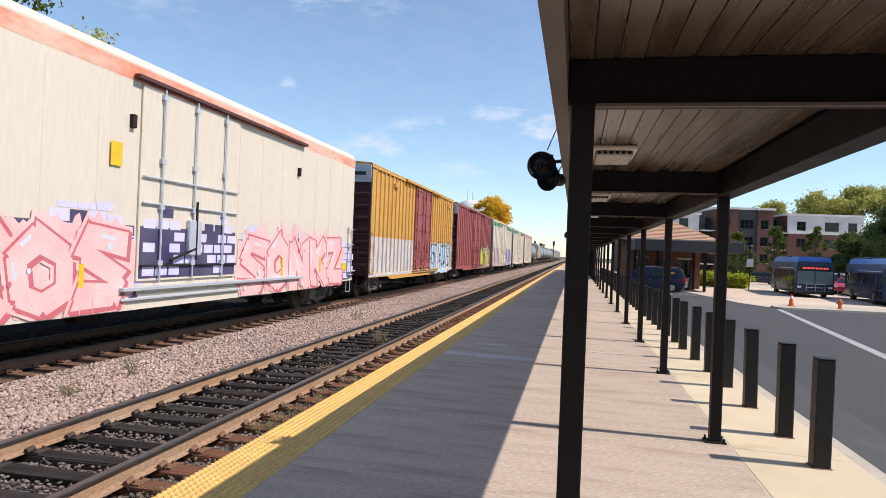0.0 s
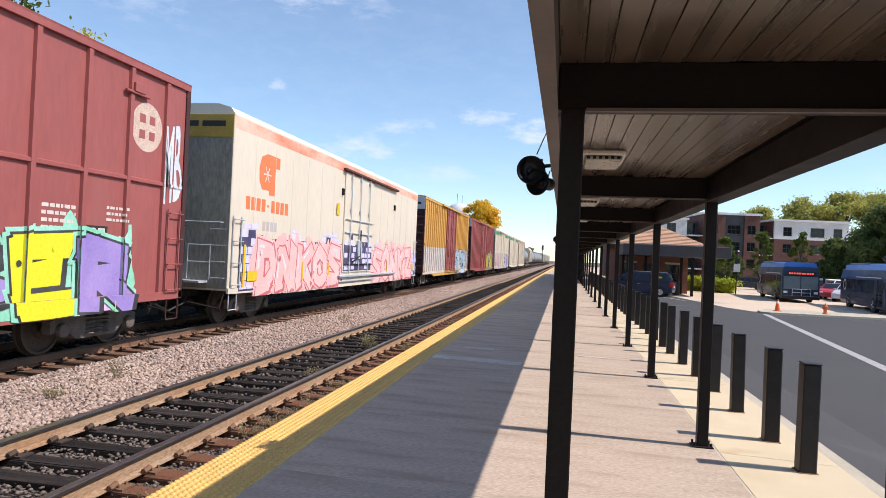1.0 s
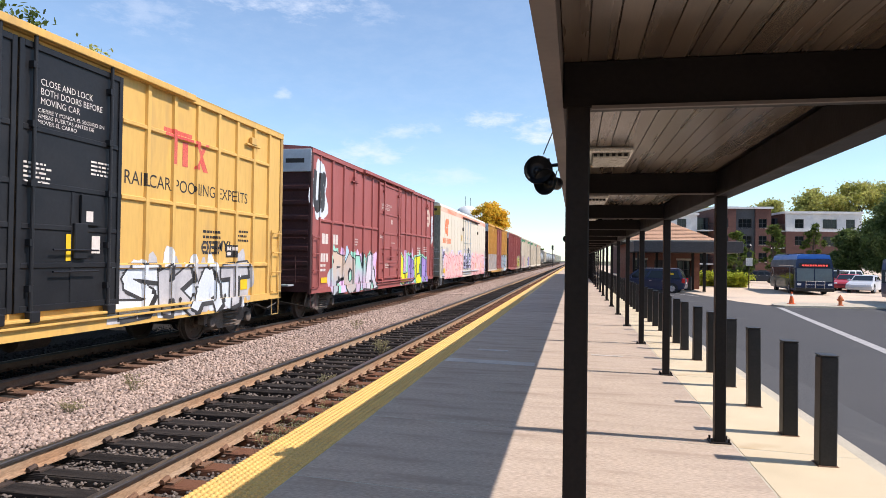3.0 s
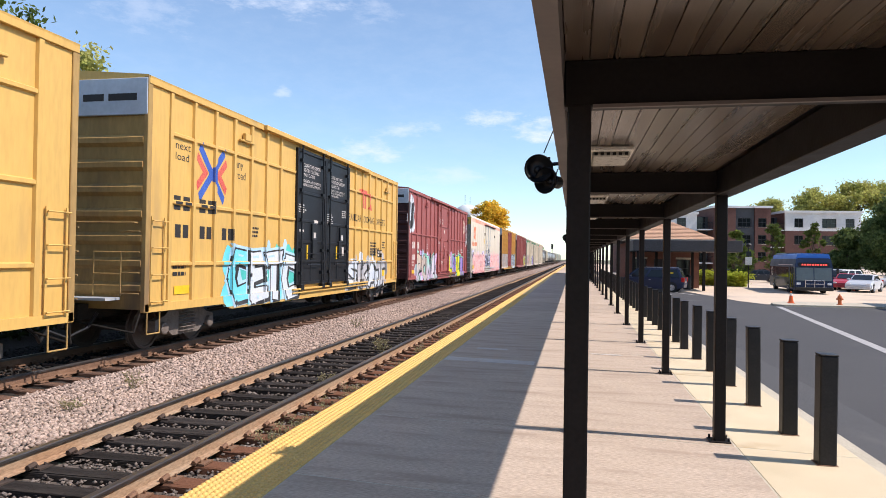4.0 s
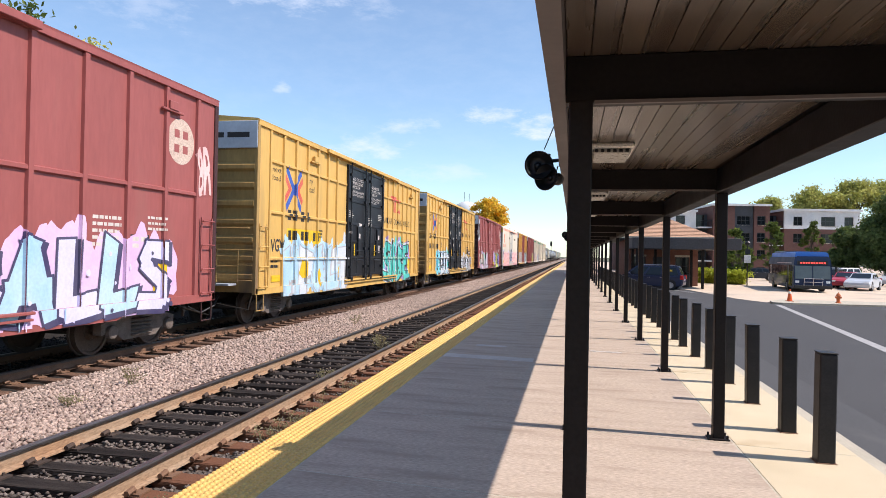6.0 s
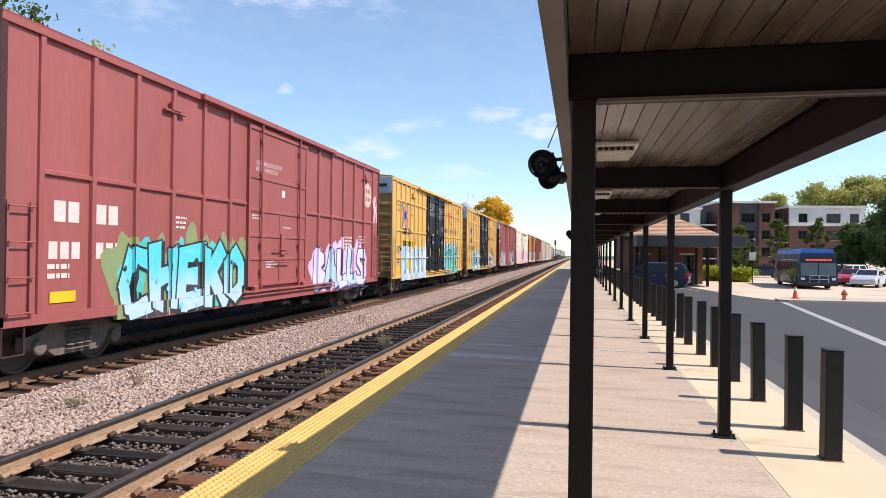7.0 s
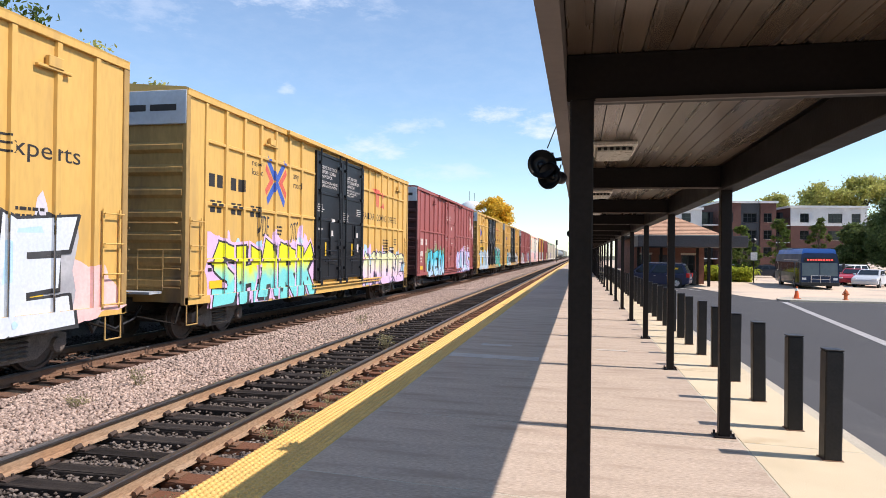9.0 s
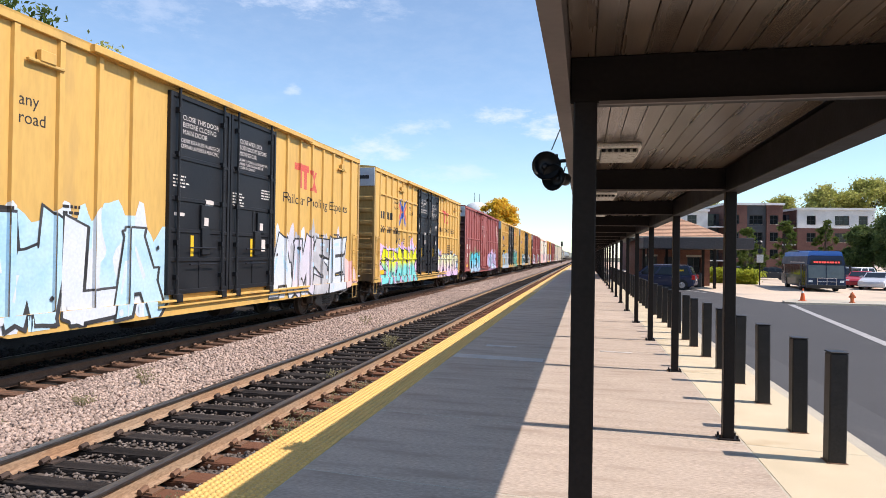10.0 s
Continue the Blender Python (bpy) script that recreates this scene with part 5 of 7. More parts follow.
    for y0, y1, top in ((0.5, 8.2, 2.35), (12.2, 20.2, 2.2)):
        y = y0
        while y < y1:
            h = top + 0.28 * math.sin(y * 2.1) + r.uniform(-0.1, 0.14)
            z = 0.95
            row = 0
            while z < h:
                decal(flat(rect(y + 0.03 + 0.16 * (row % 2), y + 0.445 + 0.16 * (row % 2), z, min(z + 0.2, h))), "painted_brick", S_LAV if r.random() > 0.18 else S_NAVY, car, surf, 0.005)
                z += 0.225
                row += 1
            y += 0.44
        decal(flat(*[rect(y0, y1 + 0.1, 0.9, top - 0.05)]), "painted_wall", S_NAVY, car, surf, 0.003)
    decal(flat(rect(8.4, 11.95, 1.3, 2.3)), "painted_wall", S_NAVY, car, [(HALF + 0.03, None, 0, 0)], 0.0015)
    for y in np.arange(8.5, 11.6, 0.42):
        for k, z in enumerate(np.arange(1.35, 2.35 + 0.2 * math.sin(y * 3), 0.23)):
            decal(flat(rect(y + 0.15 * (k % 2), y + 0.36 + 0.15 * (k % 2), z, z + 0.18)), "painted_brick", S_LAV if r.random() > 0.45 else S_NAVY, car, [(HALF + 0.03, None, 0, 0)], 0.003)
    graffiti(car, "DNKOS", 1.4, 8.15, 0.84, 2.12, [S_PINK], S_CRIM, S_PINK, surf, shine=S_WHITE, seed=3, lift=0.009, back=[S_PINK], drop=0.05)
    graffiti(car, "SONKZ", 12.3, 19.4, 0.80, 2.15, [S_PINK], S_CRIM, S_PINK, surf, shine=S_WHITE, seed=4, lift=0.009, back=[S_PINK], drop=0.05)
    marks([(0.7, 0.82, 1.0, 2.1), (4.55, 4.67, 1.1, 1.65), (6.9, 7.02, 1.2, 1.6), (14.6, 14.72, 1.2, 1.7), (17.4, 17.52, 1.2, 1.7), (0.95, 1.5, 1.15, 1.42), (19.5, 19.95, 1.25, 1.5), (7.55, 7.85, 3.35, 3.78)], "yellow_reflector", M_LABEL, car, surf, 0.034, "yellow reflective plate")
    ladder(car, 0.12, 0.42, 1.0, 2.8, M_GREYP)
    ladder(car, length - 0.55, 0.42, 1.0, 2.8, M_GREYP)
    for e, s in ((0.0, -1), (length, 1)):
        end_fittings(car, e, s, M_GREYP, length)
    running_gear(car, length, True)
    return car


reefer(2.4)
F_LIMECY = fade("spray_cyan_to_lime", (0.16, 0.62, 0.60), (0.70, 0.70, 0.02), 1.35, 1.75)
F_PUNA = fade("spray_mauve_to_mint", (0.55, 0.42, 0.55), (0.30, 0.62, 0.50), 1.1, 2.0)
F_GREYTAN = fade("spray_grey_to_tan", (0.42, 0.44, 0.47), (0.58, 0.44, 0.34), 1.2, 1.9)
F_BERYL = fade("spray_sky_to_cyan", (0.44, 0.62, 0.80), (0.08, 0.56, 0.66), 1.0, 1.8)
F_PASTEL = fade("spray_lilac_to_butter", (0.72, 0.50, 0.70), (0.68, 0.68, 0.40), 1.0, 1.7)
B1, s1, ds1 = maroon_boxcar(-17.9, "oxide-red boxcar with a green, yellow and purple graffiti piece")
T1, st1, dt1 = yellow_boxcar(-38.3, "yellow boxcar with black doors and a blue lettered graffiti piece", "high")
T2, st2, dt2 = yellow_boxcar(-58.45, "yellow boxcar with black doors and pale blue graffiti", "low")
B2, s2, ds2 = maroon_boxcar(-78.75, "oxide-red boxcar with cyan and lilac graffiti pieces")
T3, st3, dt3 = yellow_boxcar(-98.9, "yellow boxcar with black doors and lime and lilac graffiti", "wide")
T4, st4, dt4 = yellow_boxcar(-119.05, "plain-sided yellow boxcar with grey and white graffiti", "plain")

graffiti(B1, "PONA", 2.0, 6.9, 0.80, 2.1, [F_GREYTAN, S_TAN, F_PUNA, S_SILV], S_INK, None, s1, back=[F_PUNA, S_MINT, S_LILAC, S_SKY], seed=11)
graffiti(B1, "LBER", 11.0, 16.6, 0.80, 2.05, [S_LIME, S_PURP, S_LIME, S_PURP, S_PURP], S_INK, S_MINT, s1, back=[S_MINT, S_MINT, S_LILAC], seed=12)
graffiti(T1, "CETC", 3.2, 7.1, 0.80, 2.05, [S_CYAN, S_WHITE, S_WHITE, S_WHITE], S_INK, S_SKY, st1, back=[S_CYAN, S_SKY, S_TEAL], shine=S_SKY, seed=13)
graffiti(T1, "SKAT", 11.6, 16.4, 0.80, 1.75, [S_WHITE, S_GREY], S_INK, None, st1, back=[S_GREY, S_WHITE], seed=14)
graffiti(T2, "MPALT", 1.75, 7.2, 0.80, 2.15, [S_SKY, S_WHITE, S_SKY], S_GREY, S_SKY, st2, back=[S_SKY, S_WHITE], seed=15)
for k, (a, b, c, d) in enumerate(((2.9, 3.5, 1.2, 1.75), (4.2, 4.6, 0.95, 1.5), (6.2, 6.7, 1.1, 1.6))):
    decal(flat(blob((a + b) / 2, (c + d) / 2, (b - a) / 2, (d - c) / 2, 61 + k)), "sprayed_patch", M_LABEL, T2, st2, 0.0215 + 0.0002 * k, "yellow sprayed patch")
graffiti(T2, "SABE", 11.85, 16.2, 0.80, 2.4, [S_TEAL], S_INK, S_WHITE, st2, back=[S_TEAL, S_PURP], shine=S_MINT, seed=16)
graffiti(B2, "CHEKO", 2.6, 7.1, 0.80, 2.1, [F_BERYL], S_INK, None, s2, back=[S_OLIVE, S_TEAL, S_OLIVE], shine=S_CYAN, seed=17)
graffiti(B2, "BALLS", 11.6, 16.6, 0.80, 2.1, [S_LAV, S_SKY], S_NAVY, None, s2, back=[S_LILAC], seed=18)
graffiti(T3, "SHARK", 1.1, 6.8, 0.80, 2.2, [F_LIMECY], S_INK, S_LILAC, st3, back=[S_LILAC, S_LILAC, S_SKY], seed=19)
graffiti(T3, "AMERE", 11.6, 17.5, 0.80, 1.95, [F_PASTEL], S_NAVY, None, st3, back=[S_LILAC, S_SKY], seed=20)
graffiti(T4, "AMSE", 11.5, 17.0, 0.80, 2.4, [S_WHITE, S_SILV, S_GREY], S_INK, None, st4, back=[S_GREY, S_WHITE, S_SILV], shine=S_SKY, seed=21, drop=0.025)
graffiti(T4, "OWLA", 1.8, 6.8, 0.80, 2.4, [S_SKY, S_SKY, S_WHITE], S_INK, None, st4, back=[S_SKY, S_WHITE], shine=S_WHITE, seed=22, drop=0.025)

# single tags
decal(flat(blob(0.78, 4.15, 0.74, 0.95, 5, 34, 0.28)), "sprayed_cloud", S_WHITE, B1, s1, 0.004, "white sprayed halo of a black tag")
decal(warp(fit_box(text_bm("US", 0.09), 0.2, 1.32, 3.5, 4.85), 4, 0.05), "sprayed_tag", S_INK, B1, s1, 0.006, "bulging black tag")
decal(warp(fit_box(text_bm("VGY", 0.02), 0.92, 1.7, 2.0, 2.36), 6, 0.02), "sprayed_tag", S_INK, T2, st2, 0.006, "black marker tag")
decal(warp(fit_box(text_bm("OHMY!", 0.015), 14.35, 15.6, 2.12, 2.38), 9, 0.02), "sprayed_tag", S_INK, T1, st1, 0.006, "black marker tag")
decal(warp(fit_box(text_bm("WDE", -0.005), 3.2, 3.9, 2.4, 2.95), 3, 0.03), "sprayed_tag", S_INK, T3, st3, 0.006, "thin black tag")
decal(warp(fit_box(text_bm("OTC", -0.005), 5.2, 5.75, 2.35, 2.9), 8, 0.03), "sprayed_tag", S_INK, T3, st3, 0.006, "thin black tag")
decal(warp(fit_box(text_bm("ABM", 0.0), 16.2, 16.9, 2.2, 2.6), 12, 0.03), "sprayed_tag", S_INK, T4, st4, 0.006, "thin black tag")
decal(flat(blob(17.35, 1.3, 0.8, 0.5, 44, 30, 0.3)), "sprayed_cloud", S_PINK, T4, st4, 0.0045, "faded red overspray")
decal(warp(fit_box(text_bm("MB", 0.02), 17.5, 18.1, 2.9, 4.5), 14, 0.05), "sprayed_tag", S_WHITE, B1, s1, 0.006, "white dripping tag")
decal(warp(fit_box(text_bm("8R", 0.02), 17.5, 18.1, 3.2, 4.3), 15, 0.05), "sprayed_tag", S_PINK, B2, s2, 0.006, "faded pink tag")


# ---- cars ahead of the reefer ----
def plain_car(n0, length, body, end_mat, label, rib, door_mat, lower=None, door=None, band=None):
    car, surf, px, dsurf = boxcar(n0, body, end_mat, rib, door or (length * 0.40, length * 0.62), (), door_mat, label, keyed=False, length=length)
    if lower:
        decal(flat(rect(0.06, length - 0.06, SILL + 0.02, 2.55)), "primer_patch", lower, car, surf, 0.003, "chalky grey primer over the lower side")
    if band:
        decal(flat(rect(0.06, length - 0.06, 4.9, 5.24)), "painted_band", band, car, surf, 0.003, "coloured band below the roof")
    end_number(car)
    return car, surf


M_PRIMER = mat("grey_primer", (0.50, 0.46, 0.44), 0.7, second=(0.58, 0.52, 0.48), scale=1.0, amount=0.9, fine=14, bump=0.03, stretch=(1, 1, 0.2), dirt=(0.4, 0.3, 0.22), dirt_scale=1.5)
M_GREEN = mat("green_band", (0.10, 0.36, 0.17), 0.6)
A1, sa1 = plain_car(25.0, 18.1, M_YELR, M_MARD, "faded yellow boxcar with red doors and grey primer", 0.62, M_MAR, lower=M_PRIMER, door=(7.5, 11.2))
graffiti(A1, "SEEP", 11.4, 17.2, 0.80, 2.3, [S_SKY, S_WHITE], S_INK, None, sa1, back=[S_WHITE, S_OLIVE], seed=31)
A2, sa2 = plain_car(44.6, 18.7, M_MAR, M_MARD, "dark red ribbed boxcar with tan graffiti", 0.8, M_MAR)
graffiti(A2, "TRIOX", 10.8, 17.8, 0.80, 2.3, [S_TAN, S_LIME], S_INK, None, sa2, back=[S_TAN], seed=32)
A3, sa3 = plain_car(64.9, 19.6, M_CRM, M_RFEND, "cream refrigerator car with a green band", 1.2, M_CRM, band=M_GREEN)
graffiti(A3, "DURO", 1.0, 7.0, 0.80, 2.4, [S_TAN, S_PINK], S_GREY, None, sa3, back=[S_TAN], seed=33)
graffiti(A3, "SAW", 11.8, 18.0, 0.80, 2.5, [S_PURP, S_SKY], S_INK, None, sa3, seed=34)
A4, sa4 = plain_car(86.3, 17.9, M_CRM, M_RFEND, "cream refrigerator car with green trim", 1.2, M_CRM, band=M_GREEN)
A5, sa5 = plain_car(106.0, 17.0, M_CRM, M_RFEND, "cream boxcar with an orange band", 1.2, M_CRM, band=M_ORGF)

M_TANK = mat("tank_grey", (0.16, 0.17, 0.175), 0.45, second=(0.24, 0.24, 0.24), scale=1.0, amount=0.8, fine=20, bump=0.03)
M_HOP = mat("hopper_pale_green", (0.42, 0.50, 0.44), 0.5, second=(0.5, 0.53, 0.48), scale=1.0, amount=0.8, fine=20, bump=0.03)


def tank_car(n0, length, material, label):
    car = thing("tank_car", label, "tank car", pose(FAR_CX, n0, RAIL), "freight cars")
    cars.append((car, n0))
    part("tank", lathe([(0.3, 0.5), (1.0, 0.62), (1.42, 0.95), (1.5, 1.4), (1.5, length - 1.4), (1.42, length - 0.95), (1.0, length - 0.62), (0.3, length - 0.5)], "y", 28, (0, 0, 2.75)), material, car, smooth=True)
    part("dome", lathe([(0.45, 4.2), (0.45, 4.55), (0.3, 4.62)], "z", 16, (0, length / 2, 0)), material, car)
    part("top_walkway", boxes((-0.9, length / 2 - 1.0, 4.15, 0.9, length / 2 + 1.0, 4.2)), M_GREYP, car)
    part("end_deck", boxes((-1.4, 0, 1.0, 1.4, 1.6, 1.12), (-1.4, length - 1.6, 1.0, 1.4, length, 1.12)), M_UNDER, car)
    part("handrail", rods(((1.45, 0.1, 2.1), (1.45, length - 0.1, 2.1)), ((1.45, 0.1, 1.1), (1.45, 0.1, 2.1)), ((1.45, length - 0.1, 1.1), (1.45, length - 0.1, 2.1)), r=0.02), M_UNDER, car)
    running_gear(car, length, False)
    return car


def hopper(n0, length, material, label):
    car = thing("covered_hopper", label, "hopper car", pose(FAR_CX, n0, RAIL), "freight cars")
    cars.append((car, n0))
    prof = [(-1.55, 1.5), (1.55, 1.5), (1.58, 4.3), (1.2, 4.75), (-1.2, 4.75), (-1.58, 4.3)]
    part("body", prism(prof, 1.4, length - 1.4), material, car)
    for k in range(4):
        y = 2.6 + k * (length - 5.2) / 3
        part("outlet", prism([(y - 1.2, 1.5), (y + 1.2, 1.5), (y + 0.4, 0.6), (y - 0.4, 0.6)], -0.9, 0.9, "x"), material, car)
    for y in np.linspace(1.6, length - 1.6, 14):
        part("side_post", boxes((1.555, y - 0.05, 1.5, 1.64, y + 0.05, 4.3)), material, car)
    part("end_deck", boxes((-1.5, 0, 1.0, 1.5, 1.5, 1.12), (-1.5, length - 1.5, 1.0, 1.5, length, 1.12)), M_UNDER, car)
    part("end_ladder", rods(((1.5, 0.1, 1.1), (1.5, 1.3, 4.2)), ((1.5, length - 0.1, 1.1), (1.5, length - 1.3, 4.2)), r=0.04), M_UNDER, car)
    running_gear(car, length, False)
    return car


tank_car(124.8, 16.0, M_TANK, "dark grey tank car with end handrails")
hopper(142.6, 13.5, M_CRM, "white covered hopper wagon on dark trucks")
y = 158.0
for k in range(5):
    tank_car(y, 15.5, M_TANK, "dark grey tank car in a string of alike ones")
    y += 17.4
for k in range(6):
    hopper(y, 17.0, M_HOP if k % 2 else M_CRM, "pale covered hopper wagon in a string of alike ones")
    y += 18.9


# ---- plants ----
def leaf_mat(name, a, b, spread=0.4):
    m = island(mat(name, a, 0.6, second=b, scale=0.7, amount=1.0, fine=6, fine_amount=0.2, bump=0.0), spread)
    bs = m.node_tree.nodes["Principled BSDF"]
    bs.inputs["Specular IOR Level"].default_value = 0.25
    n, l = m.node_tree.nodes, m.node_tree.links
    tr, mx = n.new("ShaderNodeBsdfTranslucent"), n.new("ShaderNodeMixShader")
    mx.inputs[0].default_value = 0.45
    l.new(bs.inputs["Base Color"].links[0].from_socket, tr.inputs[0])
    l.new(bs.outputs[0], mx.inputs[1])
    l.new(tr.outputs[0], mx.inputs[2])
    l.new(mx.outputs[0], n["Material Output"].inputs[0])
    return m


M_BARK = mat("bark", (0.10, 0.075, 0.055), 0.9, scale=6, fine=30, bump=0.6, stretch=(3, 3, 0.6))
L_DARK = leaf_mat("dark_green_leaves", (0.095, 0.135, 0.045), (0.135, 0.18, 0.055))
L_MID = leaf_mat("green_leaves", (0.075, 0.12, 0.025), (0.12, 0.15, 0.03))
L_PALE = leaf_mat("pale_green_leaves", (0.36, 0.38, 0.10), (0.46, 0.43, 0.13))
L_GOLD = leaf_mat("golden_leaves", (0.85, 0.55, 0.05), (0.74, 0.52, 0.07), 0.3)
L_HEDGE = leaf_mat("yellow_green_hedge_leaves", (0.48, 0.50, 0.05), (0.36, 0.42, 0.05), 0.3)


def leaves(centres, per, spread, size, seed):
    rng = np.random.default_rng(seed)
    c = np.repeat(np.asarray(centres, float), per, 0)
    p = c + rng.normal(0, 1, c.shape) * np.repeat(np.asarray(spread, float).reshape(-1, 1) * np.ones((len(centres), 3)) * [1, 1, 0.75], per, 0) * 0.55
    n = len(p)
    u = rng.normal(0, 1, (n, 3))
    u /= np.linalg.norm(u, axis=1, keepdims=True)
    w = np.cross(u, rng.normal(0, 1, (n, 3)))
    w /= np.linalg.norm(w, axis=1, keepdims=True)
    s = size * rng.uniform(0.6, 1.3, (n, 1))
    q = np.stack([p - u * s, p + w * s * 0.55, p + u * s, p - w * s * 0.55], 1).reshape(-1, 3)
    return q, np.arange(n * 4).reshape(-1, 4)


def tree(x, y, height, radius, leaf, label, seed, per=70, clumps=46, size=0.16, base=0.28, slim=1.0, group=""):
    r = random.Random(seed)
    t = thing("tree", label, "tree", pose(x, y, -0.7), group)
    bm = bmesh.new()
    h0 = height * base
    rod(bm, (0, 0, 0), (0.05, 0.03, h0), height * 0.022, height * 0.017, n=9)
    rod(bm, (0.05, 0.03, h0), (0, 0, height * 0.72), height * 0.017, height * 0.006, n=8)
    centres, spread = [], []
    for k in range(clumps):
        a, v = r.uniform(0, 6.283), r.uniform(0, 1) ** 0.85
        z = h0 * 0.9 + (height - h0 * 0.9) * v
        env = math.sin(math.pi * min(1, 0.16 + 0.80 * v)) ** 0.7 * radius * slim
        d = env * math.sqrt(r.uniform(0.15, 1.0)) * r.uniform(0.8, 1.12)
        centres.append((d * math.cos(a), d * math.sin(a), z))
        spread.append(radius * r.uniform(0.13, 0.25))
    for c in centres[:16]:
        z0 = min(c[2] * 0.75, height * 0.7)
        rod(bm, (0, 0, max(h0 * 0.8, z0 - 1)), c, height * 0.007, 0.02, n=5)
    part("trunk", bm, M_BARK, t)
    q, f = leaves(centres, per, spread, size, seed)
    crown = bulk("crown", q, f, leaf, t)
    return t


for k, (x, y, h, rad) in enumerate([(-22.5, 22.0, 12.4, 3.4), (-23.5, 27.5, 12.2, 3.2), (-24.0, 34.0, 12.0, 3.0), (-24, 15, 12.5, 3.6), (-26, 43, 11.0, 3.2), (-27, 54, 11.0, 3.6), (-28, 68, 11, 4), (-28, 84, 11, 4), (-27, 100, 11, 4)]):
    tree(x, y, h, rad, L_PALE if k in (1, 2) else L_MID, "tall thin-leaved tree beyond the tracks", 100 + k, per=80, clumps=50, size=0.13)
tree(-15.6, 121, 12.6, 4.2, L_GOLD, "round tree in golden autumn leaf", 130, per=300, clumps=90, size=0.22, base=0.15)
for k in range(22):
    rr = random.Random(200 + k)
    tree(-24 - rr.uniform(0, 22), 150 + k * 22, rr.uniform(8, 11), rr.uniform(4, 6), L_DARK if k % 3 else L_MID, "distant green tree beyond the tracks", 210 + k, per=60, clumps=34, size=0.5)
for k, (x, y, h, rad) in enumerate([(37.6, 86, 10.5, 4.4), (42.0, 84, 13.5, 5.2), (46, 82, 14, 5.0), (38.6, 92, 8.5, 3.8), (50, 88, 14, 6), (34.0, 92, 6.6, 2.2)]):
    tree(x, y, h, rad, L_DARK, "dense dark green tree behind the parked cars", 300 + k, per=330, clumps=90, size=0.17, base=0.22)
for k, (x, y, h, rad) in enumerate([(46, 138, 16.5, 6), (53, 140, 17.5, 6.5), (60, 142, 18.0, 7), (39, 146, 15.0, 5), (27, 150, 14.0, 4.5), (68, 145, 18, 7)]):
    tree(x, y, h, rad, L_PALE, "tall pale green tree behind the apartment block", 320 + k, per=260, clumps=80, size=0.24)
for k, (x, y, h) in enumerate([(21.2, 95, 6.6), (26.2, 96, 7.6), (31.6, 97, 7.8), (18.4, 80, 4.5)]):
    tree(x, y, h, 1.6, L_MID, "slender young street tree", 340 + k, per=110, clumps=40, size=0.15, base=0.2, group="street trees")


def hedge(x0, y0, x1, y1, width, height, seed):
    t = thing("hedge", "clipped yellow-green hedge beside the station pavement", "hedge", pose(x0, y0, -0.43))
    rng = np.random.default_rng(seed)
    n = 130
    s = rng.random(n)
    c = np.stack([s * (x1 - x0), s * (y1 - y0), rng.uniform(0.1, height - 0.15, n)], 1) + rng.normal(0, width * 0.22, (n, 3)) * [1, 1, 0.1]
    q, f = leaves(c, 90, np.full(n, 0.36), 0.11, seed)
    q[:, 2] = np.maximum(q[:, 2], 0.02)
    bulk("foliage", q, f, L_HEDGE, t)
    part("stems", rods(*[((a, b, 0), (a + 0.1, b, height * 0.7)) for a, b in [(s_ * (x1 - x0), s_ * (y1 - y0)) for s_ in np.linspace(0.08, 0.92, 9)]], r=0.03), M_BARK, t)


hedge(12.2, 66.5, 15.1, 64.2, 1.5, 1.3, 7)
hedge(9.8, 67.5, 11.6, 67.0, 1.4, 1.2, 8)

# added leaf screen beyond the tracks: blocks sky light, shade put into its colour
rng = np.random.default_rng(77)
n_ = 1500
uc = np.stack([rng.uniform(-16.5, -13.6, n_), rng.uniform(-25, 130, n_), rng.uniform(-0.4, 2.2, n_)], 1)
q, f = leaves(uc, 34, np.full(n_, 0.55), 0.13, 78)
tagged(bulk("undergrowth", q, f, leaf_mat("darkened_screen_leaves", (0.022, 0.034, 0.012), (0.034, 0.045, 0.016))), "dark leaf screen added beyond the tracks to block sky light under the train", "undergrowth", kind="stuff")

# weeds beside the rails
L_WEED = leaf_mat("dry_weed", (0.34, 0.29, 0.17), (0.24, 0.23, 0.10), 0.4)
for k, (x, y, h) in enumerate([(-3.25, 6.9, 0.3), (-3.3, 7.6, 0.26), (-3.2, 8.4, 0.3), (-3.25, 9.6, 0.26), (-3.3, 5.0, 0.16), (-4.3, 14.6, 0.3), (-4.5, 15.2, 0.26), (-7.0, 9.6, 0.28), (-6.9, 8.1, 0.16), (-3.2, 12.2, 0.25), (-3.25, 14.0, 0.3), (-3.2, 16.5, 0.3), (-6.6, 19.5, 0.3), (-3.2, 19.5, 0.3), (-4.2, 10.9, 0.18), (-7.2, 6.8, 0.15)]):
    t = thing("weed", "dry straggly weed growing out of the ballast", "weed", pose(x, y, -0.41), "weeds")
    r = random.Random(k)
    bm = bmesh.new()
    tips = []
    for i in range(16):
        a, d = r.uniform(0, 6.28), r.uniform(0.03, 0.2)
        tip = (d * math.cos(a), d * math.sin(a), h * r.uniform(0.5, 1.1))
        rod(bm, (tip[0] * 0.15, tip[1] * 0.15, 0), tip, 0.004, 0.002, n=4)
        tips.append(tip)
    tagged(part("stalk_tuft", bm, L_WEED, t), kind="stuff")
    q, f = leaves(tips, 14, np.full(16, 0.06), 0.016, 900 + k)
    bulk("leaflet_tuft", q, f, L_WEED, t)


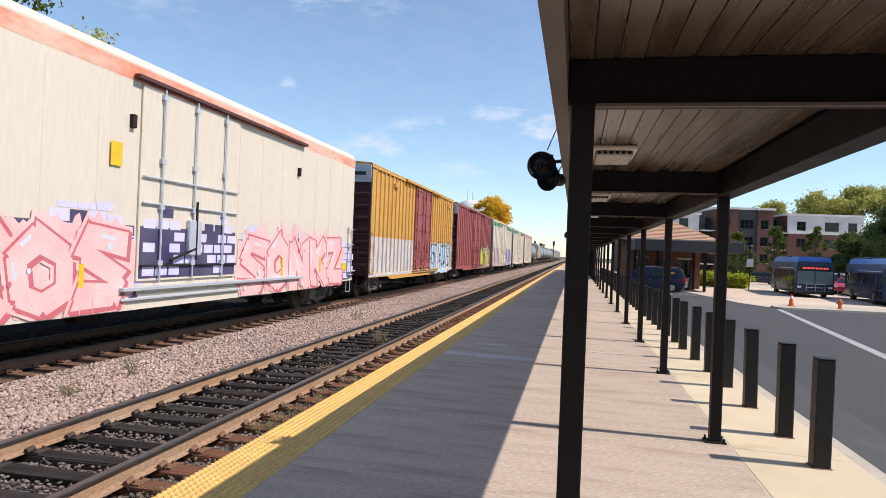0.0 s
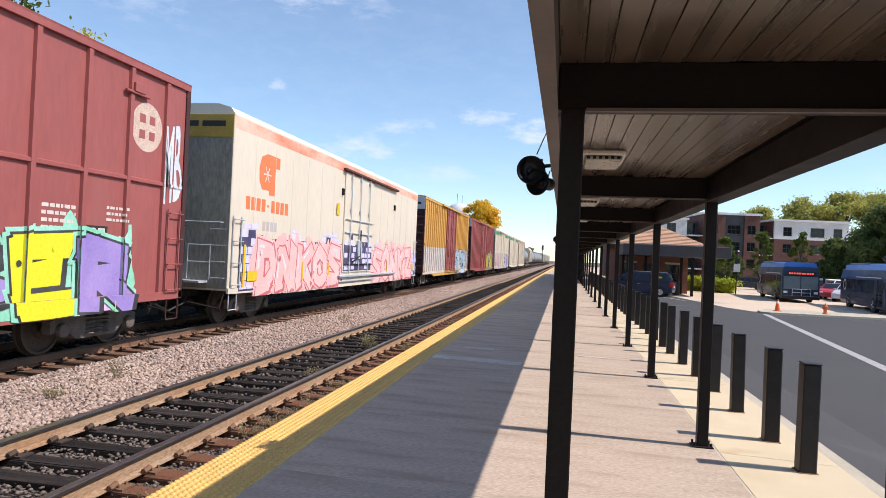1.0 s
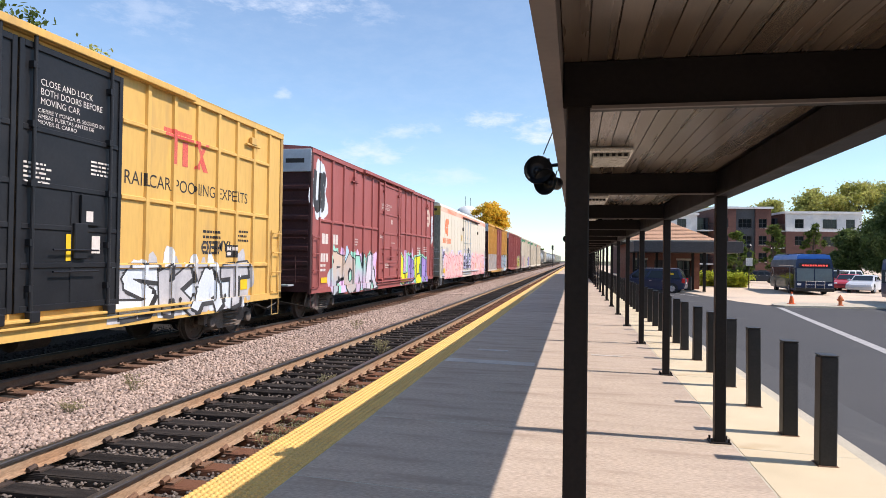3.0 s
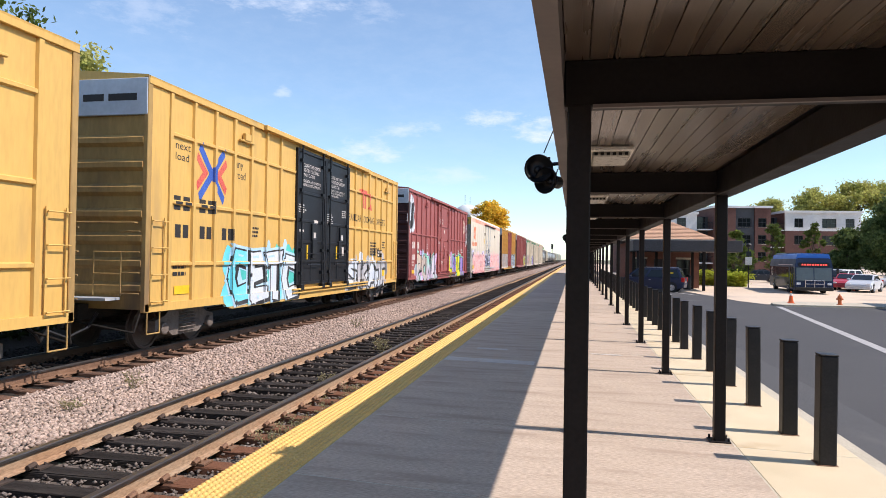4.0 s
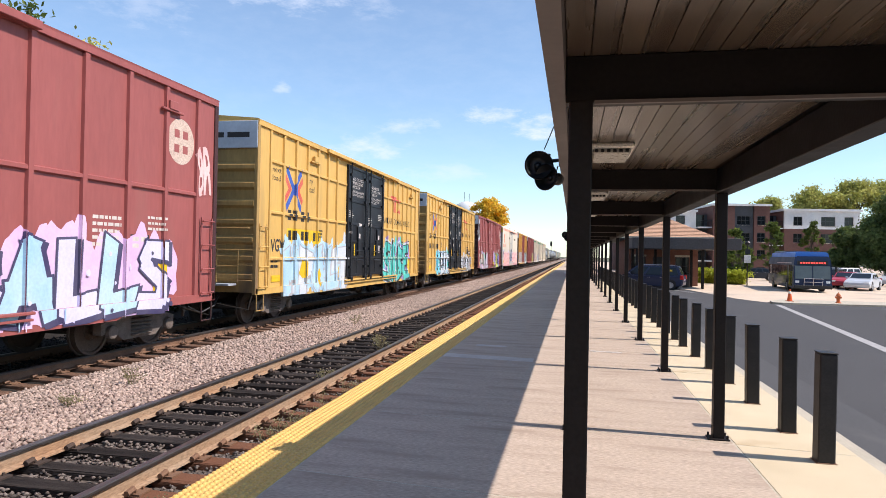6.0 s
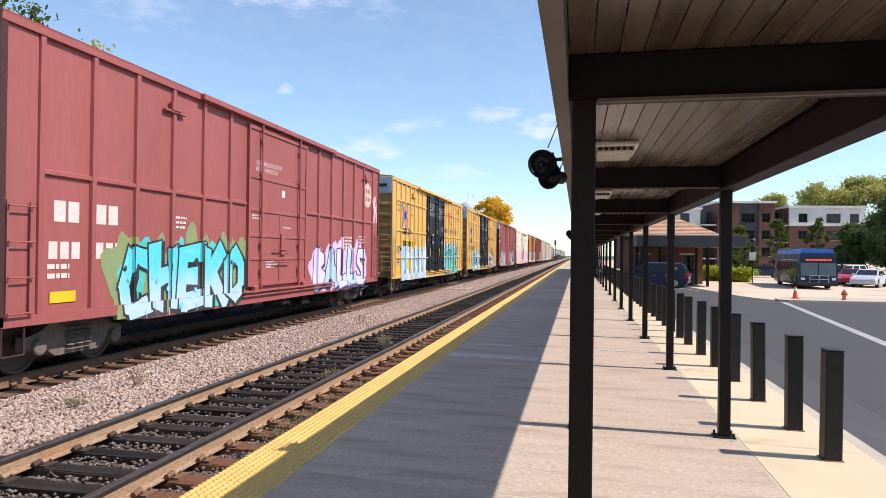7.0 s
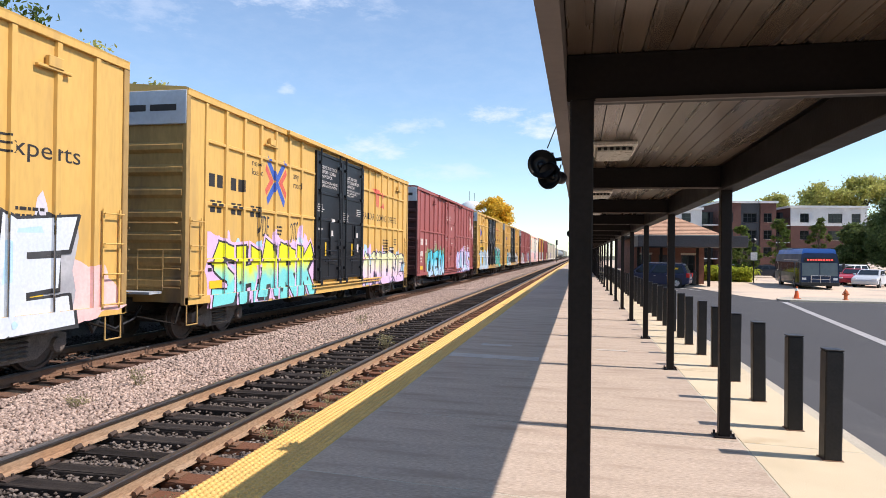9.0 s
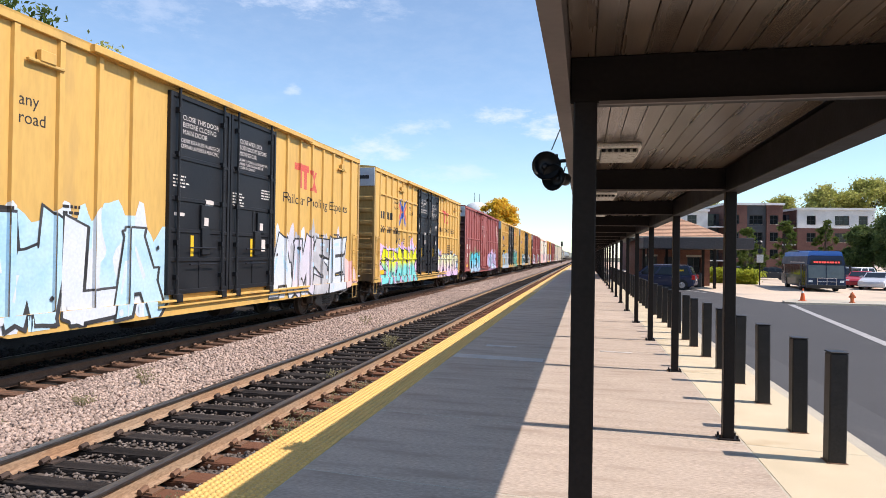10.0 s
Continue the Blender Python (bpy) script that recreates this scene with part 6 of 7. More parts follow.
# ---- lot: pale pavement, island, markings ----
tagged(part("pavement", prism([(7.9, 54.0), (9.4, 41.0), (10.2, 38.4), (120, 41.0), (160, 330), (4.35, 330), (4.35, 62)], -0.6, -0.422, "z"), mat("sunlit_pavement", (0.64, 0.50, 0.36), 0.9, second=(0.54, 0.43, 0.33), scale=0.22, amount=0.9, fine=30, fine_amount=0.12, bump=0.2, dirt=(0.30, 0.25, 0.21), dirt_scale=0.12, dirt_cut=0.55)), "worn pale pavement of the bus turnaround", "pavement", kind="structure")
isl = [(10.3, 37.4), (10.7, 37.0), (17.3, 37.6), (17.9, 38.6), (17.3, 40.6), (11.5, 40.2), (10.5, 38.6)]
tagged(part("traffic_island", prism(isl, -0.44, -0.34, "z"), M_KERB), "low kerbed concrete traffic island", "traffic island", kind="structure")
tagged(part("road_marking", prism([(10.2, 36.6), (10.48, 36.6), (7.75, 16.0), (7.45, 16.0)], -0.432, -0.426, "z"), M_PAINT), "wide worn white stop line on the asphalt", "road marking", kind="structure")
for k in range(3):
    tagged(part("road_marking", prism([(6.4 + 1.6 * k, 46.4), (6.55 + 1.6 * k, 46.4), (5.6 + 1.6 * k, 49.8), (5.45 + 1.6 * k, 49.8)], -0.432, -0.426, "z"), M_PAINT), "thin white parking line on the asphalt", "road marking", kind="structure")
M_PATCH = mat("mortar_patch", (0.55, 0.49, 0.43), 0.85, scale=3, fine=60, bump=0.15)
for x0, y0, x1, y1 in ((-2.28, 11.74, -0.66, 12.12), (-1.9, 13.35, -1.3, 13.55), (0.35, 13.5, 0.95, 13.62)):
    tagged(part("mortar_patch", askew(x0, x1, y0, y1, 0.0, 0.004), M_PATCH), "pale mortar repair strip in the platform", "repair patch", kind="structure")

# ---- cone and hydrant on the island ----
M_CONE = mat("cone_orange", (0.75, 0.13, 0.03), 0.5, scale=6, fine=40, bump=0.02)
cone = thing("traffic_cone", "orange traffic cone with a white collar", "traffic cone", pose(11.5, 38.6, -0.34))
cone.scale = (0.72, 0.72, 0.72)
part("foot", boxes((-0.24, -0.24, 0, 0.24, 0.24, 0.045), bevel=0.01), M_CONE, cone)
part("body", lathe([(0.19, 0.045), (0.05, 0.9), (0.035, 0.92)], "z", 18), M_CONE, cone, smooth=False)
part("collar", lathe([(0.108, 0.58), (0.078, 0.76), (0.07, 0.76)], "z", 18), M_LAMPW, cone, "white reflective collar")
M_HYD = mat("hydrant_red", (0.62, 0.16, 0.05), 0.5, scale=6, fine=40, bump=0.05)
hyd = thing("fire_hydrant", "faded orange-red fire hydrant", "fire hydrant", pose(13.75, 38.2, -0.34))
hyd.scale = (0.72, 0.72, 0.72)
part("barrel", lathe([(0.2, 0), (0.2, 0.05), (0.125, 0.06), (0.125, 0.5), (0.17, 0.51), (0.17, 0.56), (0.14, 0.58), (0.12, 0.66), (0.06, 0.73)], "z", 16), M_HYD, hyd)
part("bonnet_nut", lathe([(0.04, 0.73), (0.04, 0.79)], "z", 5), M_HYD, hyd)
part("side_nozzle", lathe([(0.07, -0.22), (0.07, 0.22)], "x", 10, (0, 0, 0.42)), M_HYD, hyd)
part("pumper_nozzle", lathe([(0.09, -0.2), (0.09, 0)], "y", 10, (0, 0, 0.40)), M_HYD, hyd)


# ---- road vehicles ----
M_GLASSB = mat("bus_glass", (0.11, 0.14, 0.145), 0.12, scale=2, fine=10, fine_amount=0.05, bump=0.0)
M_GLASS = mat("dark_glass", (0.012, 0.015, 0.018), 0.06, scale=2, fine=10, fine_amount=0.05, bump=0.0)
M_TYRE = mat("tyre_rubber", (0.02, 0.02, 0.02), 0.8, scale=8, fine=60, bump=0.2)
M_RIM = mat("alloy_rim", (0.5, 0.5, 0.52), 0.3, metal=0.8, scale=8, fine=60, bump=0.0)
M_LAMPR = mat("tail_light_red", (0.5, 0.02, 0.02), 0.2, scale=8, fine=60, bump=0.0)
M_LAMPC = mat("headlight_clear", (0.75, 0.76, 0.78), 0.15, scale=8, fine=60, bump=0.0)


def car_paint(name, c):
    return mat(name, c, 0.45, gloss=0.3, second=tuple(v * 0.85 for v in c), scale=1, amount=0.5, fine=10, fine_amount=0.03, bump=0.0, coat=0.25)


def wheel_parts(t, x, y, r, w, side):
    tyre = part("wheel", lathe([(r * 0.62, -w / 2), (r * 0.95, -w / 2), (r, -w * 0.35), (r, w * 0.35), (r * 0.95, w / 2), (r * 0.62, w / 2)], "x", 22, (x, y, r)), M_TYRE, t)
    o = x + side * w * 0.42
    rim = lathe([(r * 0.2, -0.02), (r * 0.63, -0.02), (r * 0.63, 0.02), (r * 0.2, 0.03)], "x", 20, (o, y, r))
    for k in range(5):
        a = k * 6.283 / 5
        rod(rim, (o + side * 0.02, y + 0.08 * math.cos(a), r + 0.08 * math.sin(a)), (o + side * 0.02, y + r * 0.58 * math.cos(a), r + r * 0.58 * math.sin(a)), 0.035, n=5)
    part("rim", rim, M_RIM, tyre, "alloy rim")


def motor_car(name, label, category, m, paint, length, width, height, cabin, bonnet_z=0.95, sticker=False, group=""):
    """A road car facing +y. cabin: four (y, z) points of the glasshouse: rear foot, rear top, front top, front foot."""
    t = thing(name, label, category, m, group)
    hw, r = width / 2, 0.34
    low = [(0.05, 0.32), (0.0, 0.55), (0.04, cabin[0][1]), cabin[0], cabin[3], (length - 0.35, bonnet_z - 0.12), (length - 0.04, bonnet_z - 0.28), (length, 0.5), (length - 0.06, 0.28), (length - 0.55, 0.22), (0.5, 0.22)]
    bm = prism(low, -hw, hw, "x")
    bmesh.ops.bevel(bm, geom=[e for e in bm.edges if abs(abs(e.verts[0].co.x) - hw) < 1e-5 and abs(e.verts[0].co.x - e.verts[1].co.x) < 1e-5], offset=0.07, segments=3, affect="EDGES")
    part("body", bm, paint, t, smooth=False)
    top = prism(cabin, -hw + 0.09, hw - 0.09, "x")
    for v in top.verts:
        if v.co.z > cabin[0][1] + 0.2:
            v.co.x *= 0.86
    bmesh.ops.bevel(top, geom=top.edges[:], offset=0.05, segments=2, affect="EDGES")
    part("glasshouse", top, paint, t)
    a, b, c, d = [Vector((0, *p)) for p in cabin]
    for s in (-1, 1):
        n = 3
        for k in range(n):
            u0, u1 = (k + 0.08) / n, (k + 0.92) / n
            z0, z1 = a.z + 0.06, b.z - 0.11
            f0, f1 = (z0 - a.z) / (b.z - a.z), (z1 - a.z) / (b.z - a.z)
            q = []
            for u, f in ((u0, f0), (u1, f0), (u1, f1), (u0, f1)):
                lo_y, hi_y = a.y + (b.y - a.y) * f + 0.1, d.y + (c.y - d.y) * f - 0.1
                x = (hw - 0.09) * (1 - 0.14 * f) + 0.012
                q.append((s * x, lo_y + (hi_y - lo_y) * u, a.z + (b.z - a.z) * f))
            w = bmesh.new()
            w.faces.new([w.verts.new(p) for p in q])
            ext = bmesh.ops.extrude_face_region(w, geom=w.faces[:])
            for v in [g for g in ext["geom"] if isinstance(g, bmesh.types.BMVert)]:
                v.co.x -= s * 0.02
            bmesh.ops.recalc_face_normals(w, faces=w.faces[:])
            part("side_window", w, M_GLASS, t, "dark tinted side window")
        part("door_handle", boxes((s * (hw + 0.002) - 0.012, length * 0.45, 0.86, s * (hw + 0.002) + 0.012, length * 0.45 + 0.16, 0.89), (s * (hw + 0.002) - 0.012, length * 0.28, 0.86, s * (hw + 0.002) + 0.012, length * 0.28 + 0.16, 0.89)), M_RIM, t)
        part("side_mirror", boxes((s * (hw - 0.02), d.y - 0.45, a.z, s * (hw + 0.18), d.y - 0.3, a.z + 0.16), bevel=0.03) if s > 0 else boxes((-hw - 0.18, d.y - 0.45, a.z, -hw + 0.02, d.y - 0.3, a.z + 0.16), bevel=0.03), paint, t)
        part("headlight", boxes(*([(hw - 0.4, length - 0.22, bonnet_z - 0.34, hw - 0.06, length - 0.02, bonnet_z - 0.2)] if s > 0 else [(-hw + 0.06, length - 0.22, bonnet_z - 0.34, -hw + 0.4, length - 0.02, bonnet_z - 0.2)]), bevel=0.02), M_LAMPC, t)
        part("tail_light", boxes(*([(hw - 0.16, -0.015, 0.75, hw + 0.012, 0.2, a.z + 0.05)] if s > 0 else [(-hw - 0.012, -0.015, 0.75, -hw + 0.16, 0.2, a.z + 0.05)]), bevel=0.015), M_LAMPR, t)
        for y in (0.85, length - 0.95):
            part("wheel_arch", lathe([(0.40, -0.012), (0.40, 0.012)], "x", 20, (s * (hw - 0.008), y, r + 0.02)), M_TYRE, t)
            wheel_parts(t, s * (hw - 0.09), y, r, 0.22, s)
    for name2, p, q2, off in (("rear_window", a, b, -1), ("windscreen", d, c, 1)):
        w = bmesh.new()
        pts = []
        for f, k in ((0.1, 1), (0.1, -1), (0.88, -1), (0.88, 1)):
            x = (hw - 0.2) * (1 - 0.14 * f) * k
            pts.append((x, p.y + (q2.y - p.y) * f + off * 0.015, p.z + (q2.z - p.z) * f + 0.012))
        w.faces.new([w.verts.new(v) for v in pts])
        ext = bmesh.ops.extrude_face_region(w, geom=w.faces[:])
        for v in [g for g in ext["geom"] if isinstance(g, bmesh.types.BMVert)]:
            v.co.y -= off * 0.02
        bmesh.ops.recalc_face_normals(w, faces=w.faces[:])
        part(name2, w, M_GLASS, t)
    part("number_plate", boxes((-0.2, -0.012, 0.66, 0.2, 0.004, 0.8)), M_TXTW, t)
    if sticker:
        part("sticker", boxes((-hw + 0.085, 0.75, 1.34, -hw + 0.10, 1.35, 1.46)), M_LABEL, t, "yellow window sticker")
        part("roof_rail", join(rods(((-hw + 0.25, 0.6, height + 0.03), (-hw + 0.25, length - 2.1, height + 0.03)), ((hw - 0.25, 0.6, height + 0.03), (hw - 0.25, length - 2.1, height + 0.03)), r=0.02)), M_RIM, t)
    return t


LOT = -0.422
VAN = ((0.1, 1.02), (0.42, 1.72), (3.3, 1.72), (4.15, 1.05))
SED = ((0.55, 0.92), (1.25, 1.40), (2.55, 1.40), (3.45, 0.95))
SUV = ((0.1, 1.02), (0.4, 1.62), (2.9, 1.62), (3.7, 1.05))
motor_car("minivan", "dark navy minivan with a yellow window sticker", "minivan", pose(8.0, 50.6, -0.43, 0, 0, 74), car_paint("navy_paint", (0.012, 0.02, 0.055)), 5.1, 1.95, 1.75, VAN, sticker=True)
for label, x, y, rz, c, cab, L, h, nm in (
        ("dark grey sport utility vehicle parked in the lot", 24.1, 67.5, 150, (0.05, 0.055, 0.065), SUV, 4.6, 1.65, "parked_car"),
        ("bright red sedan parked in the lot", 24.2, 64.5, 152, (0.42, 0.03, 0.045), SED, 4.6, 1.42, "parked_car"),
        ("silver sedan parked in the lot", 24.3, 61.0, 148, (0.50, 0.52, 0.55), SED, 4.7, 1.42, "parked_car"),
        ("white sport utility vehicle parked further back", 30.2, 79.0, 120, (0.72, 0.72, 0.72), SUV, 4.6, 1.65, "parked_car"),
        ("blue hatchback parked in the back row", 27.4, 76.0, 120, (0.05, 0.10, 0.22), SED, 4.4, 1.42, "parked_car"),
        ("grey sedan parked near the apartment block", 19.4, 84.0, 75, (0.10, 0.12, 0.14), SED, 4.6, 1.42, "parked_car"),
        ("dark sedan parked near the apartment block", 22.6, 80.0, 80, (0.03, 0.035, 0.045), SED, 4.6, 1.42, "parked_car"),
        ("silver hatchback parked in the back row", 32.8, 72.0, 120, (0.5, 0.5, 0.5), SED, 4.5, 1.42, "parked_car")):
    motor_car(nm, label, "car", pose(x, y, LOT, 0, 0, rz), car_paint("paint", c), L, 1.82, h, cab, bonnet_z=0.92, group="parked cars")

M_BUSN = car_paint("bus_navy", (0.008, 0.02, 0.06))
M_BUSB = car_paint("bus_blue", (0.03, 0.16, 0.55))
M_SIGNR = mat("destination_sign", (0.5, 0.03, 0.03), 0.4, scale=8, fine=60, bump=0.0)
M_SIGNR.node_tree.nodes["Principled BSDF"].inputs["Emission Color"].default_value = (1, 0.12, 0.1, 1)
M_SIGNR.node_tree.nodes["Principled BSDF"].inputs["Emission Strength"].default_value = 0.8


def bus(label, m):
    """A transit bus facing -y, front at the origin."""
    t = thing("bus", label, "bus", m, "transit buses")
    hw, L, H = 1.24, 10.4, 2.9
    prof = [(-hw + 0.04, 0.28), (hw - 0.04, 0.28), (hw, 0.5), (hw, 1.9), (hw - 0.1, H - 0.35), (hw - 0.28, H - 0.28), (-hw + 0.28, H - 0.28), (-hw + 0.1, H - 0.35), (-hw, 1.9), (-hw, 0.5)]
    b = prism(prof, 0, L)
    for v in b.verts:
        if v.co.y < 0.01 and v.co.z > 1.2:
            v.co.y += (v.co.z - 1.2) * 0.16
    part("body", b, M_BUSN, t, "dark navy bus body")
    part("roof_pod", prism([(-hw + 0.12, H - 0.33), (hw - 0.12, H - 0.33), (hw - 0.2, H + 0.0), (hw - 0.5, H + 0.06), (-hw + 0.5, H + 0.06), (-hw + 0.2, H + 0.0)], 0.35, L - 0.6), M_BUSB, t, "bright blue roof fairing")
    part("roof_equipment", boxes((-0.9, 5.0, H - 0.05, 0.9, 9.6, H + 0.14), bevel=0.04), M_BUSN, t)
    w = bmesh.new()
    box(w, -hw + 0.1, 0.02, 0.98, -0.03, 0.06, 1.92)
    box(w, 0.03, 0.02, 0.98, hw - 0.1, 0.06, 1.92)
    for v in w.verts:
        v.co.y += max(0, v.co.z - 1.2) * 0.16 - 0.05
    part("windscreen", w, M_GLASSB, t, "two-piece windscreen")
    s = boxes((-hw + 0.25, 0.08, 2.0, hw - 0.25, 0.16, 2.28))
    part("sign_box", s, M_BLACK, t)
    part("destination_bars", boxes(*[(-0.8 + 0.17 * k, 0.06, 2.08, -0.68 + 0.17 * k, 0.079, 2.2) for k in range(10)]), M_SIGNR, t, "lit red destination sign as bars")
    for sx in (-1, 1):
        x0, x1 = sorted((sx * (hw + 0.006), sx * (hw - 0.05)))
        for k in range(6):
            y0 = 2.3 + 1.35 * k
            part("side_window", boxes((x0, y0, 1.15, x1, y0 + 1.28, 1.95)), M_GLASS, t)
        part("stripe", boxes((x0, 1.0, 2.08, x1, 6.4, 2.14)), M_TXTW, t, "thin white roof stripe")
        ringb = lathe([(0.30, -0.004), (0.38, -0.004), (0.38, 0.004), (0.30, 0.004)], "x", 24, (sx * (hw + 0.008), L - 1.2, 1.55))
        bmesh.ops.delete(ringb, geom=[f for f in ringb.faces if len(f.verts) > 8], context="FACES")
        part("ring_logo", ringb, M_TXTW, t, "white ring logo")
        part("headlight", boxes((sx * 1.0 - 0.13, -0.02, 0.68, sx * 1.0 + 0.13, 0.03, 0.84), bevel=0.01), M_LAMPC, t)
        part("mirror", join(rods(((sx * (hw - 0.1), 0.1, 1.95), (sx * (hw + 0.2), -0.25, 1.9)), r=0.02), boxes((sx * (hw + 0.2) - 0.08, -0.3, 1.5, sx * (hw + 0.2) + 0.08, -0.24, 1.9), bevel=0.02)), M_BLACK, t)
        for y in (2.4, 8.2):
            part("wheel_arch", lathe([(0.55, -0.01), (0.55, 0.01)], "x", 20, (sx * (hw - 0.003), y, 0.5)), M_BLACK, t)
            wheel_parts(t, sx * (hw - 0.13), y, 0.46, 0.28, sx)
    part("front_door", boxes((-hw - 0.012, 0.6, 0.42, -hw + 0.04, 1.75, 1.98)), M_GLASS, t, "glazed front door")
    part("door_bar", boxes((-hw - 0.02, 1.14, 0.42, -hw - 0.005, 1.2, 1.98)), M_BUSN, t)
    part("bumper", boxes((-hw - 0.01, -0.16, 0.26, hw + 0.01, 0.05, 0.52), bevel=0.04), M_BLACK, t)
    part("bike_rack", rods(((-0.6, -0.2, 0.5), (-0.6, -0.28, 1.0)), ((0.6, -0.2, 0.5), (0.6, -0.28, 1.0)), ((-0.6, -0.28, 1.0), (0.6, -0.28, 1.0)), ((-0.6, -0.25, 0.75), (0.6, -0.25, 0.75)), ((0, -0.2, 0.5), (0, -0.28, 1.0)), r=0.022), M_RIM, t, "folded metal bicycle rack")
    return t


bus("dark navy and blue transit bus standing at the turnaround", pose(17.05, 52.1, LOT, 0, 0, -6.0))
BUS2_TURN = -8.5
bus_moving = bus("dark navy transit bus pulling away", pose(19.75, 44.5, LOT, 0, 0, BUS2_TURN))


# ---- station house and its flat canopy ----
M_BRICK = mat("brown_brick", (0.20, 0.085, 0.055), 0.85, second=(0.15, 0.065, 0.045), scale=1.2, amount=0.9, fine=22, fine_amount=0.35, bump=0.3, stretch=(1, 1, 3))
M_BRICKR = mat("dark_red_brick", (0.125, 0.058, 0.048), 0.85, second=(0.10, 0.05, 0.042), scale=0.6, amount=0.9, fine=8, fine_amount=0.3, bump=0.2, stretch=(1, 1, 3))
M_WHITEW = mat("pale_panel", (0.66, 0.67, 0.67), 0.7, second=(0.47, 0.49, 0.5), scale=0.6, amount=0.6, fine=4, fine_amount=0.06, bump=0.03)
M_GREYW = mat("charcoal_panel", (0.055, 0.06, 0.068), 0.7, scale=0.6, fine=4, fine_amount=0.1, bump=0.03)
M_SHING = island(mat("tan_shingles", (0.55, 0.32, 0.20), 0.85, second=(0.47, 0.27, 0.17), scale=0.8, amount=0.8, fine=10, fine_amount=0.2, bump=0.2), 0.18)
M_SOFF = mat("dark_soffit", (0.045, 0.042, 0.045), 0.6, scale=1, fine=10, bump=0.03)
st = thing("station_house", "low brick station house with a tan shingled hip roof", "building", pose(0, 0, -0.43))
SX0, SX1, SY0, SY1, EZ = 4.5, 10.2, 58.0, 72.0, 3.95


def facade(parent, name, material, x0, x1, z0, z1, y, thick, holes):
    """A wall facing -y with real openings. holes: (x0, x1, z0, z1)."""
    xs = sorted({x0, x1, *[h[0] for h in holes], *[h[1] for h in holes]})
    zs = sorted({z0, z1, *[h[2] for h in holes], *[h[3] for h in holes]})
    bm = bmesh.new()
    for a, b in zip(xs, xs[1:]):
        for c, d in zip(zs, zs[1:]):
            mx, mz = (a + b) / 2, (c + d) / 2
            if not any(h[0] < mx < h[1] and h[2] < mz < h[3] for h in holes):
                box(bm, a, y, c, b, y + thick, d)
    bmesh.ops.remove_doubles(bm, verts=bm.verts[:], dist=1e-4)
    return part(name, bm, material, parent)


def window_unit(parent, x0, x1, z0, z1, y, cols=2, frame_mat=None):
    fm = frame_mat or M_SOFF
    f = 0.07
    w = part("window", boxes((x0, y, z0, x0 + f, y + 0.1, z1), (x1 - f, y, z0, x1, y + 0.1, z1), (x0 + f, y, z0, x1 - f, y + 0.1, z0 + f), (x0 + f, y, z1 - f, x1 - f, y + 0.1, z1)), fm, parent)
    for k in range(cols):
        a = x0 + f + (x1 - x0 - 2 * f) * k / cols
        b = x0 + f + (x1 - x0 - 2 * f) * (k + 1) / cols
        part("pane", boxes((a + 0.02, y + 0.04, z0 + f, b - 0.02, y + 0.06, z1 - f)), M_GLASS, w)
        if k:
            part("mullion", boxes((a - 0.025, y + 0.005, z0 + f, a + 0.025, y + 0.08, z1 - f)), fm, w)
    part("meeting_rail", boxes((x0 + f, y + 0.01, (z0 + z1) / 2 - 0.025, x1 - f, y + 0.08, (z0 + z1) / 2 + 0.025)), fm, w)
    part("sill", boxes((x0 - 0.06, y - 0.14, z0 - 0.12, x1 + 0.06, y + 0.02, z0)), M_KERB, w)
    part("lintel", boxes((x0 - 0.06, y - 0.125, z1, x1 + 0.06, y - 0.09, z1 + 0.16)), M_KERB, w)


front = [(4.95, 6.0, 0.9, 2.4), (6.6, 7.7, 0.0, 2.4), (8.4, 9.5, 0.9, 2.4)]
facade(st, "front_wall", M_BRICK, SX0, SX1, 0, EZ, SY0, 0.3, front)
part("side_wall", boxes((SX0, SY0 + 0.301, 0, SX0 + 0.3, SY1, EZ), (SX1 - 0.3, SY0 + 0.301, 0, SX1, SY1, EZ), (SX0 + 0.301, SY1 - 0.3, 0, SX1 - 0.301, SY1, EZ)), M_BRICK, st)
window_unit(st, 4.95, 6.0, 0.9, 2.4, SY0 + 0.12)
window_unit(st, 8.4, 9.5, 0.9, 2.4, SY0 + 0.12)
part("entrance_door", boxes((6.6, SY0 + 0.15, 0, 7.7, SY0 + 0.2, 2.4)), M_SOFF, st)
# hip roof in shingle courses
rx0, rx1, ry0, ry1, rz0, rz1 = SX0 - 1.0, SX1 + 1.3, SY0 - 1.0, SY1 + 1.0, EZ + 0.1, EZ + 2.1
inset = (rx1 - rx0) / 2
courses = 16
for k in range(courses):
    f0, f1 = k / courses, (k + 1) / courses
    z0, z1 = rz0 + (rz1 - rz0) * f0, rz0 + (rz1 - rz0) * f1
    i0, i1 = inset * f0, inset * f1
    c = bmesh.new()
    lo = [c.verts.new(p) for p in ((rx0 + i0 - 0.03, ry0 + i0 - 0.03, z0 + 0.02), (rx1 - i0 + 0.03, ry0 + i0 - 0.03, z0 + 0.02), (rx1 - i0 + 0.03, ry1 - i0 + 0.03, z0 + 0.02), (rx0 + i0 - 0.03, ry1 - i0 + 0.03, z0 + 0.02))]
    hi = [c.verts.new(p) for p in ((rx0 + i1, ry0 + i1, z1), (rx1 - i1, ry0 + i1, z1), (rx1 - i1, ry1 - i1, z1), (rx0 + i1, ry1 - i1, z1))]
    for j in range(4):
        c.faces.new((lo[j], lo[(j + 1) % 4], hi[(j + 1) % 4], hi[j]))
    c.faces.new(lo[::-1])
    part("shingle_course", c, M_SHING, st)
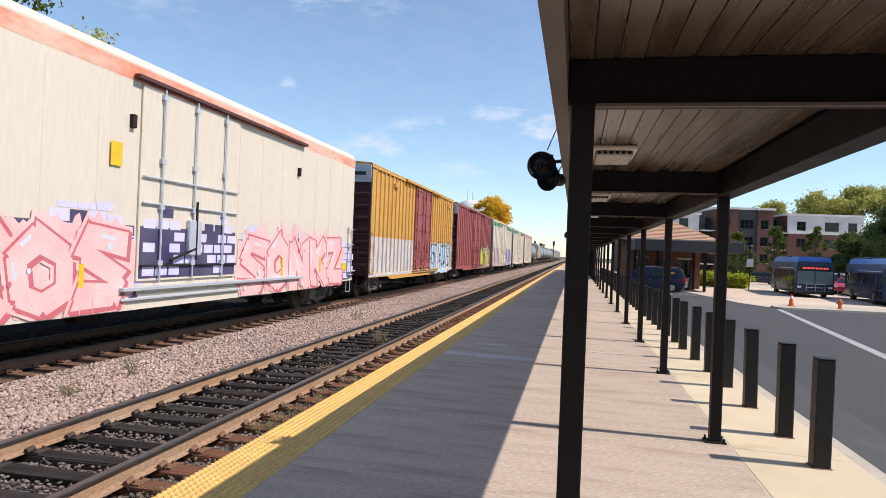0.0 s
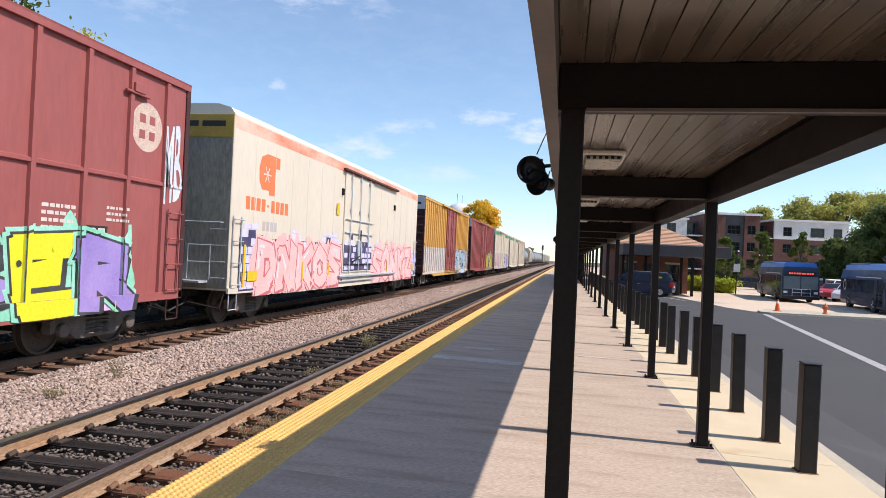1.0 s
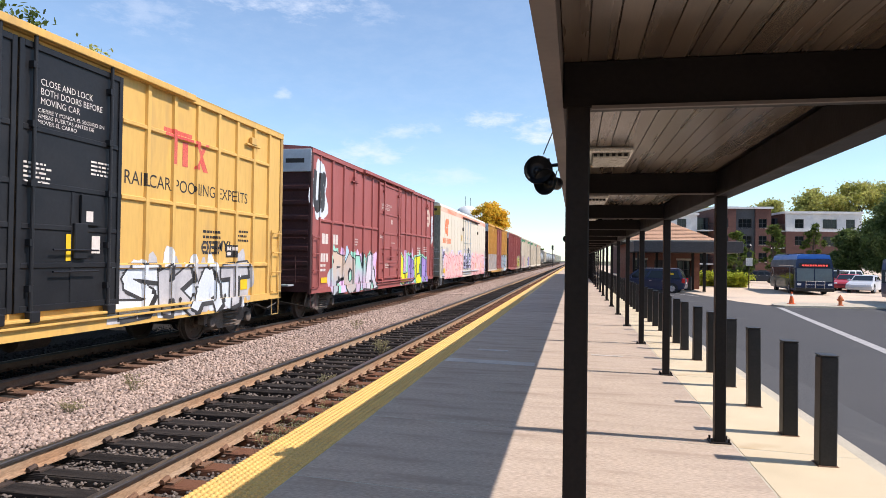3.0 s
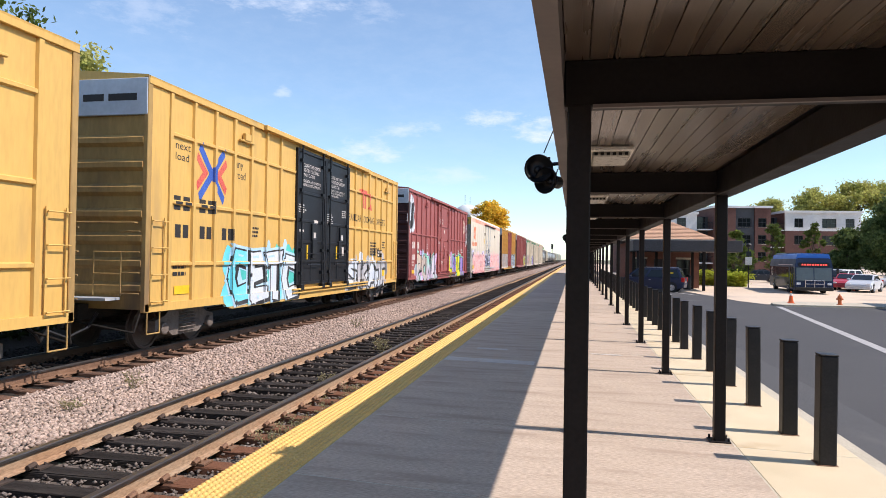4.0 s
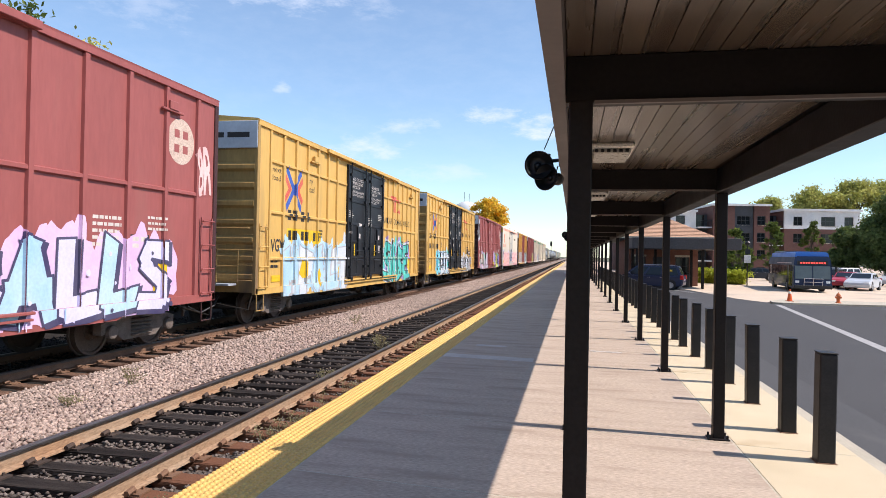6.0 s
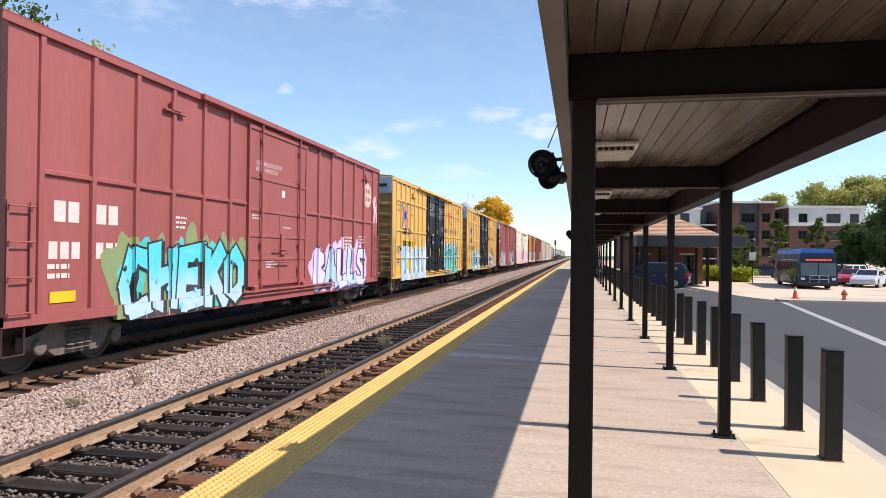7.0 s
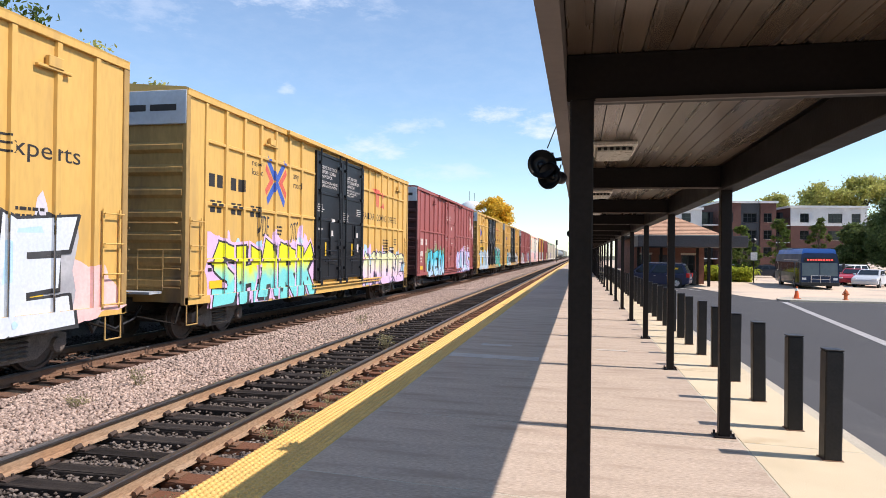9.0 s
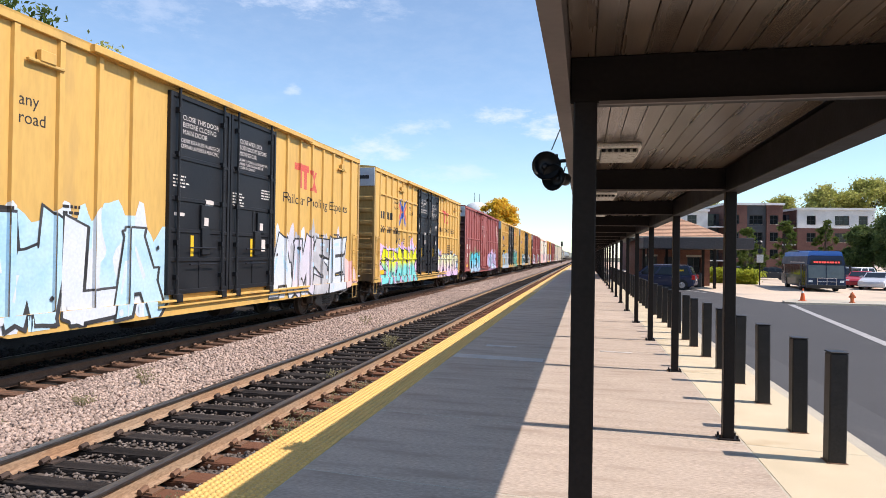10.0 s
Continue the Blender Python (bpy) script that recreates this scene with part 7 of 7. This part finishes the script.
part("eaves", boxes((rx0, ry0, rz0 - 0.2, rx1, ry1, rz0 - 0.002)), M_SOFF, st, "dark metal eaves and gutter")
part("gutter", boxes((rx0 - 0.1, ry0 - 0.1, rz0 - 0.14, rx1 + 0.1, ry0 - 0.004, rz0 + 0.0)), M_KERB, st, "pale gutter along the eaves")
sc = thing("station_canopy", "flat dark-fasciaed canopy in front of the station house", "canopy", pose(0, 0, -0.43), kind="structure")
part("fascia", boxes((4.4, 52.0, 2.99, 12.2, 56.9, 3.84), bevel=0.03), M_SOFF, sc)
for x, y in ((9.7, 53.2), (9.4, 56.4), (4.8, 52.5), (4.8, 56.4), (6.6, 56.4)):
    part("post", boxes((x - 0.1, y - 0.1, 0, x + 0.1, y + 0.1, 2.989), bevel=0.01), M_STEEL, sc)
bin_ = thing("litter_bin", "dark cylindrical litter bin by a canopy post", "litter bin", pose(8.85, 55.3, LOT))
part("drum", lathe([(0.26, 0), (0.30, 0.05), (0.30, 0.95), (0.27, 1.0)], "z", 16), M_BLACK, bin_)
part("lid", lathe([(0.31, 1.0), (0.31, 1.05), (0.15, 1.18)], "z", 16), M_BLACK, bin_)


def sign_post(x, y, h, label, boards):
    t = thing("sign_post", label, "sign", pose(x, y, LOT))
    part("pole", rods(((0, 0, 0), (0, 0, h)), r=0.05, n=8), M_BLACK, t)
    for w, z0, z1, m in boards:
        part("board", boxes((-w / 2, -0.085, z0, w / 2, -0.06, z1), bevel=0.005), m, t)
    part("lamp_globe", lathe([(0.05, h), (0.22, h + 0.12), (0.24, h + 0.28), (0.1, h + 0.46)], "z", 14), M_BLACK, t)
    return t


sign_post(15.1, 62.4, 3.5, "black post with white notice boards", [(0.55, 2.0, 2.7, M_LAMPW), (0.4, 2.8, 3.2, M_BLACK)])
sign_post(28.6, 66.0, 3.6, "black lamp post with white parking notices", [(0.7, 1.6, 2.2, M_LAMPW), (0.7, 2.3, 2.9, M_WHITEW)])

# ---- apartment block ----
apt = thing("apartment_block", "four-storey brick and pale-panelled apartment block", "building", pose(33.55 - 33 * math.cos(radians(7)), 115 - 33 * math.sin(radians(7)), -1.3, 0, 0, 7))
ST = 2.75


def wing(x0, x1, top, y, lower, upper, split, columns, floors, win=(1.5, 1.45)):
    holes = []
    for cx, w in columns:
        for k in floors:
            z0 = 0.6 + ST * k
            holes.append((cx - w / 2, cx + w / 2, z0, z0 + win[1]))
    low = [h for h in holes if h[3] < split]
    high = [h for h in holes if h[2] >= split]
    if split > 0:
        facade(apt, "lower_wall", lower, x0, x1, 0, split, y, 0.35, low)
    if split < top:
        facade(apt, "upper_wall", upper, x0, x1, split, top, y, 0.35, high)
    for h in holes:
        window_unit(apt, *h, y + 0.14, cols=3 if h[1] - h[0] > 2 else 2, frame_mat=M_GREYW)
    for a in (x0, x1 - 0.3):
        part("side_wall", boxes((a, y + 0.351, 0, a + 0.3, y + 14, top)), lower, apt)
    part("floor_slab", boxes((x0 + 0.301, y + 2.5, 0, x1 - 0.301, y + 2.6, top - 0.1)), M_GREYW, apt)
    part("parapet", boxes((x0 - 0.25, y - 0.3, top, x1 + 0.25, y + 14, top + 0.35)), M_WHITEW, apt, "pale overhanging cornice")


wing(8.0, 19.3, 10.9, 1.5, M_BRICKR, M_WHITEW, 8.0, [(10.5, 1.4), (13.5, 1.4), (16.8, 1.5)], (0, 1, 2, 3))
wing(21.6, 25.0, 11.9, 0.0, M_BRICKR, M_BRICKR, 0.0, [(23.2, 1.2)], (0, 1, 2, 3))
wing(25.05, 28.0, 11.9, 0.25, M_GREYW, M_GREYW, 0.0, [(26.5, 2.1)], (0, 1, 2, 3))
wing(28.05, 30.5, 11.9, 0.0, M_BRICKR, M_BRICKR, 0.0, [(29.2, 1.3)], (0, 1, 2, 3))
wing(32.8, 44.5, 11.2, 0.0, M_BRICKR, M_WHITEW, 8.3, [(34.9, 1.4), (39.6, 2.2), (42.8, 1.4)], (0, 1, 2, 3))
for x0, x1 in ((19.35, 21.55), (30.55, 32.75)):
    part("recess_wall", boxes((x0, 3.0, 0, x1, 3.3, 10.6)), M_GREYW, apt)
    for k in range(4):
        z = 0.2 + ST * k
        part("balcony", boxes((x0 + 0.01, 0.3, z - 0.18, x1 - 0.01, 2.95, z)), M_WHITEW, apt)
        rail = boxes((x0 + 0.02, 0.32, z + 1.0, x1 - 0.02, 0.38, z + 1.06))
        for i in range(9):
            xx = x0 + 0.1 + (x1 - x0 - 0.2) * i / 8
            box(rail, xx - 0.012, 0.335, z, xx + 0.012, 0.365, z + 1.0)
        part("balcony_rail", rail, M_BLACK, apt)
        part("balcony_door", boxes((x0 + 0.4, 2.92, z, x1 - 0.5, 2.99, z + 2.1)), M_GLASS, apt)

# ---- water tower, signals, far poles ----
wt = thing("water_tower", "white domed water tower with aerials above the trees", "water tower", pose(-65, 400, -0.7))
part("tank", lathe([(2.2, 22), (5.5, 25.0), (7.4, 28.0), (7.4, 30.2), (6.0, 33.2), (3.2, 34.8), (0.3, 35.3)], "z", 28), M_WHITEW, wt, smooth=True)
part("stem", lathe([(3.0, 0), (1.9, 3), (1.9, 22.5)], "z", 18), M_WHITEW, wt)
part("aerial", rods(((-1.5, 0, 35), (-1.5, 0, 41)), ((1.6, 0, 35), (1.6, 0, 40)), r=0.12), M_BLACK, wt)
for x, y in ((-6.9, 210.0), (-12.9, 212.0)):
    s = thing("signal_mast", "dark railway signal mast far down the line", "signal", pose(x, y, -0.4))
    part("mast", rods(((0, 0, 0), (0, 0, 6.6)), r=0.09, n=8), M_BLACK, s)
    part("head", boxes((-0.3, -0.12, 5.4, 0.3, 0.12, 6.9), bevel=0.05), M_BLACK, s)
    for z in (5.7, 6.15, 6.6):
        part("hood", lathe([(0.15, -0.3), (0.15, -0.1)], "y", 12, (0, 0, z)), M_BLACK, s)


# ---- what moves ----
def motions():
    for car, n0 in cars:
        walk(car, [(t, pose(FAR_CX, n0 + AHEAD + SPEED * t, RAIL)) for t in (0, 1, 2, 3, 4, 5, 6, 7, 8, 9, 10)])
    walk(bus_moving, [(t, pose(19.75 - 0.475 * t, 44.5 - 3.2 * t, LOT, 0, 0, BUS2_TURN)) for t in (0, 1, 2, 3, 4, 5, 6, 7, 8, 9, 10)])
    step = 1 / 30
    for w, y in wheelsets:
        rows = []
        for k in range(301):
            t = k * step
            rows.append((t, pose(0, y, 0.455, -math.degrees(SPEED * t / 0.455), 0, 0)))
        walk(w, rows)


bpy.data.meshes.remove(SCRATCH)
motions()
